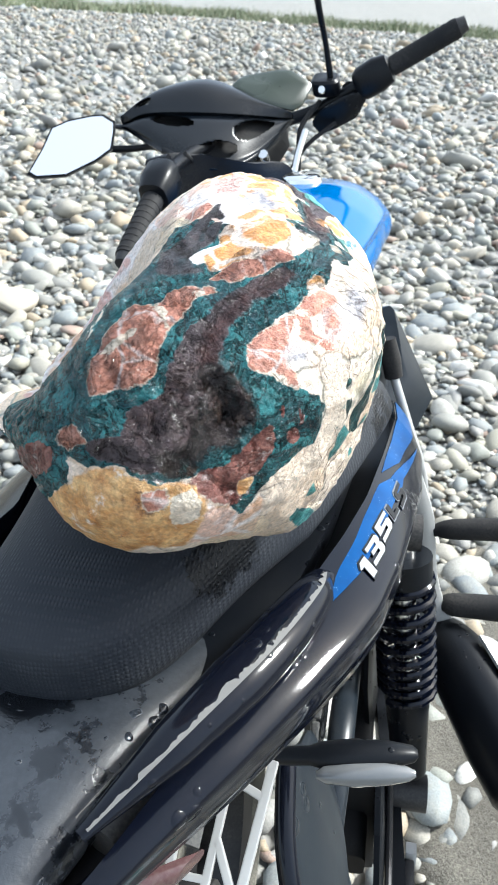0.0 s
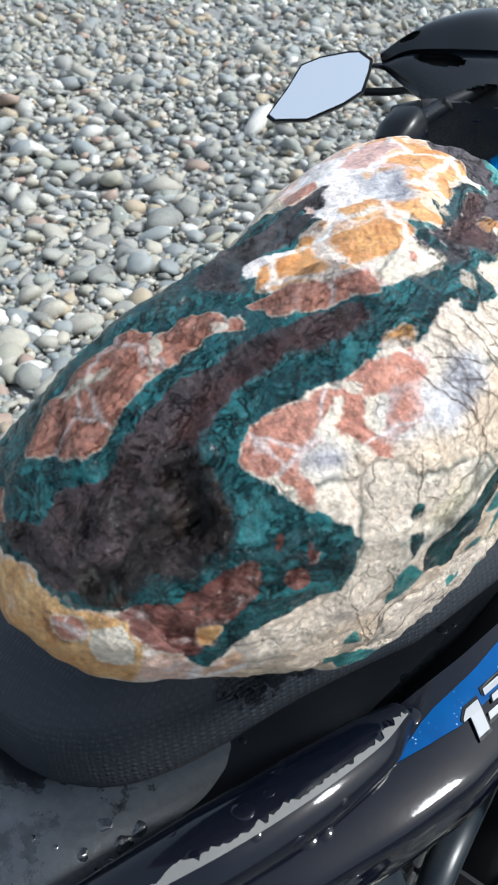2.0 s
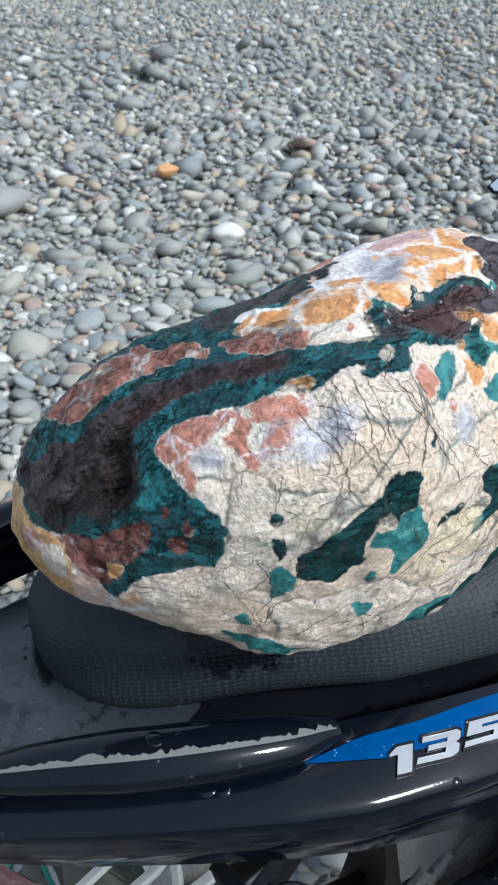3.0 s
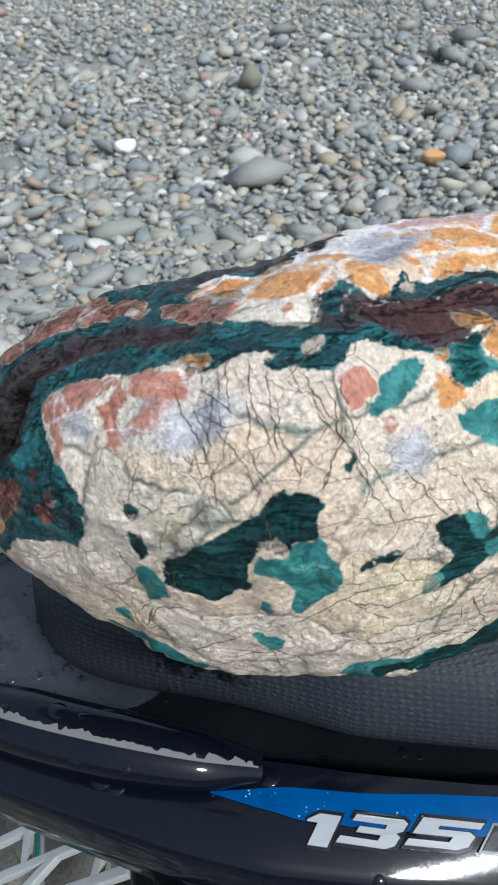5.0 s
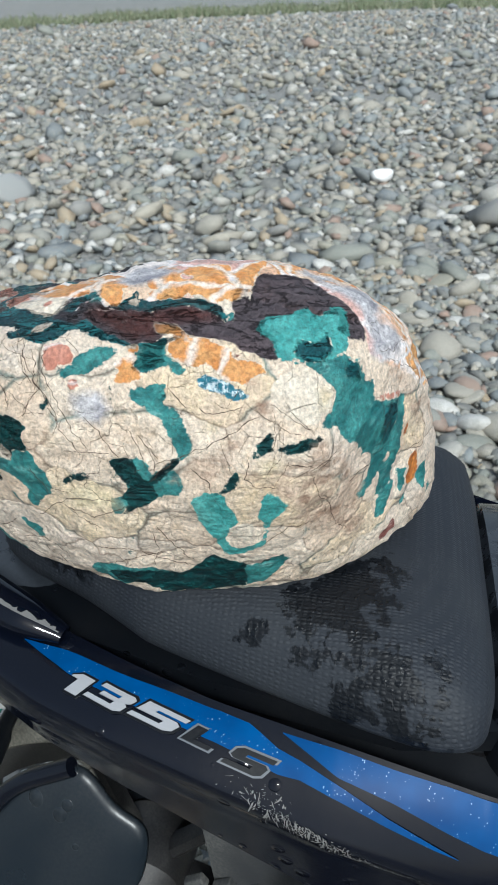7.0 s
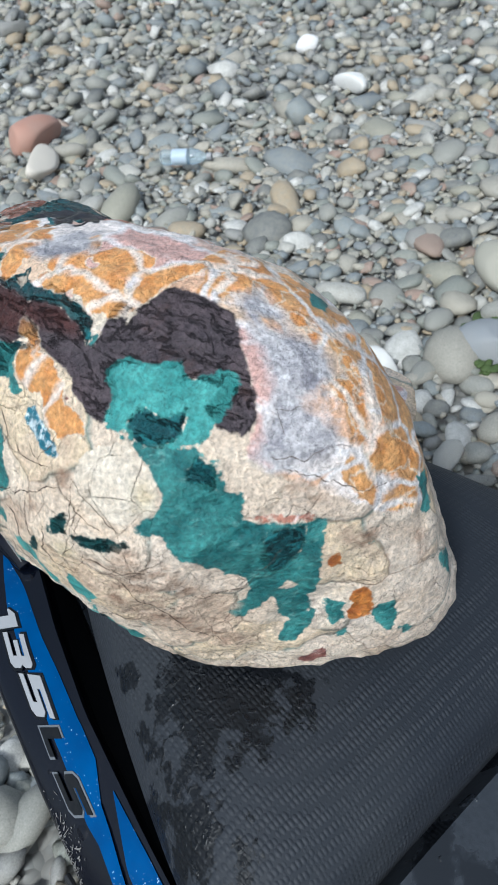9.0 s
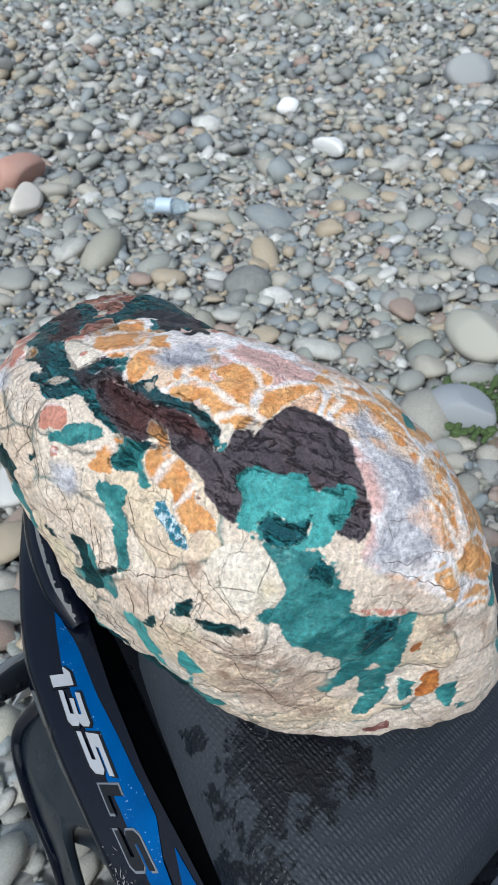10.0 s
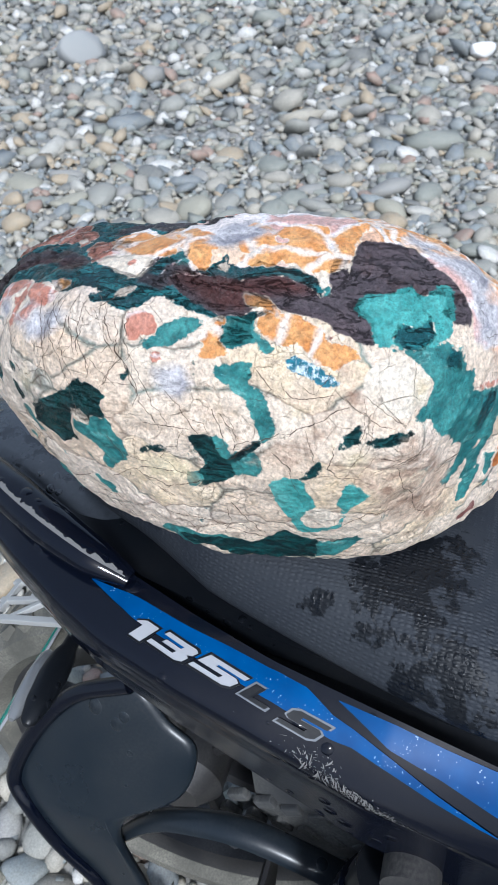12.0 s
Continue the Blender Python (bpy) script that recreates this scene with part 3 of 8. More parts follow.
blotch("brick", (-64.1, 31.8), (-63.1, 32.0), (-62.8, 30.0), (-63.8, 30.1))
blotch("brick", (-60.3, 30.5), (-59.3, 30.1), (-59.6, 28.0), (-60.3, 28.7))
blotch("rust", (-97.0, 22.6), (-92.0, 23.7), (-88.4, 22.4), (-85.8, 21.7), (-82.0, 22.0), (-79.3, 21.2), (-77.7, 18.1), (-73.5, 16.6), (-72.4, 14.6), (-76.5, 9.3), (-82.4, 9.0), (-87.3, 10.0), (-91.3, 11.2), (-94.8, 12.9), (-97.3, 14.3))
blotch("rust", (-102.8, 18.0), (-98.0, 21.3), (-93.1, 23.1), (-88.5, 22.7), (-83.4, 20.7), (-79.1, 19.1), (-80.8, 14.6), (-87.2, 9.5), (-91.9, 5.5), (-98.6, 7.6), (-168.5, -48.0), (-173.6, -40.1))
blotch("cream", (-83.3, 19.3), (-80.1, 20.8), (-78.5, 18.8), (-79.4, 16.0), (-82.2, 14.1), (-83.3, 16.0))
blotch("red", (-87.2, 20.2), (-83.8, 21.0), (-83.9, 18.5), (-86.4, 17.2), (-87.2, 18.4))
blotch("mix", (-77.7, 18.1), (-73.5, 16.6), (-71.8, 14.5), (-67.3, 18.2), (-66.7, 6.1), (-74.6, 8.0), (-80.3, 8.8))
blotch("brick", (-117.3, 20.5), (-108.6, 24.1), (-104.1, 23.9), (-105.2, 20.2), (177.8, -32.3), (173.3, -29.6))
blotch("red", (-103.7, 27.6), (-100.7, 28.9), (-97.7, 26.9), (-100.9, 25.1), (-103.8, 25.3))
blotch("teal", (169.8, -30.4), (-104.4, 17.9), (-169.4, -46.7), (-176.0, -44.7), (174.3, -39.6), (169.4, -35.1))
blotch("green", (-43.3, 25.8), (-40.1, 27.7), (-38.2, 29.2), (-35.4, 30.9), (-32.5, 33.0), (-29.5, 34.9), (-28.7, 36.4), (-24.9, 37.0), (-22.4, 36.3), (-21.7, 35.4), (-22.9, 34.2), (-21.9, 31.3), (-21.0, 29.6), (-22.9, 28.9), (-25.5, 29.9), (-27.0, 28.1), (-28.9, 29.4), (-30.1, 30.1), (-31.9, 27.1), (-32.1, 24.8), (-31.3, 22.8), (-33.5, 22.5), (-36.6, 20.1), (-40.9, 20.5), (-43.4, 22.0))
blotch("sea", (-25.6, 30.4), (-21.9, 31.3), (-19.1, 27.0), (-18.1, 24.3), (-18.8, 22.5), (-21.8, 20.6), (-24.4, 17.5), (-25.9, 18.7), (-24.8, 22.8), (-27.2, 25.9), (-31.2, 25.9), (-29.9, 28.5), (-26.4, 28.0))
blotch("cream", (-30.3, 29.5), (-29.8, 30.9), (-28.0, 31.3), (-26.5, 30.1), (-26.0, 28.4), (-27.6, 28.4))
blotch("sea", (-29.9, 21.1), (-28.4, 19.3), (-28.6, 16.9), (-30.1, 18.1))
blotch("sea", (-32.3, 11.5), (-29.8, 11.4), (-26.2, 8.9), (-27.1, 5.9), (-29.1, 5.5))
blotch("sea", (-47.4, 23.8), (-45.8, 24.6), (-43.4, 21.3), (-43.4, 19.3), (-46.0, 17.9), (-47.3, 16.3), (-47.7, 20.0))
blotch("green", (-47.2, 29.3), (-45.8, 29.0), (-45.3, 26.6), (-46.3, 25.3), (-46.9, 27.5))
blotch("green", (-47.9, 32.7), (-46.2, 32.4), (-46.3, 31.0), (-47.7, 31.5))
blotch("sea", (0.2, 25.8), (0.8, 30.8), (2.7, 31.6), (5.1, 30.1), (5.8, 27.3), (7.4, 29.0), (9.8, 26.8), (9.1, 24.7), (6.1, 24.7), (3.5, 21.9), (0.2, 21.2), (-2.4, 18.7), (-4.1, 18.7), (-4.1, 22.2), (0.5, 23.7))
blotch("green", (-15.6, 26.0), (-11.0, 28.0), (-7.2, 27.6), (-11.5, 26.4), (-14.8, 25.1))
blotch("sea", (-14.7, -1.4), (-7.3, 1.0), (2.8, -0.4), (16.0, -8.0), (15.7, -11.4), (8.6, -12.4), (-3.5, -8.3), (-10.2, -12.6), (-16.1, -11.0))
blotch("sea", (-56.0, 8.8), (-53.1, 5.9), (-46.6, 1.2), (-39.0, -5.0), (-44.6, -10.1), (-51.7, -0.6), (-55.7, 4.4))
blotch("sea", (-53.3, 13.3), (-51.1, 13.0), (-51.0, 10.1), (-53.2, 10.0))
blotch("teal", (-31.4, 50.1), (-28.0, 52.5), (-24.0, 54.6), (-17.2, 54.6), (-17.3, 52.2), (-20.2, 50.4), (-24.8, 50.0), (-27.4, 50.5), (-29.7, 49.2))
blotch("cream", (-24.5, 54.1), (-22.0, 54.5), (-22.4, 52.6), (-24.8, 51.6), (-25.6, 52.7))
blotch("red", (-19.5, 50.3), (-15.8, 50.7), (-14.7, 48.3), (-16.0, 46.2), (-18.7, 45.9), (-19.2, 48.0))
blotch("sea", (-11.5, 50.1), (-8.2, 51.3), (-2.9, 51.9), (-3.2, 49.4), (-7.3, 47.4), (-10.0, 46.2), (-12.8, 45.4), (-14.6, 46.1), (-13.3, 47.8))
blotch("orange", (-1.0, 50.7), (3.3, 50.5), (4.9, 47.5), (6.2, 46.2), (3.0, 45.6), (-0.8, 48.1))
blotch("orange", (-67.5, 60.9), (-65.8, 66.3), (-37.6, 68.6), (-26.5, 66.7), (-19.9, 62.5), (-29.5, 60.8), (-36.9, 60.3), (-49.8, 60.4))
blotch("orange", (-27.3, 69.3), (-23.4, 74.0), (-8.2, 69.0), (-2.5, 66.5), (-2.3, 62.2), (-4.9, 61.0), (-9.6, 63.0), (-15.2, 64.8))
blotch("orange", (8.3, 68.1), (17.4, 70.1), (26.7, 69.9), (25.7, 67.4), (22.8, 65.3), (10.7, 65.7))
blotch("orange", (9.4, 64.0), (21.8, 63.6), (22.8, 61.6), (14.5, 61.6), (10.5, 62.8))
blotch("orange", (25.1, 62.0), (30.7, 65.7), (39.4, 67.7), (46.4, 67.1), (43.2, 62.7), (40.8, 58.8), (37.7, 57.0), (34.6, 58.5), (30.2, 60.4), (25.5, 60.9))
blotch("orange", (48.3, 63.1), (58.4, 63.0), (64.7, 62.2), (51.9, 59.7), (45.4, 57.3), (43.1, 58.1), (45.2, 60.5))
blotch("orange", (10.9, 56.6), (14.3, 56.1), (19.0, 54.6), (20.3, 52.9), (14.7, 54.0), (11.5, 54.2))
blotch("orange", (13.6, 51.6), (17.7, 52.7), (23.6, 51.9), (26.2, 49.4), (27.9, 48.5), (29.3, 46.2), (31.1, 44.8), (33.3, 43.3), (34.0, 41.2), (32.0, 41.7), (29.4, 41.0), (25.4, 42.3), (24.4, 44.8), (21.8, 46.7), (19.0, 46.1), (15.3, 48.5), (13.4, 50.1))
blotch("brown", (29.6, 41.4), (32.3, 41.2), (32.2, 37.2), (32.9, 34.4), (31.1, 33.5), (28.8, 35.1), (28.6, 38.0))
blotch("brick", (28.4, 46.6), (29.9, 46.8), (30.7, 45.9), (29.2, 45.4))
blotch("red", (-17.5, 48.9), (-17.8, 50.8), (-14.9, 50.9), (-12.2, 49.5), (-12.3, 48.1), (-16.1, 47.3))
blotch("orange", (-1.4, 48.6), (0.4, 51.1), (4.2, 52.2), (2.9, 49.8), (3.0, 46.9), (2.4, 45.5), (-1.0, 45.3), (0.2, 47.3))
blotch("cream", (-2.9, 49.4), (1.2, 51.8), (4.5, 52.6), (1.3, 50.5), (-1.4, 48.6))
blotch("red", (-12.6, 44.3), (-10.9, 45.0), (-10.0, 43.8), (-11.7, 43.0))
blotch("sea", (-15.5, 45.6), (-12.8, 47.5), (-9.1, 48.6), (-9.0, 50.6), (-4.2, 51.7), (-1.1, 51.7), (-3.1, 50.3), (-6.5, 49.0), (-8.9, 47.7), (-11.6, 45.4), (-14.0, 45.1))
blotch("sea", (4.2, 51.8), (8.2, 52.8), (12.9, 52.2), (11.9, 50.2), (12.5, 48.7), (9.5, 47.7), (5.2, 47.2), (3.0, 47.7), (4.3, 49.8))
blotch("sea", (12.4, 50.9), (13.9, 48.6), (16.6, 46.4), (15.2, 45.8), (12.4, 48.2))
blotch("sea", (1.8, 44.0), (5.2, 44.6), (11.4, 44.4), (11.3, 43.0), (10.5, 41.1), (11.7, 40.1), (13.5, 39.0), (15.0, 36.0), (15.8, 33.0), (14.6, 31.2), (12.3, 30.4), (11.9, 33.1), (10.8, 36.1), (9.1, 38.7), (6.5, 40.2), (3.2, 42.1))
blotch("blue", (19.2, 44.2), (21.9, 44.6), (24.8, 42.4), (27.1, 40.5), (29.2, 38.7), (27.9, 38.1), (25.1, 39.5), (22.8, 41.3), (20.1, 42.6))
blotch("green", (-3.2, 31.2), (-1.9, 31.6), (1.9, 31.1), (3.1, 28.2), (4.9, 26.8), (10.0, 29.8), (11.4, 31.0), (12.5, 30.1), (10.5, 28.7), (8.6, 26.1), (7.3, 23.1), (3.4, 20.6), (-1.5, 18.5), (0.1, 21.6), (-1.8, 22.8), (1.0, 25.4), (-2.1, 27.7))
blotch("sea", (5.5, 25.2), (9.9, 28.4), (10.8, 28.5), (12.8, 26.2), (12.1, 23.7), (7.3, 23.1))
blotch("turq", (13.7, 22.7), (16.5, 23.6), (20.1, 22.5), (21.7, 19.0), (22.5, 15.6), (20.2, 12.1), (21.2, 8.4), (24.1, 7.4), (28.0, 10.1), (28.2, 14.4), (26.9, 16.4), (27.0, 20.2), (28.3, 22.0), (30.3, 20.3), (31.5, 17.9), (30.9, 16.5), (29.5, 16.0), (28.9, 13.4), (28.3, 8.8), (25.6, 5.6), (21.0, 4.8), (18.6, 10.7), (16.7, 14.8), (14.9, 18.4))
blotch("cream", (21.1, 14.4), (23.0, 15.5), (26.2, 14.6), (25.4, 10.1), (22.0, 11.2))
blotch("green", (19.5, 23.1), (21.6, 25.5), (22.6, 27.1), (23.5, 25.4), (22.5, 23.8), (20.1, 22.8))
blotch("green", (26.0, 28.8), (27.7, 30.9), (29.8, 31.9), (31.0, 32.0), (29.9, 30.1), (30.3, 29.3), (34.1, 29.1), (38.3, 28.6), (40.1, 28.3), (37.1, 27.4), (34.0, 27.2), (31.6, 28.5), (28.9, 29.3), (26.5, 28.2))
blotch("green", (-9.7, -3.0), (-2.8, -0.7), (6.1, -3.2), (13.4, -0.9), (18.5, 5.0), (21.2, 2.3), (26.2, 1.5), (31.8, 3.0), (34.5, 1.0), (31.0, -4.8), (26.9, -10.3), (18.5, -12.7), (8.8, -15.6), (-0.7, -9.3), (-7.4, -8.3))
blotch("sea", (25.3, -0.2), (31.8, 3.0), (35.1, 0.9), (31.2, -6.0), (26.9, -10.3))
blotch("cream", (19.8, 4.6), (24.8, 3.0), (30.4, 4.2), (26.7, -0.2))
blotch("green", (10.0, 43.8), (11.1, 44.1), (11.4, 42.6), (10.3, 42.3))
blotch("green", (-19.2, 39.7), (-17.1, 41.6), (-17.2, 40.1), (-18.7, 38.9))
blotch("turq", (38.8, 49.1), (42.2, 50.8), (47.8, 48.7), (51.7, 48.4), (51.9, 46.1), (54.5, 45.5), (58.5, 46.1), (60.3, 44.7), (57.4, 42.2), (54.4, 40.5), (52.2, 39.0), (50.2, 39.3), (48.2, 38.6), (45.6, 40.5), (41.3, 41.7), (38.1, 42.4), (37.8, 43.9), (39.3, 44.4), (40.2, 46.1), (39.3, 47.5))
blotch("turq", (37.6, 48.9), (39.1, 50.5), (42.9, 50.8), (45.3, 49.5), (46.4, 48.4), (51.1, 47.6), (50.3, 46.0), (54.3, 46.3), (57.4, 45.2), (56.6, 44.0), (54.4, 42.6), (52.3, 40.8), (50.5, 40.3), (49.0, 39.0), (46.9, 39.8), (44.2, 40.5), (40.3, 41.4), (38.1, 42.4), (39.0, 44.5), (39.2, 46.7))
blotch("sea", (40.3, 41.1), (44.2, 40.5), (49.4, 39.0), (51.1, 38.9), (51.7, 37.2), (53.7, 36.7), (54.2, 34.5), (53.6, 33.1), (55.9, 32.4), (54.8, 30.6), (56.2, 28.2), (60.1, 27.4), (64.0, 26.4), (65.5, 25.6), (64.7, 21.4), (64.0, 17.7), (63.3, 12.4), (61.6, 13.4), (60.3, 17.7), (57.3, 15.2), (55.5, 12.1), (51.8, 10.0), (50.5, 12.2), (51.5, 13.9), (53.8, 14.3), (54.4, 18.4), (53.2, 20.2), (51.1, 20.6), (50.8, 22.7), (49.2, 23.0), (47.8, 24.8), (45.0, 25.6), (44.9, 28.0), (44.3, 29.3), (41.4, 29.2), (41.0, 30.4), (44.1, 32.1), (46.0, 34.3), (44.9, 36.1), (44.1, 37.8), (42.8, 39.8))
blotch("teal", (41.3, 42.5), (44.2, 44.5), (48.0, 42.4), (51.8, 43.1), (49.6, 40.3), (46.0, 39.5), (43.3, 40.3))
blotch("teal", (50.9, 37.6), (52.8, 36.4), (53.3, 33.9), (50.8, 33.4), (49.0, 35.7))
blotch("teal", (57.6, 26.5), (63.2, 26.2), (61.6, 22.1), (58.2, 18.9), (55.8, 22.2))
blotch("sea", (54.8, 18.2), (59.0, 14.8), (62.0, 13.5), (62.6, 8.6), (60.0, 5.6), (57.8, 8.0), (58.1, 12.4))
blotch("maroon", (59.9, 43.8), (61.3, 42.1), (60.3, 39.5), (57.2, 38.9), (56.0, 40.3), (57.1, 42.3))
blotch("sea", (50.1, 34.3), (52.4, 34.3), (52.7, 30.4), (55.3, 28.3), (58.1, 26.9), (56.9, 24.3), (58.1, 18.7), (56.0, 17.4), (50.0, 23.4))
blotch("lilac", (68.0, 55.0), (74.5, 54.9), (73.4, 50.1), (71.7, 47.1), (74.7, 44.8), (74.5, 41.8), (70.5, 39.5), (67.1, 40.4), (69.4, 37.0), (70.5, 35.3), (68.1, 33.2), (64.0, 33.5), (60.2, 34.3), (58.1, 36.1), (61.1, 38.3), (64.6, 42.9), (65.7, 46.9), (66.0, 50.8))
blotch("lilac", (-6.9, 67.2), (-5.1, 73.4), (19.0, 75.6), (27.8, 68.9), (13.4, 68.5), (4.6, 66.5))
blotch("orange", (-27.4, 61.6), (-51.4, 60.4), (-44.2, 64.4), (-16.6, 64.7), (-18.7, 62.5))
blotch("orange", (-8.2, 63.2), (-19.6, 65.9), (-10.9, 67.9), (-4.0, 66.0), (-2.8, 63.3), (-3.5, 61.8))
blotch("orange", (6.6, 66.4), (13.9, 67.5), (18.6, 65.7), (12.8, 64.9))
blotch("orange", (17.2, 68.2), (25.1, 68.8), (26.1, 65.7), (21.3, 66.6))
blotch("orange", (15.9, 74.0), (21.8, 74.5), (28.3, 70.4), (24.6, 70.2))
blotch("orange", (33.1, 69.1), (39.4, 69.2), (39.3, 67.1), (34.6, 67.1))
blotch("orange", (27.6, 63.0), (30.8, 65.9), (39.8, 65.8), (41.8, 62.9), (40.5, 60.9), (38.5, 59.0), (34.2, 57.2), (30.5, 58.2), (28.3, 61.0))
blotch("orange", (41.0, 58.9), (44.0, 60.2), (48.2, 62.0), (57.1, 62.4), (62.7, 62.5), (59.8, 60.9), (52.8, 59.6), (48.0, 58.5), (43.6, 56.9), (41.3, 57.1))
blotch("orange", (62.7, 62.5), (77.9, 65.3), (84.5, 61.3), (84.4, 55.2), (83.0, 52.3), (77.8, 53.2), (75.9, 55.8), (72.9, 59.4), (66.8, 60.8), (61.5, 60.8))
blotch("orange", (63.1, 58.3), (72.2, 58.8), (74.3, 56.1), (70.7, 54.5), (64.8, 56.5))
blotch("orange", (73.4, 54.1), (78.5, 54.3), (76.6, 51.9), (73.5, 51.5))
blotch("orange", (69.1, 51.5), (70.7, 50.3), (72.0, 48.7), (70.4, 47.8), (68.9, 49.0))
blotch("orange", (74.7, 49.9), (76.9, 48.5), (75.7, 47.2), (73.3, 48.3))
blotch("orange", (74.4, 46.5), (76.6, 46.4), (75.9, 44.9), (73.8, 44.9))
blotch("orange", (78.3, 45.1), (83.5, 44.2), (89.5, 42.4), (82.3, 42.5), (78.7, 43.5))
blotch("orange", (77.2, 42.7), (79.1, 41.6), (77.5, 40.4), (76.5, 41.1))
blotch("orange", (70.4, 40.5), (72.3, 40.5), (71.3, 39.4))
blotch("orange", (73.2, 40.6), (76.2, 39.2), (74.2, 37.4), (72.7, 38.7))
blotch("orange", (77.8, 39.4), (81.0, 37.5), (80.4, 35.0), (77.2, 35.6), (76.5, 37.4))
blotch("orange", (73.8, 37.7), (75.3, 36.5), (76.5, 34.6), (79.4, 32.5), (78.3, 32.1), (74.8, 33.6), (72.8, 35.1))
blotch("orange", (73.9, 33.3), (77.8, 32.3), (80.4, 28.7), (79.3, 26.7), (75.9, 27.7), (74.1, 29.3), (73.0, 31.3))
blotch("orange", (70.4, 29.7), (72.5, 29.8), (74.2, 28.7), (72.2, 27.8), (70.5, 27.9))
blotch("orange", (76.0, 23.7), (79.7, 23.1), (78.8, 21.7), (76.5, 22.2))
blotch("orange", (80.4, 28.7), (84.7, 26.8), (83.3, 24.1), (79.9, 26.0))
blotch("cream", (32.8, 37.6), (35.3, 39.7), (39.4, 40.3), (42.8, 39.5), (44.1, 37.1), (45.2, 35.0), (43.7, 32.1), (40.2, 30.7), (36.7, 31.5), (34.3, 33.4), (32.7, 35.3))
blotch("tan", (41.4, 36.3), (44.4, 35.7), (44.7, 33.6), (42.9, 32.1), (40.8, 32.7))
blotch("ember", (65.2, 19.5), (67.1, 19.7), (67.2, 16.7), (65.5, 17.1))
blotch("ember", (68.1, 10.3), (70.0, 11.2), (70.7, 9.2), (70.9, 4.3), (69.1, 4.6), (67.9, 3.8), (67.5, 5.8), (68.4, 7.2))
blotch("sea", (57.3, 3.1), (59.9, 5.5), (63.1, 9.0), (62.7, 5.7), (59.8, 1.7), (57.4, 1.0))
blotch("sea", (65.6, -0.4), (67.5, 3.3), (66.9, -0.1))
blotch("sea", (71.0, 6.1), (73.6, 6.3), (74.1, 2.3), (72.8, -0.1), (71.4, 2.6))
blotch("sea", (74.5, -0.3), (75.6, 0.6), (76.4, -2.1), (75.4, -3.0))
blotch("sea", (64.2, 9.9), (67.0, 8.9), (66.8, 4.9), (65.2, 4.1))
blotch("sea", (86.4, 51.2), (92.0, 48.7), (83.9, 48.0), (80.9, 49.3))
blotch("sea", (80.2, 24.5), (83.6, 23.7), (82.4, 20.0), (81.0, 18.0), (79.6, 19.7), (80.8, 21.3))
blotch("sea", (81.9, 9.6), (84.8, 7.7), (85.2, 2.3), (82.7, 6.0))
blotch("brick", (59.2, -4.7), (63.5, -2.3), (64.1, -4.5), (60.7, -7.4))
blotch("brown", (76.0, 19.5), (80.1, 17.8), (80.2, 11.1), (76.8, 12.2))
blotch("brown", (60.1, 34.0), (67.5, 29.9), (70.4, 26.8), (67.1, 26.5), (61.2, 30.3))
blotch("red", (55.5, 29.4), (60.9, 27.9), (64.9, 26.7), (64.0, 26.4), (57.8, 27.8))
blotch("tan", (19.0, 36.8), (21.6, 35.9), (21.1, 34.1), (18.8, 34.6))
blotch("tan", (-13.3, 25.1), (-8.1, 26.8), (-4.2, 23.4), (-9.1, 18.9), (-14.7, 19.1))
blotch("tan", (27.4, 28.1), (31.1, 27.6), (31.5, 24.3), (29.1, 23.1), (26.3, 24.6))
blotch("brown", (35.1, 22.4), (37.4, 22.7), (39.5, 17.8), (39.1, 15.0), (37.0, 14.1))
blotch("brown", (26.3, 26.2), (30.1, 22.3), (36.0, 24.1), (40.4, 25.7), (35.9, 26.2), (31.9, 25.3))
blotch("brown", (20.7, 28.7), (28.2, 22.6), (35.9, 13.1), (49.3, 4.7), (53.3, 13.4), (42.9, 25.7), (35.9, 26.2), (28.2, 24.9))
blotch("brown", (31.2, 14.8), (50.9, -1.9), (56.3, 3.2), (37.4, 15.8))
blotch("brown", (8.6, 26.1), (16.5, 24.3), (22.7, 28.6), (26.9, 32.0), (23.1, 32.4), (14.5, 29.9))
blotch("brown", (36.5, 28.1), (42.5, 27.9), (39.4, 23.7), (43.2, 15.1), (39.5, 14.4), (34.9, 23.8))
blotch("brown", (65.5, 24.5), (73.4, 21.8), (71.8, 15.6), (67.1, 20.8))
blotch("tan", (-45.8, 31.2), (-40.4, 33.9), (-38.4, 32.3), (-43.0, 28.2))
blotch("tan", (-15.0, 24.6), (-3.8, 24.7), (-0.9, 19.5), (-13.8, 19.5))
blotch("lilac", (-11.6, 41.7), (-5.5, 43.9), (-2.7, 40.8), (-5.1, 38.1), (-10.2, 39.0))
blotch("lilac", (-46.0, 40.4), (-37.7, 45.9), (-33.3, 45.7), (-35.6, 42.0), (-41.8, 38.9))
blotch("red", (-50.3, 39.3), (-49.6, 41.9), (-45.0, 46.4), (-40.3, 47.3), (-45.0, 43.5), (-44.8, 40.8))

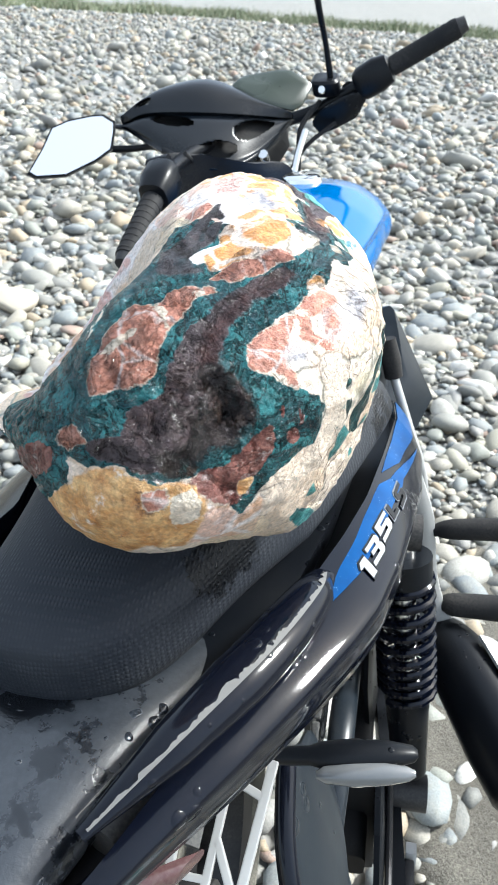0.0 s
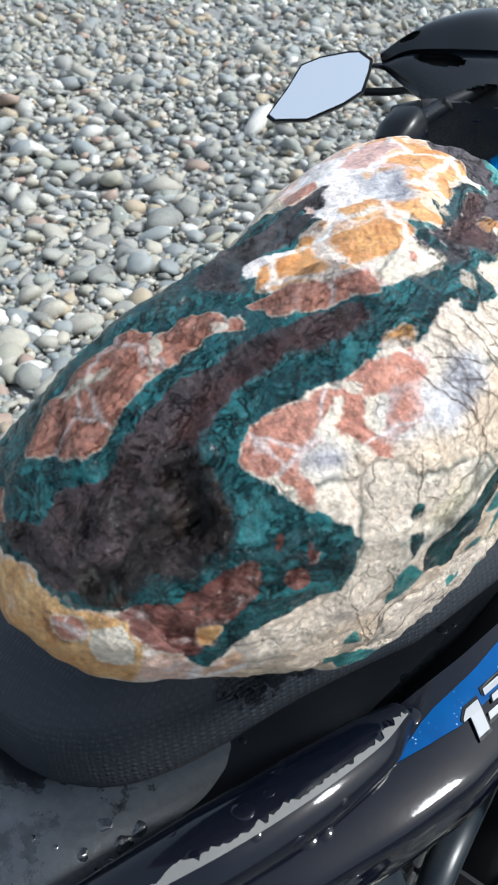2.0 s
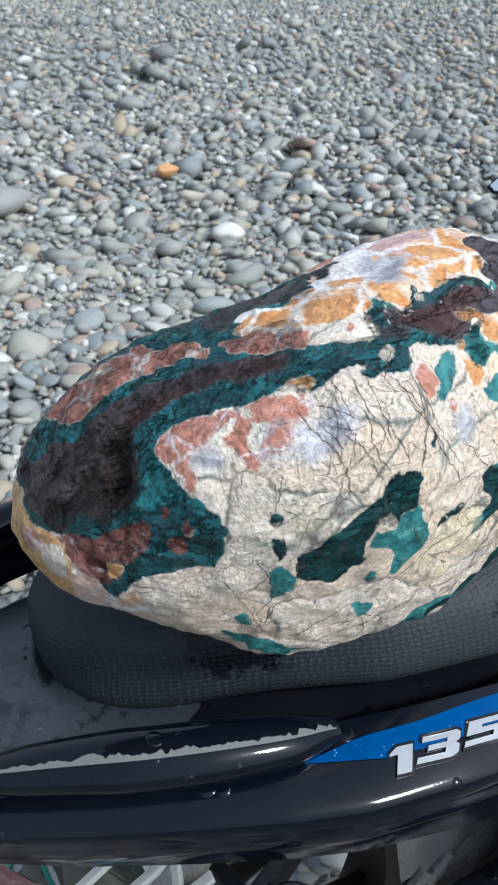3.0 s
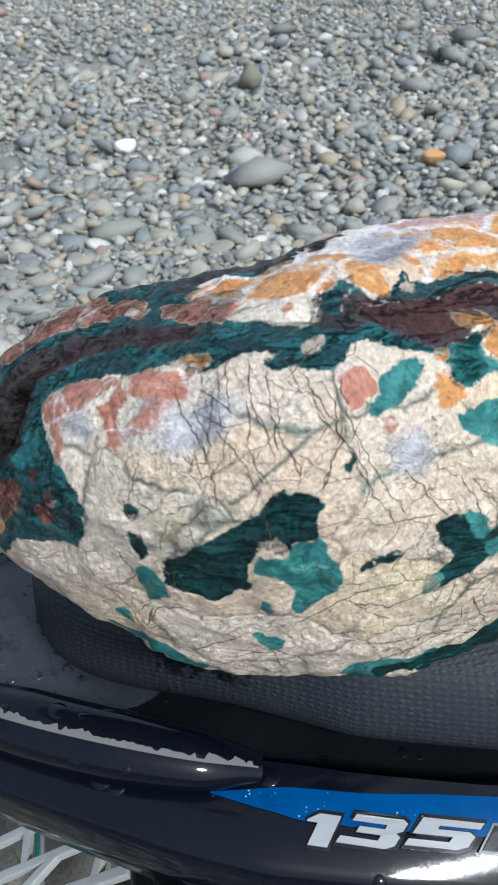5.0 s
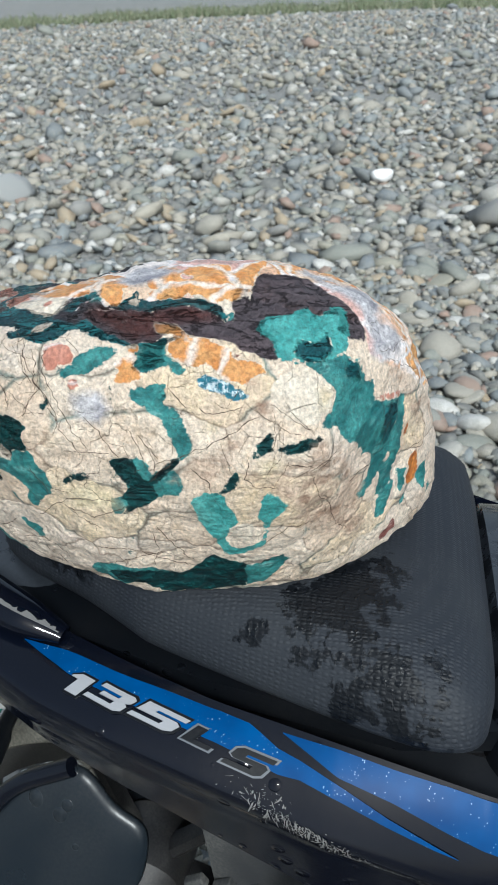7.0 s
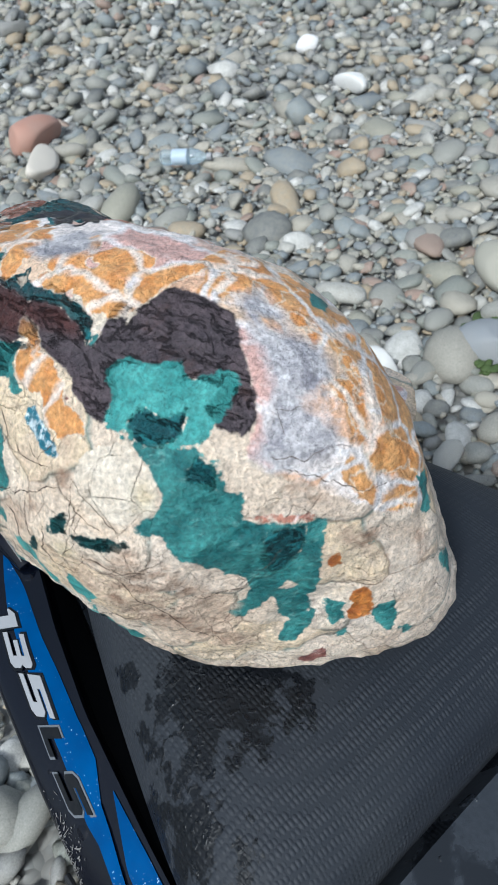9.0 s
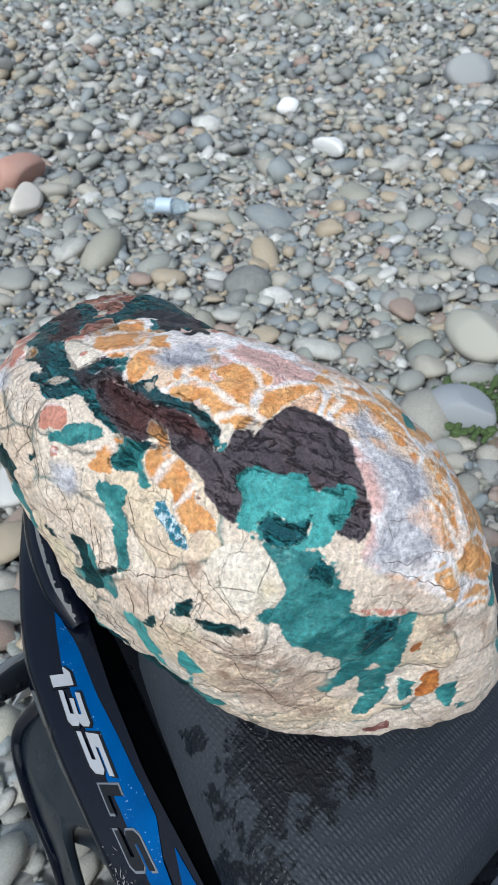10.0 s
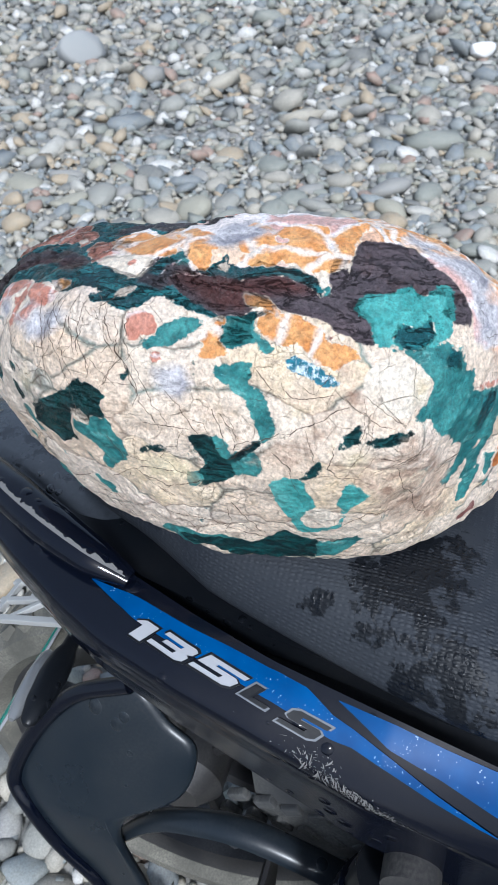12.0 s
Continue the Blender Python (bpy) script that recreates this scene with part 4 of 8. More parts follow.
crack((-37.4, 44.4), (-34.8, 42.3), (-35.3, 39.7), (-36.3, 37.9), (-35.5, 34.4))
crack((-33.3, 45.7), (-31.7, 43.2), (-32.2, 41.2), (-30.3, 39.0), (-28.8, 37.1))
crack((-29.9, 44.7), (-28.1, 42.5), (-26.0, 40.3), (-25.1, 38.2))
crack((-29.3, 46.9), (-28.2, 44.3), (-28.6, 42.3))
crack((-22.4, 48.7), (-20.3, 46.4), (-20.1, 43.6), (-19.0, 42.5), (-16.9, 41.1), (-15.0, 38.7), (-14.3, 36.3), (-11.6, 34.1), (-10.3, 31.5))
crack((-24.2, 47.3), (-22.3, 44.9), (-19.8, 43.2))
crack((-18.4, 42.2), (-14.9, 37.2), (-15.5, 35.0))
crack((-13.9, 32.1), (-7.6, 32.5), (-2.6, 32.4))
crack((4.9, 26.4), (11.2, 30.4), (19.0, 32.3), (25.3, 34.0), (29.6, 35.1))
crack((17.8, 39.6), (19.7, 37.5), (27.2, 37.3))
crack((31.9, 36.4), (35.0, 33.0), (38.5, 29.7))
crack((14.5, 28.8), (17.5, 25.5), (18.0, 23.7))
crack((25.6, 29.3), (24.4, 25.3), (26.3, 23.5), (30.1, 22.3))
crack((21.3, 29.2), (22.1, 26.6))
crack((4.5, 13.4), (5.1, 6.5))
crack((-28.7, 5.9), (-23.9, 3.7), (-21.8, -0.9))
crack((-12.3, 16.2), (-8.4, 13.5))
crack((-12.6, -0.7), (-3.8, 3.4), (6.5, 6.8))
crack((28.3, 8.8), (32.8, 12.4), (38.6, 11.8))
crack((-22.1, 36.6), (-20.6, 40.8), (-19.5, 41.9))
crack((1.3, 37.0), (3.9, 32.9), (5.0, 29.5))
crack((-8.9, 39.2), (-3.8, 34.6), (-1.3, 31.4))
crack((-17.4, 20.0), (-9.3, 17.1), (-0.6, 20.6))
crack((12.0, 43.9), (15.4, 39.8), (14.1, 38.9))
crack((24.2, 37.8), (28.6, 41.6))
crack((-40.8, 44.1), (-38.7, 42.6), (-36.7, 40.8), (-37.7, 38.6))
crack((-33.9, 49.7), (-32.3, 45.3), (-29.3, 42.2), (-28.4, 39.9))
crack((-36.7, 42.3), (-32.7, 40.0), (-30.6, 36.9), (-29.5, 36.1))
crack((-26.0, 50.4), (-22.3, 46.0), (-19.0, 42.6), (-20.9, 39.5), (-22.4, 36.7))
crack((-19.2, 49.4), (-18.2, 45.0), (-14.7, 40.5), (-11.6, 36.5), (-8.1, 32.8))
crack((-31.3, 50.5), (-29.1, 43.8), (-27.8, 40.6))
crack((-38.8, 48.8), (-36.6, 45.4))
crack((-42.9, 3.5), (-36.9, 7.6), (-33.5, 10.8))
crack((-35.4, 2.8), (-30.3, 4.6), (-28.3, 5.2), (-25.3, -6.5))
crack((-25.0, 14.2), (-19.4, 19.1), (-14.3, 21.7), (-3.2, 21.9))
crack((-10.7, 7.1), (-2.4, 7.7), (13.7, 0.5))
crack((-47.3, 16.6), (-49.8, 13.0))
crack((3.6, 35.9), (7.8, 31.1))
crack((11.0, 30.9), (7.5, 30.1), (6.7, 28.7))
crack((-46.3, 38.2), (-46.5, 35.2), (-47.0, 32.8))
crack((-44.8, 25.5), (-42.9, 23.9), (-41.5, 24.4))
crack((-22.6, 27.8), (-18.8, 22.5))
crack((5.5, 15.1), (13.3, 2.9))
crack((-44.2, 45.7), (-41.9, 43.0), (-38.4, 40.7), (-36.1, 38.0))
crack((-40.7, 46.3), (-36.9, 45.0), (-33.5, 43.8))
crack((-38.0, 50.6), (-36.8, 47.5), (-35.2, 44.7))
crack((-48.7, 10.5), (-46.4, 15.1), (-41.7, 17.2))
crack((-54.5, 22.1), (-51.1, 14.1), (-47.8, 5.7))
crack((-49.6, 25.7), (-46.9, 19.5))
crack((-21.5, 54.1), (-27.9, 48.6))
crack((31.0, 34.2), (33.8, 31.0), (36.1, 29.7))
crack((36.6, 23.1), (38.3, 18.0), (41.3, 14.8), (44.1, 8.3), (48.5, 3.9))
crack((46.9, 16.7), (53.9, 17.6))
crack((60.4, 35.7), (65.0, 34.0), (68.4, 34.5))
crack((61.7, 34.0), (67.6, 30.2), (72.1, 27.0))
crack((31.8, 25.9), (37.7, 24.0), (42.0, 24.0))
crack((65.7, 12.8), (71.9, 12.5))
crack((63.5, 40.5), (63.3, 37.2))


def harmonics(d, top=7):
    """Legendre waves over the sphere, one column each."""
    x, y, z = d.T
    az, st, legendre = np.arctan2(y, x), np.sqrt(np.maximum(1 - z * z, 1e-12)), {(0, 0): np.ones_like(z)}
    for m in range(top + 1):
        if m:
            legendre[(m, m)] = legendre[(m - 1, m - 1)] * st
        if m < top:
            legendre[(m + 1, m)] = z * (2 * m + 1) * legendre[(m, m)]
        for k in range(m + 2, top + 1):
            legendre[(k, m)] = ((2 * k - 1) * z * legendre[(k - 1, m)] - (k + m - 1) * legendre[(k - 2, m)]) / (k - m)
    cols = []
    for k in range(top + 1):
        for m in range(k + 1):
            cols.append(legendre[(k, m)] * np.cos(m * az))
            if m:
                cols.append(legendre[(k, m)] * np.sin(m * az))
    return np.stack(cols, 1)


def to_way(angles):
    o = np.radians(np.array(angles, float))
    return np.stack([np.cos(o[:, 1]) * np.cos(o[:, 0]), np.cos(o[:, 1]) * np.sin(o[:, 0]), np.sin(o[:, 1])], 1)


def flatten(d, p, margin):
    """Lays the directions near p out flat, in degrees about their middle: which they are, their places, and those of p."""
    mid = p.mean(0)
    mid /= np.linalg.norm(mid)
    a = np.cross(mid, (0.0, 0.0, 1.0) if abs(mid[2]) < 0.95 else (1.0, 0.0, 0.0))
    a /= np.linalg.norm(a)
    b = np.cross(mid, a)

    def flat(q):
        w = np.arccos(np.clip(q @ mid, -1, 1))
        u = np.stack([q @ a, q @ b], 1)
        return np.degrees(u / np.maximum(np.linalg.norm(u, axis=1), 1e-9)[:, None] * w[:, None])

    reach = np.arccos(np.clip(p @ mid, -1, 1)).max() + margin
    near = np.nonzero(np.arccos(np.clip(d @ mid, -1, 1)) < reach)[0]
    return near, flat(d[near]), flat(p)


def patch_distance(d, outline):
    """How far, in degrees, each direction lies inside (plus) or outside (minus) an outline."""
    out = np.full(len(d), -9.0)
    near, q, poly = flatten(d, to_way(outline), 0.16)
    best, inside = np.full(len(q), 1e9), np.zeros(len(q), bool)
    for s, e in zip(poly, np.roll(poly, -1, 0)):
        w = e - s
        t = np.clip(((q - s) @ w) / max(w @ w, 1e-9), 0, 1)
        best = np.minimum(best, np.linalg.norm(q - s - t[:, None] * w, axis=1))
        cross = (s[1] > q[:, 1]) != (e[1] > q[:, 1])
        inside ^= cross & (q[:, 0] < (e[0] - s[0]) * (q[:, 1] - s[1]) / (e[1] - s[1] + 1e-12) + s[0])
    out[near] = np.where(inside, best, -best)
    return np.clip(out, -9, 9)


def line_distance(d, line, gap):
    """Keeps in gap the distance to the nearest crack."""
    near, q, pts = flatten(d, to_way(line), 0.08)
    for s, e in zip(pts, pts[1:]):
        w = e - s
        t = np.clip(((q - s) @ w) / max(w @ w, 1e-9), 0, 1)
        gap[near] = np.minimum(gap[near], np.linalg.norm(q - s - t[:, None] * w, axis=1))


# later kinds hide earlier ones; the soft ones tint what lies below
HARD = ("mix", "honey", "rust", "teal", "slate", "sea", "maroon", "turq", "green", "red", "brick", "orange", "ember", "blue", "cream")
SOFT = ("tan", "brown", "lilac", "blood", "pit")


def stone_material():
    m, t, b = shader("banded_jasper", rough=0.55)
    g = Net(t)
    v = g.coord()
    torn = g.n("TexNoise", Scale=110.0, Detail=5.0, Roughness=0.7)
    g.link(g.coord(1.0, (1.0, 0.55, 1.6)), torn.inputs["Vector"])
    torn = torn.outputs["Fac"]
    wob = g.math('MULTIPLY', g.math('SUBTRACT', g.noise(v, 300.0, 4.0, 0.65), 0.5), 1.3)
    wob = g.math('ADD', wob, g.math('MULTIPLY', g.math('SUBTRACT', torn, 0.5), 1.1))
    fine = g.noise(v, 420.0, 5.0, 0.65)
    mid = g.noise(v, 90.0, 6.0, 0.65)
    low = g.noise(v, 16.0, 4.0)
    speck = g.noise(v, 230.0, 4.0, 0.7)
    streak = g.n("TexNoise", Scale=60.0, Detail=7.0, Roughness=0.68, Distortion=0.6)
    g.link(g.coord(1.0, (1.5, 0.45, 2.2)), streak.inputs["Vector"])
    streak = streak.outputs["Fac"]
    crease = g.n("TexNoise", Scale=42.0, Detail=9.0, Roughness=0.62, Distortion=0.4)
    crease.noise_type = 'RIDGED_MULTIFRACTAL'
    g.link(g.coord(1.0, (1.3, 0.6, 1.9)), crease.inputs["Vector"])
    crease = g.math('MULTIPLY', crease.outputs["Fac"], 0.5, clamp=True)
    shard = g.n("TexVoronoi", Scale=85.0)
    g.link(g.coord(1.0, (1.0, 0.7, 1.2)), shard.inputs["Vector"])
    chip = g.n("SeparateColor")
    g.link(shard.outputs["Color"], chip.inputs[0])

    def mask(name, soft=0.3, grow=0.0):
        f = g.math('ADD', g.math('ADD', g.attr(name), wob), grow)
        return g.math('ADD', g.math('DIVIDE', f, soft), 0.5, clamp=True)

    def tone(fac, lo, hi, a, c):
        return g.mix(g.ramp(fac, (lo, 0.0), (hi, 1.0)), a, c)

    def over(col, fac, lo, hi, most, tint):
        return g.mix(g.ramp(fac, (lo, 0.0), (hi, most)), col, tint)

    def cells(scale, stretch, twist=0.020):
        mp = g.n("Mapping")
        mp.inputs["Scale"].default_value = stretch
        tw = g.n("TexNoise", Scale=38.0, Detail=6.0)
        g.link(v, tw.inputs["Vector"])
        add = g.n("VectorMath")
        add.operation = 'MULTIPLY_ADD'
        g.link(tw.outputs["Color"], add.inputs[0])
        add.inputs[1].default_value = (twist, twist, twist)
        g.link(v, add.inputs[2])
        g.link(add.outputs[0], mp.inputs["Vector"])
        edge = g.n("TexVoronoi", Scale=scale)
        edge.feature = 'DISTANCE_TO_EDGE'
        g.link(mp.outputs[0], edge.inputs["Vector"])
        shade = g.n("TexVoronoi", Scale=scale)
        g.link(mp.outputs[0], shade.inputs["Vector"])
        return edge.outputs["Distance"], shade.outputs["Color"]

    def thin(d, width):
        return g.ramp(d, (0.0, 1.0), (width, 0.0))

    d1, tone1 = cells(34.0, (1.0, 0.75, 1.3))
    d3, _ = cells(62.0, (0.9, 1.0, 0.8), 0.012)
    d4, _ = cells(150.0, (1.2, 0.9, 1.1), 0.008)
    veins = g.ramp(d1, (0.0, 1.0), (0.035, 0.8), (0.085, 0.0))
    patchy = g.noise(v, 26.0, 4.0, 0.6)
    # hairline crazing, stronger in patches, and the long cracks
    craze = g.math('MULTIPLY', g.math('MULTIPLY', thin(d3, 0.013), g.ramp(patchy, (0.46, 0.0), (0.60, 1.0))), 0.36)
    hair = g.math('MULTIPLY', g.math('MULTIPLY', thin(d4, 0.030), g.ramp(g.noise(v, 33.0, 4.0, 0.6), (0.48, 0.0), (0.62, 1.0))), 0.26)
    cracks = g.math('MAXIMUM', craze, hair)
    stain = g.math('MULTIPLY', g.ramp(g.attr("crack_gap"), (0.1, 1.0), (0.9, 0.0)), g.ramp(patchy, (0.42, 0.0), (0.66, 0.35)))
    # body colour
    cream = tone(mid, 0.3, 0.7, (0.59, 0.465, 0.355), (0.755, 0.635, 0.515))
    cream = over(cream, low, 0.42, 0.66, 0.5, (0.79, 0.70, 0.595))
    cream = over(cream, g.noise(v, 36.0, 5.0, 0.7), 0.58, 0.76, 0.5, (0.60, 0.44, 0.24))
    cream = over(cream, g.noise(v, 20.0, 4.0, 0.7), 0.60, 0.74, 0.40, (0.74, 0.60, 0.56))
    cream = over(cream, torn, 0.56, 0.70, 0.5, (0.54, 0.40, 0.27))
    cream = over(cream, speck, 0.61, 0.69, 0.55, (0.36, 0.24, 0.15))
    cream = g.mix(stain, cream, (0.52, 0.37, 0.24))
    # broken facets, each a little different, with green mineral in some of the joints
    d5, tone5 = cells(23.0, (1.0, 0.7, 1.15), 0.016)
    facet = g.n("SeparateColor")
    g.link(tone5, facet.inputs[0])
    cast = g.ramp(facet.outputs[0], (0.0, (0.88, 0.89, 0.90)), (0.25, (1.0, 1.0, 0.98)), (0.5, (0.96, 0.91, 0.76)), (0.68, (0.97, 0.97, 0.98)), (0.85, (0.90, 0.84, 0.77)), mode='CONSTANT')
    cream = g.mix(g.ramp(mid, (0.35, 0.35), (0.6, 0.95)), cream, g.mix(1.0, cream, cast, 'MULTIPLY'))
    joint = g.math('MULTIPLY', thin(d5, 0.035), g.ramp(g.noise(v, 30.0, 3.0, 0.6), (0.50, 0.0), (0.58, 1.0)))
    cream = g.mix(g.math('MULTIPLY', joint, 0.75), cream, (0.045, 0.135, 0.130))
    seam = g.math('MULTIPLY', thin(d5, 0.020), g.ramp(g.noise(v, 24.0, 3.0, 0.6), (0.44, 0.0), (0.52, 1.0)))
    cream = g.mix(g.math('MULTIPLY', seam, 0.7), cream, (0.16, 0.10, 0.065))
    cream = over(cream, g.noise(v, 62.0, 6.0, 0.75), 0.655, 0.675, 0.8, (0.030, 0.150, 0.145))
    sep = g.n("SeparateColor")
    g.link(tone1, sep.inputs[0])
    mixed = g.ramp(sep.outputs[0], (0.0, (0.64, 0.40, 0.26)), (0.3, (0.60, 0.37, 0.32)), (0.5, (0.66, 0.48, 0.34)), (0.7, (0.78, 0.70, 0.66)), (0.85, (0.66, 0.45, 0.36)), mode='CONSTANT')
    mixed = over(mixed, streak, 0.53, 0.62, 0.65, (0.70, 0.64, 0.63))
    mixed = over(mixed, g.noise(v, 75.0, 6.0, 0.7), 0.62, 0.68, 0.7, (0.16, 0.15, 0.16))
    mixed = g.mix(g.math('MULTIPLY', veins, 0.8), mixed, (0.80, 0.77, 0.77))
    honey = tone(mid, 0.35, 0.65, (0.46, 0.20, 0.06), (0.67, 0.39, 0.17))
    honey = over(honey, streak, 0.57, 0.65, 0.7, (0.70, 0.64, 0.62))
    honey = g.mix(g.ramp(d1, (0.015, 1.0), (0.045, 0.75), (0.08, 0.0)), honey, (0.70, 0.65, 0.63))
    lilac = tone(streak, 0.36, 0.64, (0.23, 0.22, 0.25), (0.60, 0.575, 0.58))
    lilac = over(lilac, torn, 0.58, 0.66, 0.6, (0.80, 0.79, 0.80))
    lilac = over(lilac, g.noise(v, 70.0, 6.0, 0.7), 0.60, 0.66, 0.6, (0.20, 0.18, 0.19))
    rust = tone(mid, 0.35, 0.65, (0.42, 0.18, 0.05), (0.72, 0.46, 0.20))
    rust = over(rust, g.noise(v, 48.0, 6.0, 0.75), 0.58, 0.64, 0.95, (0.72, 0.64, 0.56))
    rust = over(rust, g.noise(v, 55.0, 6.0, 0.75), 0.62, 0.67, 0.8, (0.10, 0.04, 0.02))
    teal = tone(streak, 0.36, 0.66, (0.008, 0.054, 0.068), (0.034, 0.210, 0.225))
    teal = over(teal, g.noise(v, 40.0, 6.0, 0.75), 0.58, 0.66, 0.4, (0.004, 0.020, 0.030))
    teal = over(teal, speck, 0.60, 0.70, 0.55, (0.10, 0.34, 0.35))
    folds = g.math('MULTIPLY', thin(g.math('ABSOLUTE', g.math('SUBTRACT', streak, 0.5)), 0.024), g.ramp(patchy, (0.36, 0.2), (0.52, 1.0)))
    rift = g.n("TexNoise", Scale=26.0, Detail=7.0, Roughness=0.6, Distortion=0.8)
    g.link(g.coord(1.0, (1.5, 0.6, 1.6)), rift.inputs["Vector"])
    rift = thin(g.math('ABSOLUTE', g.math('SUBTRACT', rift.outputs["Fac"], 0.5)), 0.016)
    teal = g.mix(g.math('MAXIMUM', g.math('MULTIPLY', folds, 0.85), g.math('MULTIPLY', rift, 0.9)), teal, (0.002, 0.008, 0.011))
    slate = tone(streak, 0.38, 0.62, (0.035, 0.042, 0.055), (0.20, 0.17, 0.18))
    slate = over(slate, torn, 0.56, 0.66, 0.7, (0.03, 0.13, 0.15))
    sea = tone(mid, 0.38, 0.62, (0.012, 0.110, 0.112), (0.055, 0.240, 0.225))
    sea = over(sea, g.noise(v, 44.0, 5.0, 0.7), 0.60, 0.66, 0.6, (0.006, 0.055, 0.062))
    sea = over(sea, torn, 0.58, 0.68, 0.55, (0.22, 0.43, 0.39))
    turq = tone(mid, 0.3, 0.7, (0.030, 0.21, 0.20), (0.10, 0.38, 0.35))
    turq = over(turq, low, 0.5, 0.65, 0.6, (0.16, 0.44, 0.40))
    turq = over(turq, g.noise(v, 130.0, 5.0, 0.75), 0.60, 0.66, 0.6, (0.010, 0.10, 0.115))
    green = tone(mid, 0.35, 0.7, (0.003, 0.022, 0.026), (0.012, 0.105, 0.105))
    green = over(green, torn, 0.58, 0.68, 0.5, (0.04, 0.22, 0.21))
    maroon = tone(low, 0.42, 0.60, (0.100, 0.080, 0.090), (0.140, 0.100, 0.108))
    maroon = over(maroon, mid, 0.5, 0.75, 0.5, (0.045, 0.040, 0.048))
    maroon = over(maroon, torn, 0.66, 0.72, 0.45, (0.32, 0.27, 0.29))
    maroon = over(maroon, g.noise(v, 34.0, 6.0, 0.7), 0.57, 0.66, 0.55, (0.120, 0.058, 0.042))
    split = g.math('MULTIPLY', g.math('MAXIMUM', g.math('MULTIPLY', folds, 0.7), g.math('MULTIPLY', rift, 0.9)), g.ramp(g.attr("wet"), (0.2, 0.25), (0.6, 1.0)))
    maroon = g.mix(split, maroon, (0.008, 0.007, 0.009))
    blood = tone(mid, 0.35, 0.7, (0.075, 0.017, 0.012), (0.150, 0.040, 0.028))
    # the hollow's shade is put into its colour: near-black, spotted brown and green
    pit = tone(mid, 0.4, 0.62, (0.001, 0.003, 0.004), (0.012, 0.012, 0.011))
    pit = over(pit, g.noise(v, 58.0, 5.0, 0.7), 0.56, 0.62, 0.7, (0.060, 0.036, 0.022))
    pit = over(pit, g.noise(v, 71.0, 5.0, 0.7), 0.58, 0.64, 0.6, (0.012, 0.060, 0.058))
    red = tone(mid, 0.3, 0.7, (0.38, 0.14, 0.09), (0.55, 0.26, 0.185))
    red = over(red, streak, 0.59, 0.66, 0.4, (0.70, 0.52, 0.46))
    red = g.mix(g.math('MULTIPLY', thin(d1, 0.045), 0.75), red, (0.76, 0.68, 0.65))
    red = g.mix(g.math('MULTIPLY', rift, 0.6), red, (0.14, 0.06, 0.045))
    red = over(red, speck, 0.64, 0.72, 0.5, (0.20, 0.09, 0.06))
    brick = tone(mid, 0.35, 0.65, (0.13, 0.035, 0.028), (0.34, 0.15, 0.12))
    brick = over(brick, torn, 0.58, 0.66, 0.7, (0.55, 0.45, 0.42))
    orange = tone(mid, 0.35, 0.7, (0.53, 0.21, 0.05), (0.70, 0.39, 0.15))
    orange = over(orange, streak, 0.56, 0.66, 0.5, (0.66, 0.30, 0.16))
    orange = g.mix(g.math('MULTIPLY', veins, 0.8), orange, (0.80, 0.74, 0.68))
    tan = tone(mid, 0.35, 0.65, (0.60, 0.50, 0.27), (0.76, 0.68, 0.48))
    brown = tone(mid, 0.35, 0.62, (0.25, 0.15, 0.095), (0.60, 0.46, 0.35))
    blue = tone(speck, 0.48, 0.58, (0.015, 0.14, 0.20), (0.58, 0.66, 0.69))
    ember = tone(mid, 0.35, 0.65, (0.30, 0.075, 0.012), (0.58, 0.22, 0.04))
    white = tone(mid, 0.3, 0.6, (0.57, 0.47, 0.36), (0.72, 0.635, 0.52))
    white = over(white, torn, 0.58, 0.72, 0.4, (0.54, 0.41, 0.29))
    tints = dict(mix=mixed, honey=honey, rust=rust, teal=teal, slate=slate, sea=sea, maroon=maroon, turq=turq, green=green, red=red, brick=brick, orange=orange, ember=ember, blue=blue, cream=g.mix(stain, white, (0.52, 0.37, 0.24)),
                 tan=tan, brown=brown, lilac=lilac, blood=blood, pit=pit)
    soft = dict(tan=2.4, brown=1.6, lilac=1.8, blood=2.2, pit=0.7, slate=0.8, rust=0.6, mix=0.5, maroon=0.35)
    col, bare = cream, 1.0
    for name in HARD + SOFT:
        if name in ("red", "orange"):
            col = g.mix(mask(name, 0.25, 0.30), col, white)
        fac = mask(name, soft.get(name, 0.25), {"tan": -0.5, "brown": -0.5, "pit": 0.9}.get(name, 0.12))
        if name == "brown":
            fac = g.math('MULTIPLY', fac, g.ramp(torn, (0.40, 0.15), (0.56, 0.9)))
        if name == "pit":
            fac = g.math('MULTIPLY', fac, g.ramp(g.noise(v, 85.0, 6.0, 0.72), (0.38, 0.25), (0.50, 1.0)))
        if name == "blood":
            fac = g.math('MULTIPLY', fac, 0.75)
        if name == "tan":
            fac = g.math('MULTIPLY', fac, 0.6)
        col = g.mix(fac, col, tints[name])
        if name not in ("cream", "tan", "brown"):
            bare = g.math('MULTIPLY', bare, g.math('SUBTRACT', 1.0, g.math('MULTIPLY', fac, 0.8)))
    dark = g.math('MAXIMUM', g.math('MAXIMUM', mask("teal"), mask("slate")), g.math('MAXIMUM', mask("maroon"), mask("green")))
    shown = g.math('MULTIPLY', cracks, bare)
    col = g.mix(g.math('MULTIPLY', shown, 0.9), col, (0.10, 0.060, 0.040))
    col = g.mix(0.8, col, g.mix(1.0, col, g.ramp(fine, (0.3, 0.5), (0.7, 1.42)), 'MULTIPLY'))
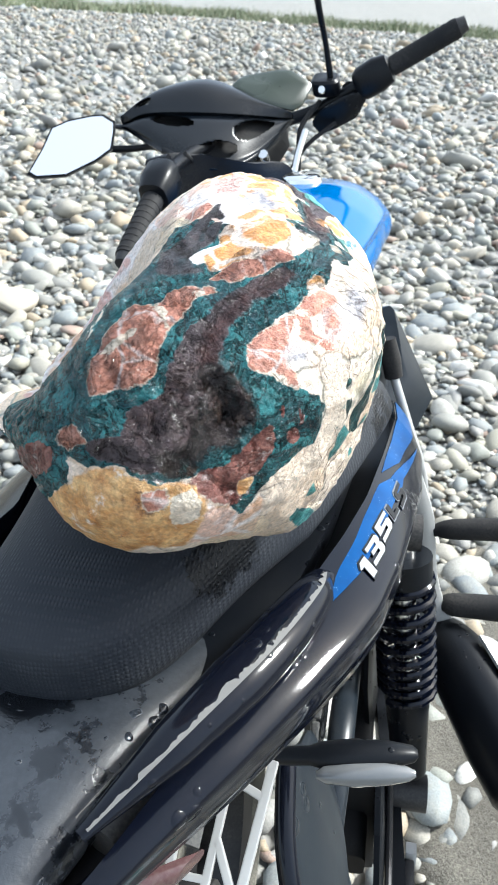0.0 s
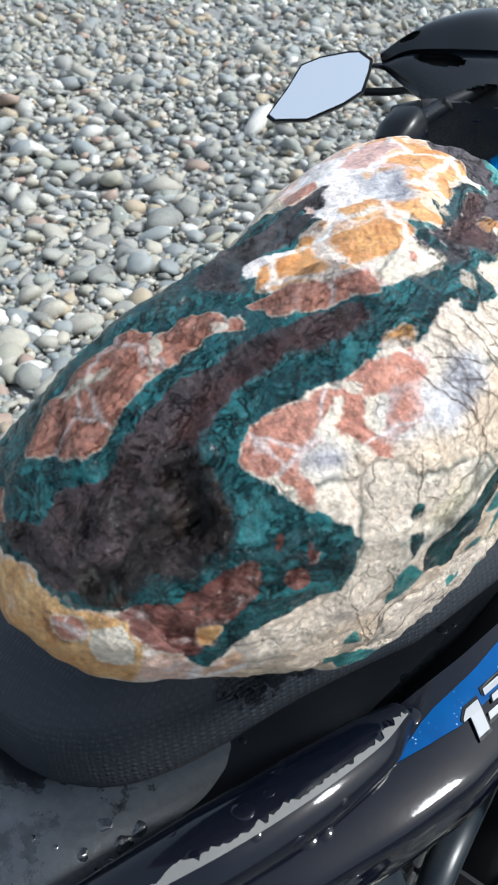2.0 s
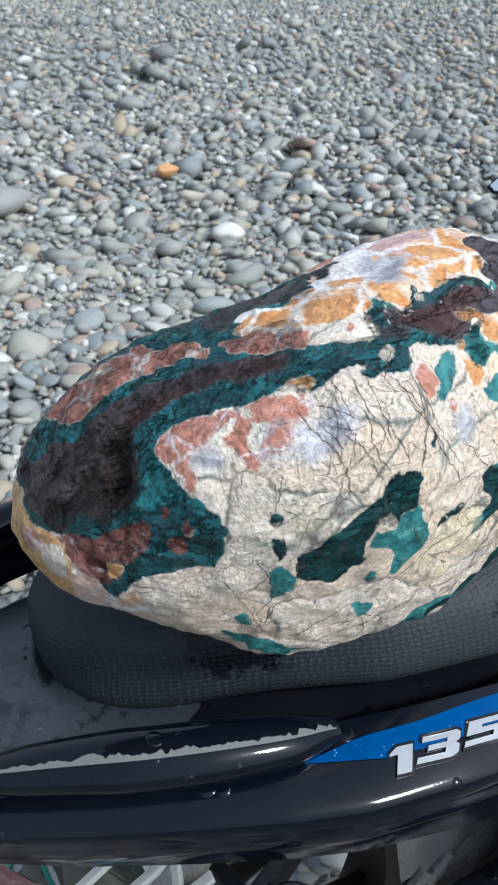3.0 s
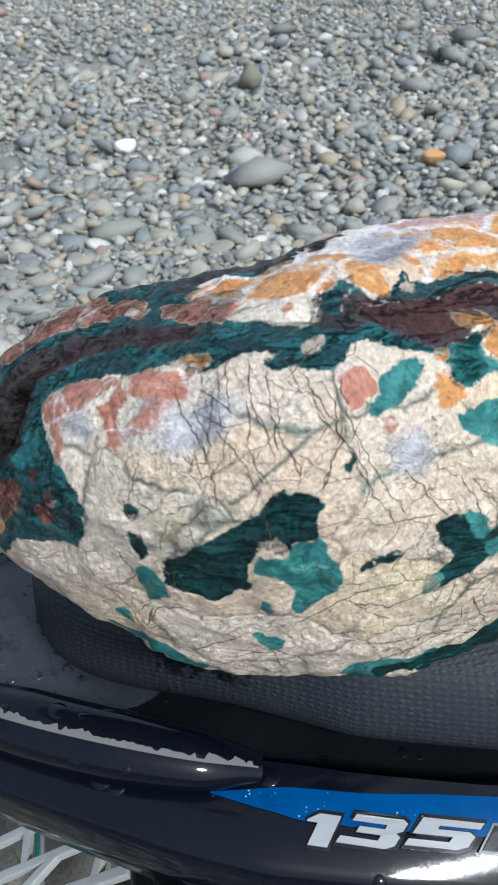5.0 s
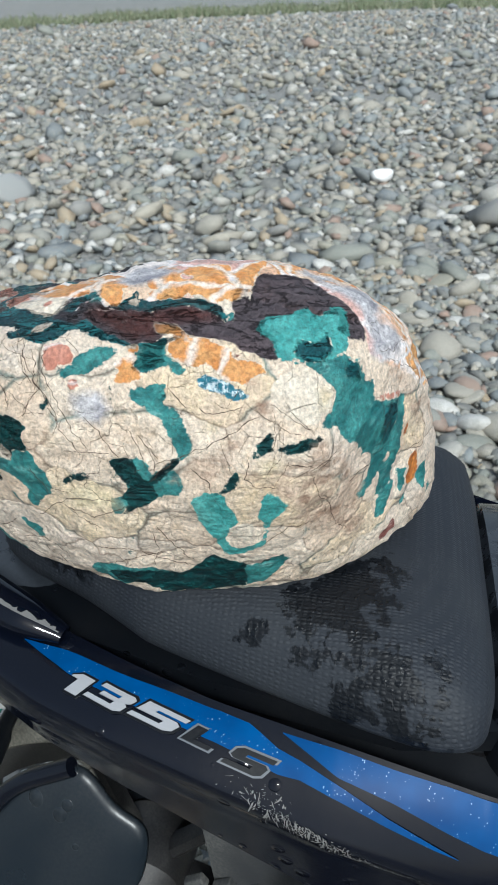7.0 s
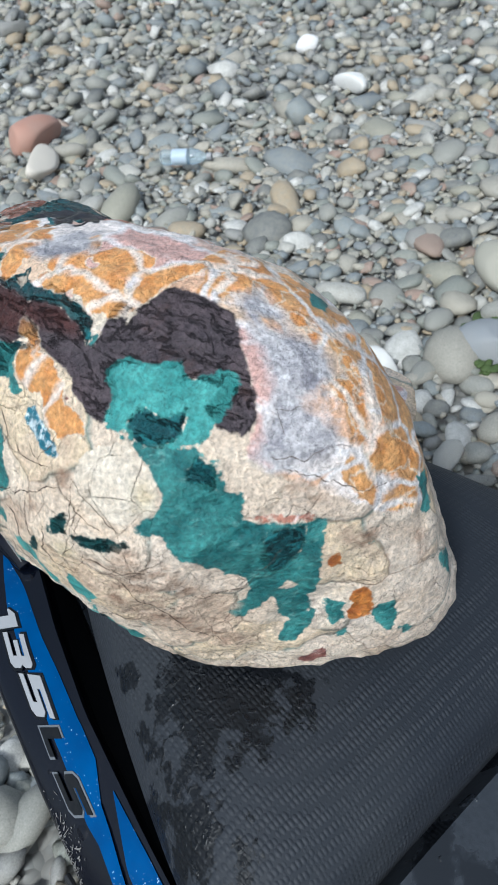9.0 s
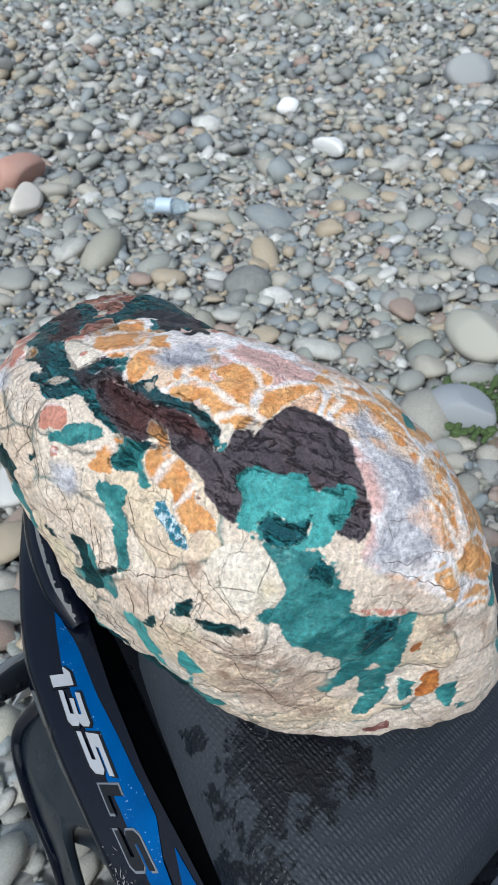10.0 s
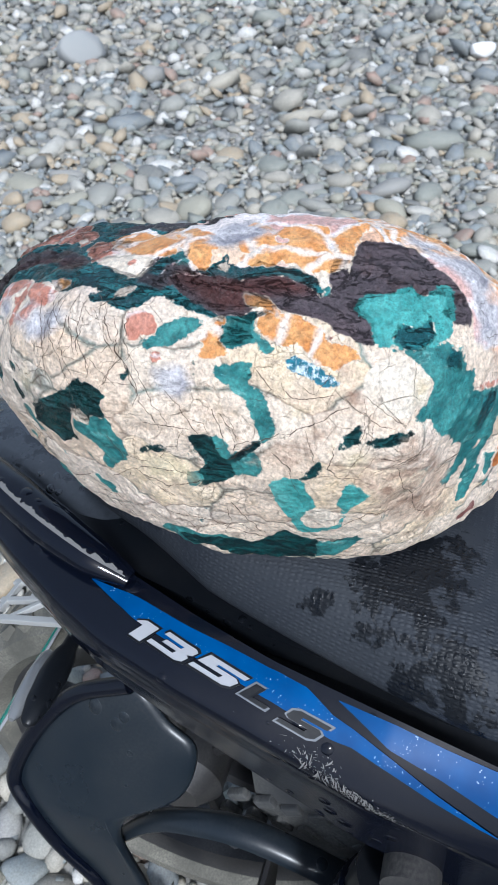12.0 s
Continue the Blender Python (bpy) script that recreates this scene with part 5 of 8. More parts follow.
    col = g.mix(g.math('MULTIPLY', dark, 0.6), col, g.mix(1.0, col, g.ramp(crease, (0.1, 0.5), (0.75, 1.5)), 'MULTIPLY'))
    wet = g.ramp(g.math('ADD', g.attr("wet"), g.math('MULTIPLY', mid, 0.6)), (0.45, 0.0), (0.85, 1.0))
    soaked = g.math('MULTIPLY', wet, dark)
    murk = g.math('MULTIPLY', wet, g.math('MAXIMUM', mask("maroon"), mask("slate")))
    col = g.mix(g.math('ADD', g.math('MULTIPLY', soaked, 0.18), g.math('MULTIPLY', murk, 0.40)), col, (0.016, 0.010, 0.009))
    g.link(col, b.inputs["Base Color"])
    gloss = g.math('ADD', g.math('MULTIPLY', wet, 0.18), g.math('MULTIPLY', soaked, 0.20))
    g.link(g.math('SUBTRACT', g.math('ADD', 0.36, g.math('MULTIPLY', fine, 0.30)), gloss), b.inputs["Roughness"])
    h = g.math('ADD', g.math('MULTIPLY', mid, 0.50), g.math('MULTIPLY', fine, 0.10))
    h = g.math('SUBTRACT', h, g.math('MULTIPLY', shown, 0.4))
    h = g.math('ADD', h, g.math('MULTIPLY', chip.outputs[1], 0.14))
    h = g.math('ADD', h, g.math('MULTIPLY', g.math('MULTIPLY', facet.outputs[1], g.ramp(d5, (0.0, 0.0), (0.06, 1.0))), 0.13))
    g.link(g.math('ADD', g.math('SUBTRACT', 0.50, g.math('MULTIPLY', dark, 0.26)), g.math('MULTIPLY', soaked, 0.04)), b.inputs["Specular IOR Level"])
    h = g.math('ADD', h, g.math('MULTIPLY', crease, g.math('ADD', 0.25, g.math('MULTIPLY', dark, 0.9))))
    h = g.math('SUBTRACT', h, g.math('MULTIPLY', g.math('MULTIPLY', dark, folds), 0.5))
    lay = g.n("TexNoise", Scale=30.0, Detail=8.0, Roughness=0.72)
    g.link(g.coord(1.0, (1.0, 1.6, 2.4)), lay.inputs["Vector"])
    big = g.bump(lay.outputs["Fac"], None, 0.7, 0.007)
    g.bump(h, b, 1.0, 0.0075, big)
    return m


bm = bmesh.new()
bmesh.ops.create_icosphere(bm, subdivisions=7, radius=1.0)
way = np.array([p.co[:] for p in bm.verts])
way /= np.linalg.norm(way, axis=1)[:, None]
ragged = way + np.array([0.007 * noise.noise_vector(Vector(d) * 16.0) + 0.006 * noise.noise_vector(Vector(d) * 38.0) + 0.005 * noise.noise_vector(Vector(d) * 85.0) for d in way])
ragged /= np.linalg.norm(ragged, axis=1)[:, None]
field = {kind: np.full(len(way), -9.0) for kind in HARD + SOFT}
for kind, outline in BLOTCHES:
    inner = patch_distance(ragged, outline)
    if kind in HARD:
        for other in HARD[HARD.index(kind) + 1:] + SOFT:
            field[other] = np.minimum(field[other], -inner)
    field[kind] = np.maximum(field[kind], inner)
field["crack_gap"] = np.full(len(way), 3.0)
for line in CRACKS:
    line_distance(way, line, field["crack_gap"])
reach = 1 / np.sqrt(((way / (0.105, 0.185, 0.10)) ** 2).sum(1)) * np.exp(harmonics(way) @ np.array(LOBES))
rough = np.array([noise.fractal(Vector(d) * 9.0, 0.8, 2.1, 5) for d in way])
chips = np.array([noise.turbulence(Vector(d) * 7.0, 4, True) for d in way])
step = lambda kind, deg: np.clip(field[kind] / deg, 0, 1)
small = np.array([noise.fractal(Vector(d) * 26.0, 0.7, 2.1, 3) for d in way])
relief = 0.0019 * rough + 0.0006 * small - 0.0028 * (chips - chips.mean()) - 0.0095 * step("pit", 4) - 0.0012 * step("maroon", 1.5) - 0.0008 * step("green", 0.8) + 0.0012 * step("red", 1.0) + 0.0010 * step("orange", 1.0)
folds = np.array([1 - abs(noise.fractal(Vector((d[0] * 15, d[1] * 30, d[2] * 22)), 0.9, 2.0, 3)) * 1.8 for d in way])
relief += 0.0014 * (folds - folds.mean()) * np.clip(np.maximum(np.maximum(field['teal'], field['maroon']), field['slate']) / 2, 0, 1) * np.clip(0.4 - 1.2 * way[:, 1], 0.2, 1)
crags = np.array([noise.turbulence(Vector((d[0] * 20, d[1] * 12, d[2] * 20)), 4, True) for d in way])
relief -= 0.0045 * (crags - crags.mean()) * np.clip(step("pit", 3) + 0.6 * step("maroon", 5) + 0.45 * step("teal", 5), 0, 1) * (way[:, 1] < 0.2)
shape = way * (reach + relief)[:, None]
low = -0.041 + 0.012 * np.hypot(shape[:, 0], shape[:, 1]) / 0.15     # the flat on which it lies
under = shape[:, 2] < low
shape[under, 2] = low[under] + 0.25 * np.maximum(shape[under, 2] - low[under], -0.03)
for p, q in zip(bm.verts, shape):
    p.co = q
skin = bvhtree.BVHTree.FromBMesh(bm)
stone_mesh = finish(bm, "stone", stone_material(), crease=0)
for kind in sorted(field):
    stone_mesh.attributes.new(kind, 'FLOAT', 'POINT').data.foreach_set("value", field[kind].astype(np.float32))
wetness = np.clip(0.5 - 1.1 * way[:, 1] + 0.5 * way[:, 2] - 0.9 * way[:, 0], 0, 1)
stone_mesh.attributes.new("wet", 'FLOAT', 'POINT').data.foreach_set("value", wetness.astype(np.float32))
stone = new("stone", stone_mesh)
stone.location = CENTRE
tagged(stone, "wet cream river stone with teal and maroon bands", "stone")


def crack_ribbon(bm, angles, seed, wide):
    """A thin dark ribbon that wanders along the angles over the stone's skin, tapering to its ends."""
    pts = [Vector(d) for d in to_way(angles)]
    path = []
    for a, b in zip(pts, pts[1:]):
        steps = max(2, int((a - b).length / 0.006))
        path += [a.lerp(b, k / steps).normalized() for k in range(steps)]
    path.append(pts[-1])
    last = None
    for i, d in enumerate(path):
        ahead = (path[min(i + 1, len(path) - 1)] - path[max(i - 1, 0)]).normalized()
        side = d.cross(ahead).normalized()
        d = (d + side * (0.0075 * noise.noise(Vector((i * 0.23, seed, 0))) + 0.004 * noise.noise(Vector((i * 0.8, seed, 4))))).normalized()
        hit = skin.ray_cast(d * 0.5, -d)[0]
        if hit is None:
            last = None
            continue
        w = wide * (0.35 + 1.1 * abs(noise.noise(Vector((i * 0.31, seed, 8))))) * min(1.0, 0.25 + min(i, len(path) - 1 - i) * 0.2)
        pair = [bm.verts.new(hit + d * 0.00022 + side * w), bm.verts.new(hit + d * 0.00022 - side * w)]
        if last:
            bm.faces.new((last[0], last[1], pair[1], pair[0]))
        last = pair


twigs = np.random.default_rng(17)
bm = bmesh.new()
for k, line in enumerate(CRACKS):
    crack_ribbon(bm, line, k * 3.7, 0.00030)
    for _ in range(max(1, len(line) // 2)):
        at = int(twigs.integers(0, len(line) - 1))
        f = twigs.random()
        a0 = np.array(line[at]) * (1 - f) + np.array(line[at + 1]) * f
        turn, n = twigs.uniform(0, 2 * math.pi), twigs.uniform(1.5, 5.0)
        bend = turn + twigs.normal(0, 0.5)
        a1 = a0 + n * np.array((math.cos(turn) / max(0.3, math.cos(math.radians(a0[1]))), math.sin(turn)))
        a2 = a1 + 0.7 * n * np.array((math.cos(bend) / max(0.3, math.cos(math.radians(a0[1]))), math.sin(bend)))
        crack_ribbon(bm, (tuple(a0), tuple(a1), tuple(a2)), twigs.uniform(0, 900), 0.00018)
tagged(part("crack", bm, worn("crack_dirt", (0.060, 0.040, 0.028), 0.8, dust=(0.13, 0.09, 0.06), dusty=0.8), stone, "fine dark brown cracks"), "fine dark brown cracks", kind="stuff")

# ---- motorcycle ----
BIKE = pose(0.035, 0.0, 0.0, 0, -6, -10)
bike = new("motorcycle")
bike.matrix_world = BIKE
tagged(bike, "black and blue motorcycle, wet and scratched, leaning on its side stand", "motorcycle")

BLACK = worn("black_plastic", (0.004, 0.005, 0.007), 0.34, dusty=0.025, drops=85.0, spec=0.18)
GLOSS = worn("black_paint", (0.002, 0.003, 0.007), 0.11, dusty=0.015, drops=60.0, spec=0.27)
GREY = worn("dark_grey_plastic", (0.008, 0.012, 0.017), 0.30, dusty=0.07, spec=0.30, drops=40.0)
BLUE = worn("blue_tank_paint", (0.0, 0.095, 0.30), 0.08, dusty=0.02, spec=0.50)
STEEL = worn("brushed_steel", (0.42, 0.42, 0.41), 0.36, metal=0.35, dusty=0.3)
CHROME = worn("chrome", (0.75, 0.75, 0.74), 0.15, metal=1.0, dusty=0.1)
RUBBER = worn("rubber", (0.012, 0.012, 0.013), 0.70, dusty=0.14, spec=0.2)
MUDDY = worn("mud_dried_rubber", (0.075, 0.072, 0.062), 0.85, dust=(0.27, 0.255, 0.21), dusty=0.9, spec=0.2)
SOILED = worn("soiled_plastic", (0.030, 0.031, 0.033), 0.6, dust=(0.20, 0.195, 0.175), dusty=0.6, spec=0.3)
DARK = worn("dark_metal", (0.030, 0.030, 0.032), 0.5, metal=0.4, dusty=0.4)
CHIP = worn("bare_scuffed_plastic", (0.115, 0.114, 0.112), 0.7, dusty=0.3)
MIRROR, *_ = shader("mirror_glass", (0.9, 0.9, 0.9), 0.02, 1.0)
CLEAR = worn("clear_lens", (0.12, 0.125, 0.13), 0.10, coat=1.0, dusty=0.15)
PINKLENS = worn("pale_red_lens", (0.060, 0.026, 0.028), 0.15, coat=0.3, dusty=0.2)
REDLENS = worn("red_lens", (0.09, 0.006, 0.008), 0.12, coat=0.3, dusty=0.2)
SMOKE = worn("smoky_print", (0.10, 0.11, 0.125), 0.35, dusty=0.1)
WHITE = worn("white_print", (0.27, 0.275, 0.29), 0.4, dusty=0.15)


def decal_blue():
    m, t, b = shader("blue_flake_decal", (0.012, 0.11, 0.50), 0.35)
    g = Net(t)
    v = g.coord()
    vo = g.n("TexVoronoi", Scale=420.0)
    g.link(v, vo.inputs["Vector"])
    spark = g.math('MULTIPLY', g.ramp(vo.outputs["Distance"], (0.12, 1.0), (0.2, 0.0)), g.ramp(g.noise(v, 90.0, 2.0), (0.5, 0.0), (0.6, 1.0)))
    col = g.mix(spark, g.mix(g.ramp(g.noise(v, 30.0, 3.0), (0.3, 0.0), (0.7, 1.0)), (0.0015, 0.036, 0.135), (0.003, 0.060, 0.205)), (0.35, 0.48, 0.62))
    g.link(col, b.inputs["Base Color"])
    b.inputs["Specular IOR Level"].default_value = 0.12
    b.inputs["Roughness"].default_value = 0.28
    return m


DECAL = decal_blue()


def seat_material():
    m, t, b = shader("seat_vinyl", (0.02, 0.02, 0.022), 0.55)
    b.inputs["Specular IOR Level"].default_value = 0.25
    g = Net(t)
    v = g.coord()
    mp = g.n("Mapping")
    mp.inputs["Scale"].default_value = (1.0, 0.58, 0.8)
    g.link(v, mp.inputs["Vector"])
    vo = g.n("TexVoronoi", Scale=400.0, Randomness=0.22)
    vo.feature = 'F1'
    g.link(mp.outputs[0], vo.inputs["Vector"])
    weave = g.ramp(vo.outputs["Distance"], (0.15, 1.0), (0.55, 0.0))
    weave = g.math('MULTIPLY', weave, g.ramp(g.noise(v, 45.0, 4.0), (0.3, 0.35), (0.65, 1.0)))
    near = 0.05
    for x, y, z, size in ((0.100, 0.200, 0.862, 0.030), (0.078, 0.224, 0.862, 0.016), (0.118, 0.180, 0.855, 0.025), (0.135, 0.143, 0.840, 0.013), (0.138, 0.187, 0.840, 0.018),
                          (0.130, 0.212, 0.845, 0.021), (0.150, 0.234, 0.838, 0.025), (0.158, 0.243, 0.812, 0.022), (0.148, 0.206, 0.820, 0.017), (0.07, -0.02, 0.845, 0.03)):
        gap = g.n("VectorMath")
        gap.operation = 'DISTANCE'
        g.link(v, gap.inputs[0])
        gap.inputs[1].default_value = (x, y, z)
        near = g.math('MINIMUM', near, g.math('SUBTRACT', gap.outputs["Value"], size))
    blots = g.math('ADD', g.noise(v, 46.0, 7.0, 0.72), g.math('MULTIPLY', near, -9.0))
    wet = g.ramp(blots, (0.52, 0.0), (0.545, 1.0))
    bead = g.ramp(g.noise(v, 240.0, 3.0), (0.52, 0.0), (0.66, 1.0))
    dry = g.mix(weave, (0.015, 0.018, 0.024), (0.026, 0.029, 0.036))
    dry = g.mix(g.ramp(g.noise(v, 9.0, 5.0), (0.4, 0.0), (0.7, 0.5)), dry, (0.036, 0.039, 0.043))
    g.link(g.mix(wet, dry, g.mix(weave, (0.003, 0.004, 0.006), (0.007, 0.008, 0.010))), b.inputs["Base Color"])
    g.link(g.math('SUBTRACT', 0.62, g.math('MULTIPLY', wet, g.math('ADD', 0.12, g.math('MULTIPLY', bead, 0.30)))), b.inputs["Roughness"])
    h = g.math('ADD', weave, g.math('MULTIPLY', g.math('MULTIPLY', wet, bead), 0.7))
    g.bump(h, b, 0.5, 0.0011)
    return m


SEAT = seat_material()


def tail_material():
    """Smooth vinyl with dried dust, dark wet pools and standing drops."""
    m, t, b = shader("smooth_vinyl", (0.03, 0.03, 0.034), 0.35)
    b.inputs["Specular IOR Level"].default_value = 0.75
    g = Net(t)
    v = g.coord()
    pools = g.ramp(g.math('ADD', g.noise(v, 22.0, 6.0, 0.66), g.math('MULTIPLY', g.noise(v, 5.0, 2.0), 0.3)), (0.66, 0.0), (0.72, 1.0))
    dust = g.ramp(g.noise(v, 300.0, 4.0, 0.7), (0.35, 0.0), (0.7, 1.0))
    dry = g.mix(dust, (0.013, 0.016, 0.021), (0.026, 0.030, 0.037))
    g.link(g.mix(pools, dry, (0.004, 0.005, 0.007)), b.inputs["Base Color"])
    vo = g.n("TexVoronoi", Scale=75.0)
    g.link(v, vo.inputs["Vector"])
    size = g.ramp(g.noise(v, 30.0, 3.0), (0.44, 0.0), (0.66, 0.42))
    drop = g.math('SUBTRACT', size, vo.outputs["Distance"], clamp=True)
    smooth = g.math('MAXIMUM', g.math('GREATER_THAN', drop, 0.01), g.math('MULTIPLY', pools, 0.75))
    g.link(g.math('SUBTRACT', 0.34, g.math('MULTIPLY', smooth, 0.26)), b.inputs["Roughness"])
    h = g.math('ADD', g.math('MULTIPLY', dust, 0.12), g.math('MULTIPLY', g.math('POWER', drop, 0.5), 4.0))
    g.bump(g.math('SUBTRACT', h, g.math('MULTIPLY', pools, 0.25)), b, 0.6, 0.001)
    return m


SMOOTH_SEAT = tail_material()



def middle(y):
    """The line along which seat and tail lie, a little askew to the wheels."""
    return float(np.interp(y, (-0.117, -0.03, 0.06), (-0.036, -0.019, 0.0)))


def seat_sections(rows, n=28):
    """Cushion rings along y: rows of (y, half width, base height, crown height)."""
    out = []
    for y, w, z0, z1 in rows:
        ring = []
        for k in range(n):
            a = 2 * math.pi * k / n
            c, s = math.cos(a), math.sin(a)
            x = w * math.copysign(abs(c) ** 0.62, c)
            z = (z0 + z1) / 2 + (z1 - z0) / 2 * math.copysign(abs(s) ** 0.62, s)
            x *= 1 - 0.18 * max(z - z0, 0) / max(z1 - z0, 1e-6)
            ring.append((x + middle(y), y, z))
        out.append(ring)
    return out


def smooth_rows(rows, n):
    ys = [r[0] for r in rows]
    cols = list(zip(*rows))[1:]
    fine = [tuple(v) for v in (spline([(r[0], r[1], 0) for r in rows], n))]
    out = []
    for x, w, _ in fine:
        out.append((x, w, *[float(np.interp(x, ys, c)) for c in cols[1:]]))
    return out


pillion = [(-0.117, 0.012, 0.80, 0.825), (-0.112, 0.035, 0.792, 0.84), (-0.095, 0.062, 0.787, 0.851), (-0.06, 0.082, 0.785, 0.859), (0.0, 0.099, 0.785, 0.866),
           (0.08, 0.130, 0.785, 0.868), (0.16, 0.157, 0.786, 0.868), (0.235, 0.178, 0.787, 0.865), (0.268, 0.179, 0.788, 0.857), (0.286, 0.166, 0.790, 0.845), (0.294, 0.135, 0.80, 0.825)]
part("pillion_seat", loft(seat_sections(smooth_rows(pillion, 4), 48)), SEAT, bike, "black textured vinyl pillion seat with wet patches")
rider = [(0.288, 0.11, 0.74, 0.80), (0.302, 0.150, 0.735, 0.818), (0.36, 0.150, 0.73, 0.815), (0.44, 0.12, 0.73, 0.80), (0.50, 0.095, 0.74, 0.805), (0.56, 0.07, 0.76, 0.82), (0.575, 0.04, 0.78, 0.80)]
part("rider_seat", loft(seat_sections(smooth_rows(rider, 3), 36)), SMOOTH_SEAT, bike, "smooth black vinyl rider seat, wet and dusty")
part("seat_base", loft([[(x * s, y, z) for x, y, z in ((w, y, 0.772), (w, y, 0.790), (-w, y, 0.790), (-w, y, 0.772))] for s, y, w in ((1, -0.10, 0.05), (1, 0.0, 0.103), (1, 0.1, 0.125), (1, 0.24, 0.142), (1, 0.5, 0.09))]), BLACK, bike)

# side panels: rows of y, inner edge x z, ridge x z, lower edge x z
PY = (-0.245, -0.20, -0.14, -0.09, -0.04, 0.0, 0.06, 0.12, 0.20, 0.29, 0.36, 0.385)
PIX = (0.018, 0.045, 0.072, 0.092, 0.108, 0.120, 0.138, 0.152, 0.163, 0.172, 0.168, 0.160)
PIZ = (0.792, 0.806, 0.814, 0.817, 0.816, 0.813, 0.808, 0.802, 0.795, 0.783, 0.765, 0.745)
PRX = (0.030, 0.062, 0.104, 0.134, 0.160, 0.176, 0.189, 0.197, 0.206, 0.207, 0.196, 0.178)
PRZ = (0.782, 0.798, 0.803, 0.803, 0.800, 0.795, 0.784, 0.770, 0.748, 0.725, 0.715, 0.72)
PLX = (0.026, 0.056, 0.096, 0.126, 0.152, 0.168, 0.182, 0.190, 0.198, 0.199, 0.190, 0.172)
PLZ = (0.765, 0.772, 0.772, 0.770, 0.765, 0.758, 0.740, 0.717, 0.685, 0.66, 0.66, 0.68)


def panel_point(y, s, lift=0.0):
    """A place on the right side panel: s from its inner edge (0) to its ridge (1)."""
    xi, zi, xr, zr = lerp_table(y, PY, PIX, PIZ, PRX, PRZ)
    a, b = Vector((xi, y, zi)), Vector((xr, y, zr))
    n = Vector((zi - zr, 0, xr - xi)).normalized()
    return a.lerp(b, s) + n * (lift + 0.004 * math.sin(math.pi * min(max(s, 0), 1)) - 0.014 * max(0.0, (s - 0.84) / 0.16) ** 2)


def side_panel(side):
    secs = []
    for y in np.linspace(PY[0], PY[-1], 64):
        xl, zl = lerp_table(y, PY, PLX, PLZ)
        xi, zi = lerp_table(y, PY, PIX, PIZ)
        top = [panel_point(y, s) for s in (0.0, 0.04, 0.2, 0.4, 0.6, 0.72, 0.78, 0.83, 0.88, 0.92, 0.96, 0.985)]
        edge = panel_point(y, 1.0)
        low = Vector((min(xl, edge.x - 0.004), y, zl))
        ring = [Vector((xi - 0.006, y, zi - 0.03)), Vector((xi - 0.002, y, zi - 0.004))] + top + [edge + Vector((0.001, 0, -0.003)), edge.lerp(low, 0.25) + Vector((0.001, 0, 0)), edge.lerp(low, 0.7), low, low + Vector((-0.006, 0, -0.002)), low + Vector((-0.02, 0, 0.012))]
        secs.append([(p.x if side > 0 else 2 * middle(p.y) - p.x, p.y, p.z) for p in ring])
    return loft(secs)


right = part("side_panel", side_panel(1), GLOSS, bike, "black side panel with blue decal and scraped ridge")
part("side_panel", side_panel(-1), GLOSS, bike)


def decal_strip(ys, lo, hi, lift):
    bm = bmesh.new()
    rows = []
    for y in np.linspace(ys[0], ys[-1], 70):
        a, b = lerp_table(y, ys, lo, hi)
        rows.append([bm.verts.new(panel_point(y, a + (b - a) * k / 6, lift)) for k in range(7)])
    for p, q in zip(rows, rows[1:]):
        for k in range(6):
            bm.faces.new((p[k], p[k + 1], q[k + 1], q[k]))
    return bm


part("decal", decal_strip((-0.020, 0.010, 0.020, 0.050, 0.090, 0.125, 0.146, 0.167, 0.184), (0.355, 0.235, 0.21, 0.18, 0.118, 0.085, 0.10, 0.245, 0.42), (0.37, 0.44, 0.47, 0.46, 0.43, 0.42, 0.44, 0.47, 0.43), 0.0006), DECAL, right, "metallic blue decal")
part("decal", decal_strip((0.167, 0.203, 0.237, 0.270, 0.297, 0.38), (0.072, 0.046, 0.052, 0.035, 0.035, 0.06), (0.080, 0.285, 0.330, 0.410, 0.455, 0.64), 0.0006), DECAL, right, "metallic blue decal")
part("decal", decal_strip((0.166, 0.180, 0.204, 0.235, 0.262, 0.276), (0.235, 0.265, 0.345, 0.470, 0.550, 0.588), (0.425, 0.435, 0.475, 0.545, 0.585, 0.592), 0.0010), DECAL, right, "metallic blue decal")


# wide block characters: width, then the outline, upright and one unit high
BLOCK = {
    "1": (0.62, ((0.36, 0), (1, 0), (1, 1), (0.30, 1), (0, 0.78), (0, 0.70), (0.36, 0.70))),
    "3": (0.95, ((0, 0), (0.86, 0), (1, 0.13), (1, 0.42), (0.90, 0.52), (1, 0.62), (1, 0.88), (0.88, 1), (0.04, 1), (0.04, 0.77), (0.66, 0.77), (0.66, 0.62), (0.22, 0.62), (0.22, 0.41), (0.66, 0.41), (0.66, 0.23), (0, 0.23))),
    "5": (1.0, ((0, 0), (0.86, 0), (1, 0.14), (1, 0.50), (0.87, 0.64), (0.34, 0.64), (0.34, 0.77), (1, 0.77), (1, 1), (0, 1), (0, 0.42), (0.66, 0.42), (0.66, 0.23), (0, 0.23))),
    "L": (0.85, ((0, 0), (1, 0), (1, 0.25), (0.38, 0.25), (0.38, 1), (0, 1))),
    "S": (1.0, ((0, 0), (0.86, 0), (1, 0.14), (1, 0.50), (0.87, 0.63), (0.34, 0.63), (0.34, 0.77), (1, 0.77), (1, 1), (0.14, 1), (0, 0.86), (0, 0.53), (0.14, 0.41), (0.66, 0.41), (0.66, 0.23), (0, 0.23))),
}


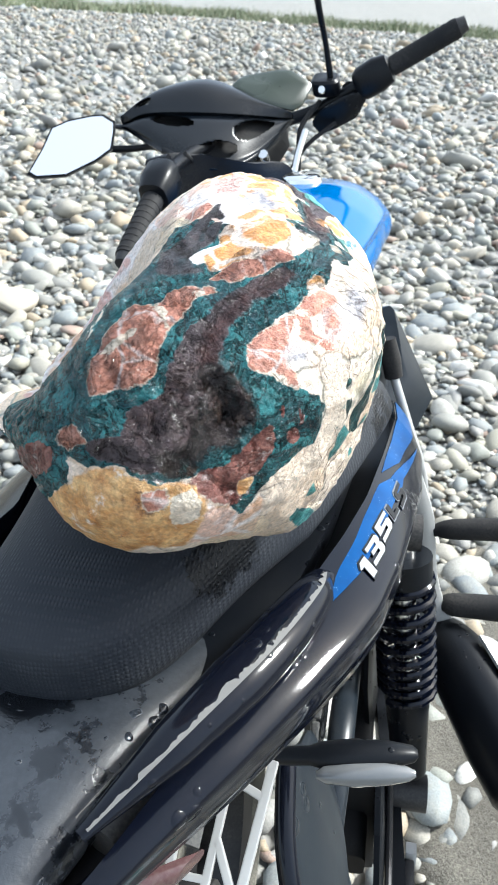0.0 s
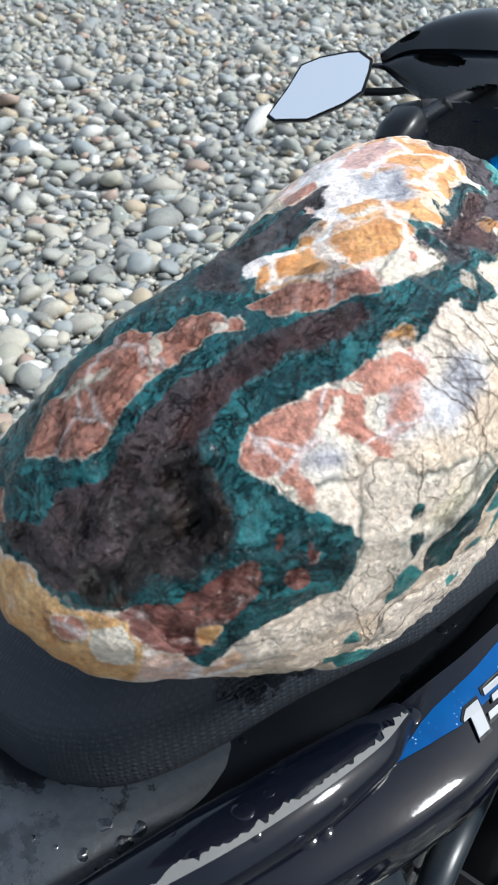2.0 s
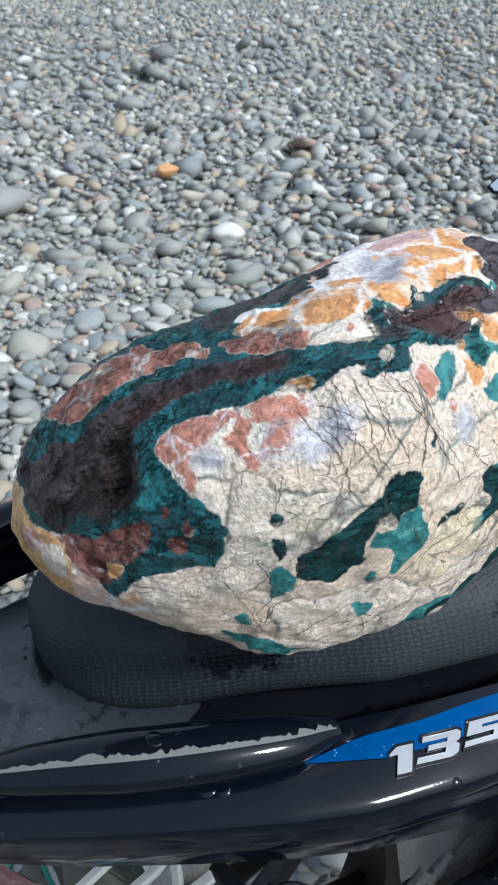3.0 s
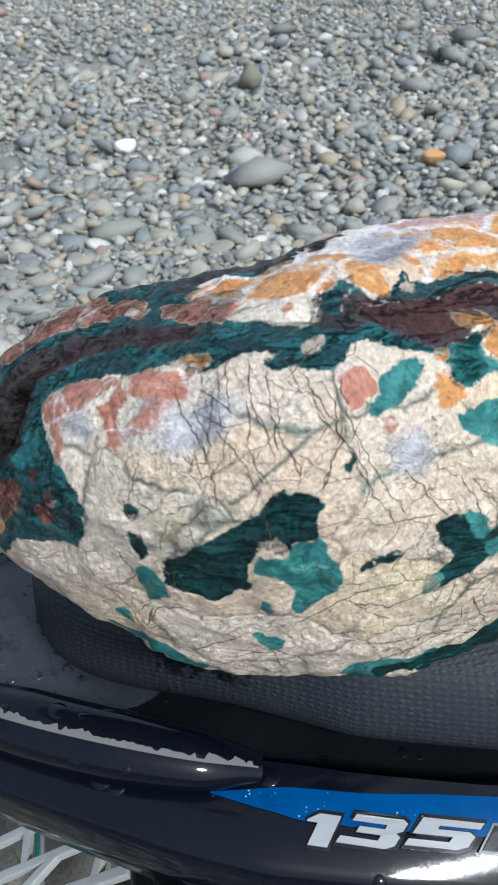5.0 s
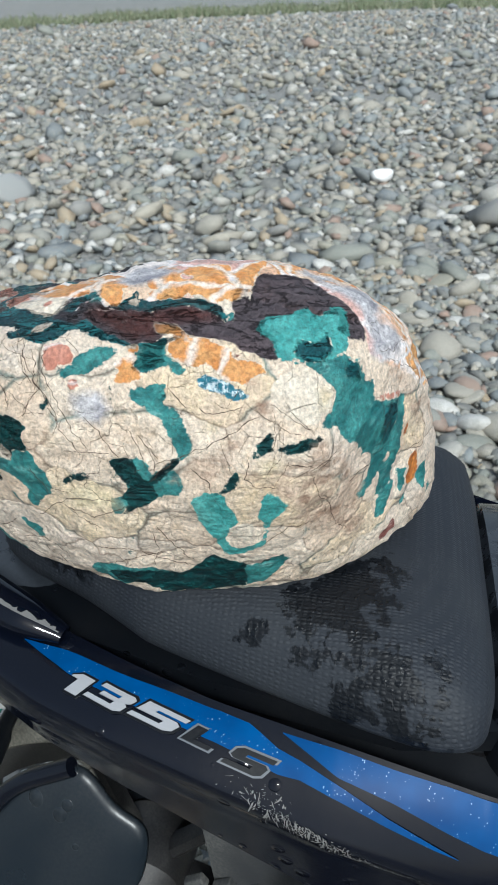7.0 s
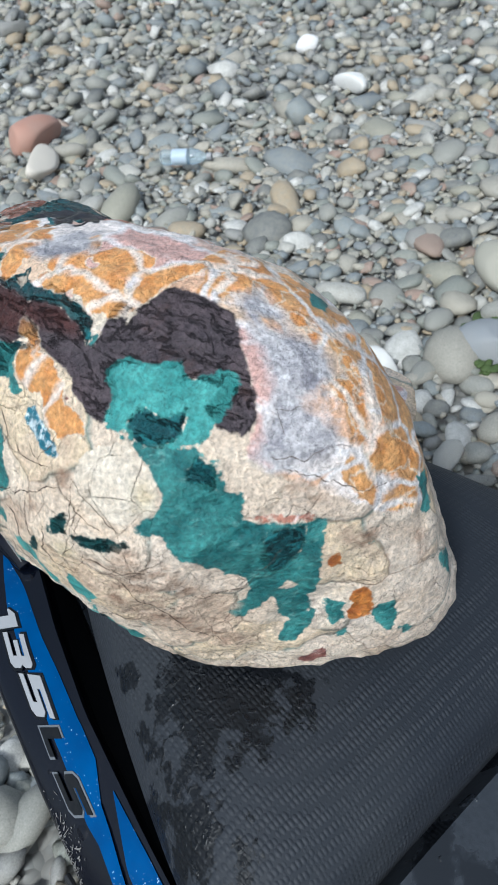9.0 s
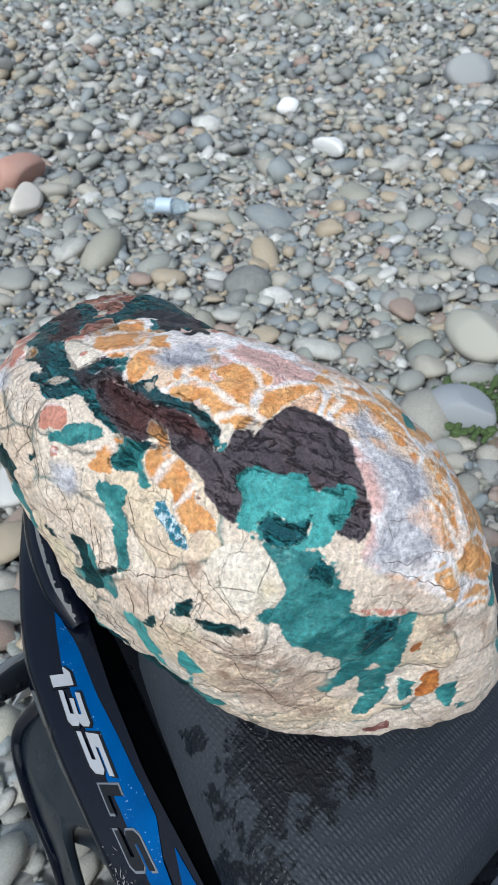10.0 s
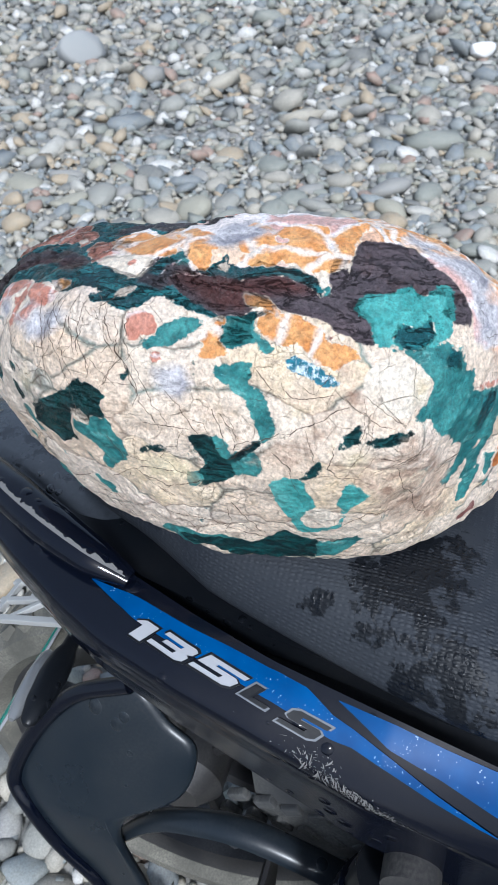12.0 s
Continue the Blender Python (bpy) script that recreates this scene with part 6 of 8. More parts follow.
def lettering(text, y0, y1, s_low, s_high, lift, material, slant=0.45):
    """A slanted raised block character laid on the right side panel from y0 to y1."""
    wide, outline = BLOCK[text]
    full = wide + slant
    bm = bmesh.new()

    def lay(up):
        ring = []
        for (x, y), (nx, ny) in zip(outline, outline[1:] + outline[:1]):
            for k in range(3):
                px, py = x + (nx - x) * k / 3, y + (ny - y) * k / 3
                u = (px * wide + slant * py) / full
                ring.append(bm.verts.new(panel_point(y0 + (y1 - y0) * u, s_low + (s_high - s_low) * py, up)))
        return ring

    top, low = lay(lift), lay(lift - 0.0007)
    bm.faces.new(top)
    for k in range(len(top)):
        bm.faces.new((top[k], low[k], low[k - 1], top[k - 1]))
    return finish(bm, "lettering", material, smooth=False)


for sign, y0, y1, s0, s1 in (("1", 0.0165, 0.0405, 0.65, 0.395), ("3", 0.035, 0.073, 0.60, 0.355), ("5", 0.067, 0.109, 0.55, 0.318)):
    part("number", lettering(sign, y0 - 0.0020, y1 + 0.0022, s0 + 0.03, s1 - 0.03, 0.0011, BLACK), BLACK, right)
    part("number", lettering(sign, y0, y1, s0, s1, 0.0017, WHITE), WHITE, right, "white slanted numeral with a black edge")
for sign, y0, y1, s0, s1 in (("L", 0.102, 0.135, 0.555, 0.305), ("S", 0.129, 0.169, 0.60, 0.33)):
    part("letter", lettering(sign, y0, y1, s0, s1, 0.0011, SMOKE), SMOKE, right)
    part("letter", lettering(sign, y0 + 0.0024, y1 - 0.0024, s0 - 0.022, s1 + 0.022, 0.0017, BLACK), BLACK, right, "dark letter with a thin grey edge")

# added black strips, as shade in the gaps between seat and side panels
GAP_SHADE = worn("gap_shade", (0.005, 0.006, 0.008), 0.45, dusty=0.03, spec=0.25)


def gap_strip(side):
    secs = []
    for y in np.linspace(-0.08, 0.383, 40):
        xi, zi = lerp_table(y, PY, PIX, PIZ)
        w = float(np.interp(y, (-0.10, 0.0, 0.1, 0.24, 0.5), (0.05, 0.103, 0.125, 0.142, 0.09))) - 0.012
        a, b = Vector((xi - 0.003, y, zi - 0.022)), Vector((min(w, xi - 0.012), y, 0.768))
        m = (a + b) / 2 + Vector((0.0, 0.0, -0.006))
        d = Vector((0.0, 0.0, -0.004))
        secs.append([(p.x * side, p.y, p.z) for p in (a, m, b, b + d, m + d, a + d)])
    return loft(secs)


for s in (1, -1):
    part("seat_skirt", gap_strip(s), GAP_SHADE, bike, "black strip filling the shadowed gap under the seat edge")

# rear grab handles beside the seat
GRAB = [(0.127, 0.006, 0.813), (0.122, -0.03, 0.824), (0.103, -0.085, 0.832), (0.074, -0.14, 0.832), (0.034, -0.20, 0.82)]


def grab(side):
    return tube([(x if side > 0 else 2 * middle(y) - x, y, z) for x, y, z in GRAB], [0.008, 0.015, 0.018, 0.018, 0.014, 0.004], 16, 10, 0.75)


rail = part("grab_handle", grab(1), GLOSS, bike, "black grab handle with paint chipped to bare plastic")
part("grab_handle", grab(-1), GLOSS, bike)


def chipped_edge(w0, angle, seed, gaps):
    """A ragged ribbon of bare plastic along the handle."""
    bm, path, rows = bmesh.new(), spline(GRAB, 40), []
    rs = [0.008, 0.015, 0.018, 0.018, 0.014, 0.009]
    for i, p in enumerate(path[3:-2]):
        i += 3
        d = (path[i + 1] - path[i - 1]).normalized()
        a = d.cross(Vector((0, 0, 1))).normalized()
        up = a.cross(d)
        r = float(np.interp(i / (len(path) - 1), np.linspace(0, 1, 6), rs)) + 0.0006
        wide = w0 * (0.10 + 1.7 * abs(noise.noise(Vector((i * 0.09, seed, 0)))) + 0.7 * abs(noise.noise(Vector((i * 0.37, seed, 3)))) + 0.25 * abs(noise.noise(Vector((i * 0.9, seed, 5)))))
        if noise.noise(Vector((i * 0.13, seed, 9))) < gaps:
            wide = 0.0
        rows.append([bm.verts.new(p + r * (math.cos(w) * a + 0.75 * math.sin(w) * up)) for w in (angle - 0.05 - wide * 1.7, angle, angle + 0.05)])
    for p, q in zip(rows, rows[1:]):
        for k in range(2):
            bm.faces.new((p[k], p[k + 1], q[k + 1], q[k]))
    bmesh.ops.remove_doubles(bm, verts=bm.verts, dist=1e-6)
    return bm


part("chipped_edge", chipped_edge(0.13, radians(118), 1.0, -0.35), CHIP, rail, "pale scuffed bare plastic")
part("chipped_edge", chipped_edge(0.09, radians(-8), 5.0, -0.1), CHIP, rail, "pale scuffed bare plastic")

# tail
tail = [(-0.265, 0.030, 0.772, 0.788), (-0.245, 0.042, 0.768, 0.795), (-0.20, 0.058, 0.765, 0.803), (-0.14, 0.082, 0.765, 0.806), (-0.09, 0.10, 0.765, 0.80), (-0.04, 0.112, 0.765, 0.792)]
part("tail_cowl", loft(seat_sections(smooth_rows(tail, 4), 32)), SMOOTH_SEAT, bike, "black tail cowl, wet and dusty")
part("tail_light", loft([ellipse_ring((middle(y), y, z), (w, 0, 0), (0, 0, h), 20, 3) for y, w, z, h in ((-0.200, 0.036, 0.752, 0.010), (-0.220, 0.038, 0.752, 0.014), (-0.246, 0.030, 0.752, 0.011), (-0.252, 0.02, 0.752, 0.005))]), REDLENS, bike, "red tail light lens")

part("tail_lamp_lens", loft([ellipse_ring((x, y, z), (0.006, 0.010, 0), (0, 0, h), 12, 3) for x, y, z, h in ((0.000, -0.228, 0.745, 0.010), (0.020, -0.212, 0.745, 0.018), (0.044, -0.194, 0.746, 0.016), (0.062, -0.181, 0.749, 0.011), (0.075, -0.172, 0.752, 0.005))]), PINKLENS, bike, "dusty dull red tail lamp lens")

# fine scratches rubbed through the paint beside the ridge
rs = np.random.default_rng(4)
bm = bmesh.new()
for k in range(520):
    cluster = rs.choice(3, p=(0.62, 0.28, 0.10))
    y = rs.normal((0.185, 0.225, 0.16)[cluster], (0.020, 0.016, 0.010)[cluster])
    s0 = rs.normal((0.84 + 1.2 * (y - 0.17), 0.95, 0.72)[cluster], (0.030, 0.025, 0.04)[cluster])
    length, bend = rs.choice((0.0006, 0.0012, 0.003, 0.006), p=(0.5, 0.25, 0.15, 0.10)) * rs.uniform(0.7, 1.4), rs.normal(0, 0.25)
    dy, ds = rs.normal(0.0, 0.5), rs.normal(0.6, 0.35)
    wide, last = rs.uniform(0.00018, 0.0006), None
    for i in range(5):
        f = i / 4
        yy, ss = y + length * (dy * f + bend * f * f), min(s0 + length * 18 * ds * f, 0.999)
        w = wide * math.sin(math.pi * (0.1 + 0.8 * f))
        pair = [bm.verts.new(panel_point(yy - w, ss, 0.0005)), bm.verts.new(panel_point(yy + w, ss, 0.0005))]
        if last:
            bm.faces.new((last[0], last[1], pair[1], pair[0]))
        last = pair
marks = part("scuff", bm, CHIP, right, "pale fine scratches in the paint")
tagged(marks, "pale fine scratches in the paint", kind="stuff")

COWLING = worn("cowl_plastic", (0.004, 0.006, 0.009), 0.22, dusty=0.03, spec=0.32)
VISOR = worn("smoked_visor", (0.035, 0.045, 0.038), 0.3, dusty=0.1)

DARKTRAY = worn("tray_plastic", (0.005, 0.005, 0.006), 0.6, dusty=0.03, spec=0.15)

# fuel tank
tank = [(0.455, 0.045, 0.785, 0.835), (0.47, 0.075, 0.76, 0.857), (0.53, 0.108, 0.735, 0.884), (0.60, 0.126, 0.725, 0.903), (0.69, 0.139, 0.725, 0.914), (0.78, 0.145, 0.73, 0.914), (0.86, 0.139, 0.74, 0.904), (0.93, 0.110, 0.76, 0.886), (0.955, 0.075, 0.79, 0.858), (0.965, 0.04, 0.81, 0.838)]


TANK_HALF = [(0.0, 1.0), (0.36, 0.988), (0.56, 0.955), (0.70, 0.90), (0.86, 0.81), (0.985, 0.68), (1.02, 0.55), (0.97, 0.42), (0.85, 0.25), (0.60, 0.05), (0.0, 0.0)]


def tank_sections(rows):
    """Rings with a flat crown, a sharp shoulder and hollows for the knees."""
    half = [(p.x, p.z) for p in spline([(x, 0, z) for x, z in TANK_HALF], 9)]
    out = []
    for y, w, z0, z1 in rows:
        hollow = min(max((y - 0.56) / 0.03, 0.0), 1.0) * min(max((0.84 - y) / 0.06, 0.0), 1.0)
        right = []
        for x, z in half:
            dent = hollow * min(max((0.80 - 0.25 * (y - 0.56) - z) / 0.07, 0.0), 1.0) * min(max((z - 0.22) / 0.1, 0.0), 1.0)
            right.append(((x - 0.075 * dent) * w, y, z0 + (z1 - z0) * z))
        out.append(right + [(-x, q, z) for x, q, z in right[-2:0:-1]])
    return out


tank_ob = part("fuel_tank", loft(tank_sections(smooth_rows(tank, 9))), BLUE, bike, "glossy metallic blue fuel tank")
part("filler_cap", lathe([(0.0, 0.012), (0.026, 0.012), (0.031, 0.009), (0.034, 0.0), (0.036, -0.012)], (0, 0.80, 0.910), (0, 0.0, 1), 28), CHROME, tank_ob, "chrome filler cap")


def flat_plate(outline, normal, thick, bulge=0.0, bm=None, cuts=3):
    """A plate from a closed outline, thickened along the normal and bulged in the middle."""
    pts = [Vector(p) for p in outline]
    n = Vector(normal).normalized()
    c = sum(pts, Vector()) / len(pts)
    levels = [1.0, 0.94, 0.75, 0.5, 0.25]
    bm = bm or bmesh.new()
    rings = []
    for k in levels:
        rings.append([bm.verts.new(c + (p - c) * k + n * (thick * (0.55 if k == 1.0 else 1.0) + bulge * (1 - k * k))) for p in pts])
    mid = bm.verts.new(c + n * (thick + bulge))
    back = [bm.verts.new(p - n * thick * 0.5) for p in pts]
    m = len(pts)
    for a, b in zip([back] + rings, rings):
        for i in range(m):
            bm.faces.new((a[i], a[(i + 1) % m], b[(i + 1) % m], b[i]))
    for i in range(m):
        bm.faces.new((rings[-1][i], rings[-1][(i + 1) % m], mid))
    bm.faces.new(back[::-1])
    return bm


for side in (1, -1):
    part("knee_cover", flat_plate([(side * x, y, z) for x, y, z in ((0.118, 0.55, 0.79), (0.150, 0.56, 0.80), (0.186, 0.55, 0.73), (0.215, 0.54, 0.672), (0.190, 0.50, 0.630), (0.160, 0.45, 0.62), (0.125, 0.44, 0.69))], (side * 0.75, -0.55, 0.35), 0.012, 0.012), GREY, bike, "dark grey plastic shroud below the tank")
    part("side_cover", flat_plate([(side * x, y, z) for x, y, z in ((0.120, 0.30, 0.77), (0.130, 0.46, 0.80), (0.138, 0.52, 0.76), (0.142, 0.48, 0.66), (0.150, 0.34, 0.62), (0.150, 0.25, 0.66))], (side, 0, 0.1), 0.014, 0.01), GREY, bike)
kick = part("kick_lever", tube([(0.166, 0.425, 0.765), (0.19, 0.41, 0.70), (0.211, 0.40, 0.64), (0.214, 0.39, 0.59), (0.20, 0.38, 0.53)], [0.0055, 0.006, 0.006, 0.007, 0.009], 10), STEEL, bike, "bent steel lever with a rubber sleeve")
part("sleeve", tube([(0.157, 0.43, 0.81), (0.162, 0.427, 0.785), (0.167, 0.424, 0.762)], [0.009, 0.012, 0.011], 12), RUBBER, kick, "black rubber sleeve")

# front end, turned to the left about the raked steering axis
HEAD = Vector((-0.02, 0.84, 0.976))
EX = Vector((0.221, 0.23, 0.14)).normalized()
EZ = Vector((0.0, -0.44, 0.90))
EZ = (EZ - EZ.dot(EX) * EX).normalized()
EY = EZ.cross(EX)


def fr(x, y, z):
    """A place in the steered front end: right, ahead and up from the middle of the bar."""
    return HEAD + EX * x + EY * y + EZ * z


BAR = [(-0.214, 0.55, 0.860), (-0.203, 0.66, 0.915), (-0.199, 0.70, 0.935), (-0.190, 0.86, 0.948), (-0.130, 1.00, 0.955), (-0.02, 1.05, 0.980), (0.064, 1.05, 1.020), (0.19, 1.05, 1.085), (0.235, 1.045, 1.108)]
bar = part("handlebar", tube(BAR, 0.011, 12), BLACK, bike, "black handlebar turned to the left")


def grip_side(outer, inner, name):
    """Grip, ribs, switch housing and lever along one end of the bar."""
    o, i = Vector(outer), Vector(inner)
    d = (i - o).normalized()
    n = (i - o).length
    a = d.cross(Vector((0, 0, 1))).normalized()
    if a.y < 0:
        a = -a
    u = a.cross(d)
    part("grip", tube([o + d * 0.004, o + d * 0.125], 0.0165, 18), RUBBER, bar, "ribbed black rubber grip")
    bm = bmesh.new()
    for k in range(9):
        tube([o + d * (0.010 + 0.012 * k), o + d * (0.0165 + 0.012 * k)], 0.0171, 18, bm=bm)
    tagged(part("grip_ribs", bm, RUBBER, bar), kind="stuff")
    part("bar_end", tube([o + d * 0.004, o - d * 0.010], [0.015, 0.012], 14), DARK, bar)
    part("switch_housing", loft([ellipse_ring(o + d * x, a * r, u * r * 1.1, 18, 3) for x, r in ((0.124, 0.014), (0.128, 0.022), (0.15, 0.027), (0.18, 0.026), (0.19, 0.021), (0.194, 0.013))]), BLACK, bar, "black switch housing")
    part("lever_perch", tube([o + d * 0.205, o + d * 0.20 + a * 0.035], [0.016, 0.011], 12), BLACK, bar)
    if name == "right":
        part("hand_lever", tube([o + d * 0.20 + a * 0.035, o + d * 0.14 + a * 0.060, o + d * 0.07 + a * 0.050, o + d * 0.015 + a * 0.046], [0.008, 0.007, 0.006, 0.008], 10, flat=0.7), DARK, bar, "dark hand lever")


grip_side(BAR[0], BAR[2], "left")
grip_side(BAR[8], BAR[6], "right")
part("brake_reservoir", loft([ellipse_ring(Vector((0.012, 1.05, 1.012)) + Vector((-0.1, -0.4, 0.9)) * z, (r, 0.2 * r, 0), (0, 0.8 * r, 0.3 * r), 18, 4) for z, r in ((0.0, 0.02), (0.004, 0.024), (0.026, 0.024), (0.030, 0.020))]), BLACK, bar, "black brake fluid reservoir")
part("reservoir_window", lathe([(0, 0.004), (0.006, 0.004), (0.007, 0.0)], (0.005, 1.020, 1.020), (0.1, -0.9, 0.3), 12), CHROME, bar)
part("switch_cover", loft([ellipse_ring(c, (w, 0, 0.3 * w), (0, -0.4 * w, 0.8 * w), 18, 2.6) for c, w in (((0.0, 1.03, 0.968), 0.012), ((0.02, 1.03, 0.972), 0.028), ((0.045, 1.035, 0.985), 0.030), ((0.065, 1.04, 1.0), 0.018))]), BLACK, bar, "black throttle housing")
part("throttle_cable", tube([(0.03, 1.03, 0.965), (-0.02, 1.0, 0.93), (-0.05, 0.96, 0.88), (-0.06, 0.92, 0.82)], 0.004, 8), RUBBER, bar)
part("brake_hose", tube([(0.0, 1.04, 1.0), (-0.03, 1.0, 0.96), (-0.03, 0.97, 0.90), (-0.04, 0.96, 0.82)], 0.0045, 8), RUBBER, bar, "black brake hose")
part("clutch_cable", tube([(-0.19, 0.80, 0.955), (-0.17, 0.88, 0.90), (-0.12, 0.90, 0.85), (-0.08, 0.90, 0.78)], 0.004, 8), RUBBER, bar)

# headlamp cowl and dash visor
COWL_TOP = [(-0.322, 0.880, 0.990), (-0.294, 0.920, 1.018), (-0.261, 0.955, 1.039), (-0.203, 0.990, 1.046), (-0.153, 1.010, 1.031), (-0.103, 1.010, 1.005), (-0.046, 1.010, 0.976)]
COWL_RIDGE = [(-0.322, 0.880, 0.988), (-0.287, 0.880, 1.002), (-0.250, 0.890, 1.003), (-0.192, 0.915, 0.998), (-0.143, 0.940, 0.992), (-0.099, 0.970, 0.985), (-0.046, 1.008, 0.975)]
COWL_LOW = [(-0.322, 0.880, 0.986), (-0.272, 0.855, 0.962), (-0.229, 0.840, 0.944), (-0.177, 0.840, 0.924), (-0.125, 0.870, 0.918), (-0.087, 0.930, 0.932), (-0.046, 1.005, 0.973)]
U, V = 121, 61
edges = [spline(c, 20) for c in (COWL_TOP, COWL_RIDGE, COWL_LOW)]


def cowl_point(i, v, depth=0.0):
    """i along the cowl from tip to tip, v from its top edge (0) over the ridge (0.45) to the lower rim (1)."""
    top, ridge, low = edges[0][i], edges[1][i], edges[2][i]
    if v < 0.45:
        f = v / 0.45
        p = top.lerp(ridge, f) + Vector((-0.1, -0.3, 0.9)) * 0.014 * math.sin(math.pi * f)
    else:
        f = (v - 0.45) / 0.55
        p = ridge.lerp(low, f) + Vector((-0.2, -0.9, 0.2)) * (0.010 * math.sin(math.pi * f) - 0.010 * math.exp(-(f / 0.08) ** 2) + 0.008 * math.exp(-((f - 0.95) / 0.06) ** 2))
    return p + Vector((0.15, 0.9, -0.35)) * depth


def in_vent(i, v):
    u = i / (U - 1)
    return (((u - 0.36) / 0.115) ** 2 + ((v - 0.53 - 0.1 * (u - 0.36)) / 0.065) ** 2 < 1 or ((u - 0.80) / 0.12) ** 2 + ((v - 0.62) / 0.13) ** 2 < 1
            or ((u - 0.60) / 0.10) ** 2 + ((v - 0.80) / 0.095) ** 2 < 1 or ((u - 0.19) / 0.07) ** 2 + ((v - 0.28) / 0.06) ** 2 < 1)


bm = bmesh.new()
grid = [[bm.verts.new(cowl_point(i, j / (V - 1))) for i in range(U)] for j in range(V)]
back = [[bm.verts.new(cowl_point(i, j / (V - 1), 0.010)) for i in range(U)] for j in range(V)]
open_cells = {(i, j) for j in range(V - 1) for i in range(U - 1) if in_vent(i + 0.5, (j + 0.5) / (V - 1))}
for j in range(V - 1):
    for i in range(U - 1):
        if (i, j) in open_cells:
            continue
        bm.faces.new((grid[j][i], grid[j][i + 1], grid[j + 1][i + 1], grid[j + 1][i]))
        bm.faces.new((back[j][i], back[j + 1][i], back[j + 1][i + 1], back[j][i + 1]))
        for a, b, c in (((j, i), (j, i + 1), (i, j - 1)), ((j + 1, i), (j + 1, i + 1), (i, j + 1)), ((j, i), (j + 1, i), (i - 1, j)), ((j, i + 1), (j + 1, i + 1), (i + 1, j))):
            if c in open_cells or c[1] in (-1, V - 1) or c[0] in (-1, U - 1):
                bm.faces.new((grid[a[0]][a[1]], grid[b[0]][b[1]], back[b[0]][b[1]], back[a[0]][a[1]]))
cowl = part("headlamp_cowl", bm, COWLING, bike, "black plastic headlamp cowl with vent openings", crease=50)
part("horn", tube([(-0.352, 0.868, 0.984), (-0.325, 0.876, 0.986), (-0.285, 0.895, 0.975)], [0.002, 0.007, 0.016], 10, flat=0.6), COWLING, cowl)
part("inner_shell", loft([[cowl_point(i, v, 0.014 + 0.02 * math.sin(math.pi * i / (U - 1))) for v in np.linspace(0.03, 0.98, 12)] + [cowl_point(i, v, 0.06 + 0.09 * math.sin(math.pi * i / (U - 1))) for v in np.linspace(0.98, 0.03, 12)] for i in range(8, U - 7, 6)]), RUBBER, cowl)
part("dash_visor", flat_plate([(-0.160, 1.02, 1.028), (-0.150, 1.04, 1.038), (-0.138, 1.06, 1.043), (-0.085, 1.085, 1.048), (-0.060, 1.09, 1.046), (-0.020, 1.09, 1.022), (-0.035, 1.06, 0.992), (-0.05, 1.04, 0.985), (-0.113, 1.02, 1.002)], (-0.1, -0.75, 0.6), 0.004, 0.004), VISOR, cowl, "smoked green-grey dash visor")
part("steering_head", loft([ellipse_ring(c, (w, w * 0.45, 0), (0, -0.02, h), 18, 3) for c, w, h in (((-0.215, 0.83, 0.935), 0.02, 0.02), ((-0.185, 0.835, 0.90), 0.05, 0.05), ((-0.13, 0.87, 0.88), 0.065, 0.05), ((-0.08, 0.91, 0.88), 0.05, 0.045), ((-0.055, 0.93, 0.89), 0.02, 0.02))]), DARK, bike, "dark steering head below the cowl")
part("bolt_cluster", lathe([(0, 0.012), (0.008, 0.012), (0.009, 0.009), (0.009, -0.01)], (-0.085, 0.93, 0.925), (0, -0.8, 0.6), 14), CHROME, cowl)
part("bolt_cluster", lathe([(0, 0.010), (0.007, 0.010), (0.008, 0.008), (0.008, -0.01)], (-0.098, 0.92, 0.900), (0, -0.8, 0.6), 14), CHROME, cowl)
part("steel_link", tube([(-0.019, 0.98, 0.959), (-0.028, 0.95, 0.925), (-0.034, 0.93, 0.890)], 0.0065, 10), CHROME, bike, "bright steel stay beside the steering head")

# mirrors
MU = Vector((0.86, 0.50, 0.06)).normalized()
MN = Vector((0.36, -0.80, 0.46))
MN = (MN - MN.dot(MU) * MU).normalized()
MV = MN.cross(MU)
if MV.z < 0:
    MV = -MV
MC = (Vector((-0.345, 0.848, 1.001)) + Vector((-0.452, 0.763, 0.950))) / 2 + Vector((0.012, 0.0, -0.013))
OUT = [(-0.072, -0.030), (-0.064, -0.040), (-0.020, -0.046), (0.030, -0.028), (0.056, -0.012), (0.067, 0.020), (0.070, 0.036), (0.056, 0.052), (0.040, 0.054), (0.004, 0.052), (-0.022, 0.044), (-0.044, 0.008)]


OUT = [(1.12 * x, 0.88 * y) for x, y in OUT]


def mirror(c, u, v, n, stalk):
    ob = part("mirror", loft([[c + u * x * k + v * y * k - n * d for x, y in OUT] for k, d in ((0.55, 0.030), (0.92, 0.018), (1.03, 0.004), (1.03, -0.003), (0.985, -0.004))]), BLACK, bike, "black angular rear-view mirror")
    bm = bmesh.new()
    bm.faces.new([bm.verts.new(c + u * x * 0.965 + v * y * 0.955 + n * 0.0055) for x, y in OUT])
    part("mirror_glass", bm, MIRROR, ob, "mirror glass reflecting bright sky", smooth=False)
    part("stalk", tube(stalk, [0.006, 0.006, 0.005, 0.006], 10), BLACK, ob)
    return ob


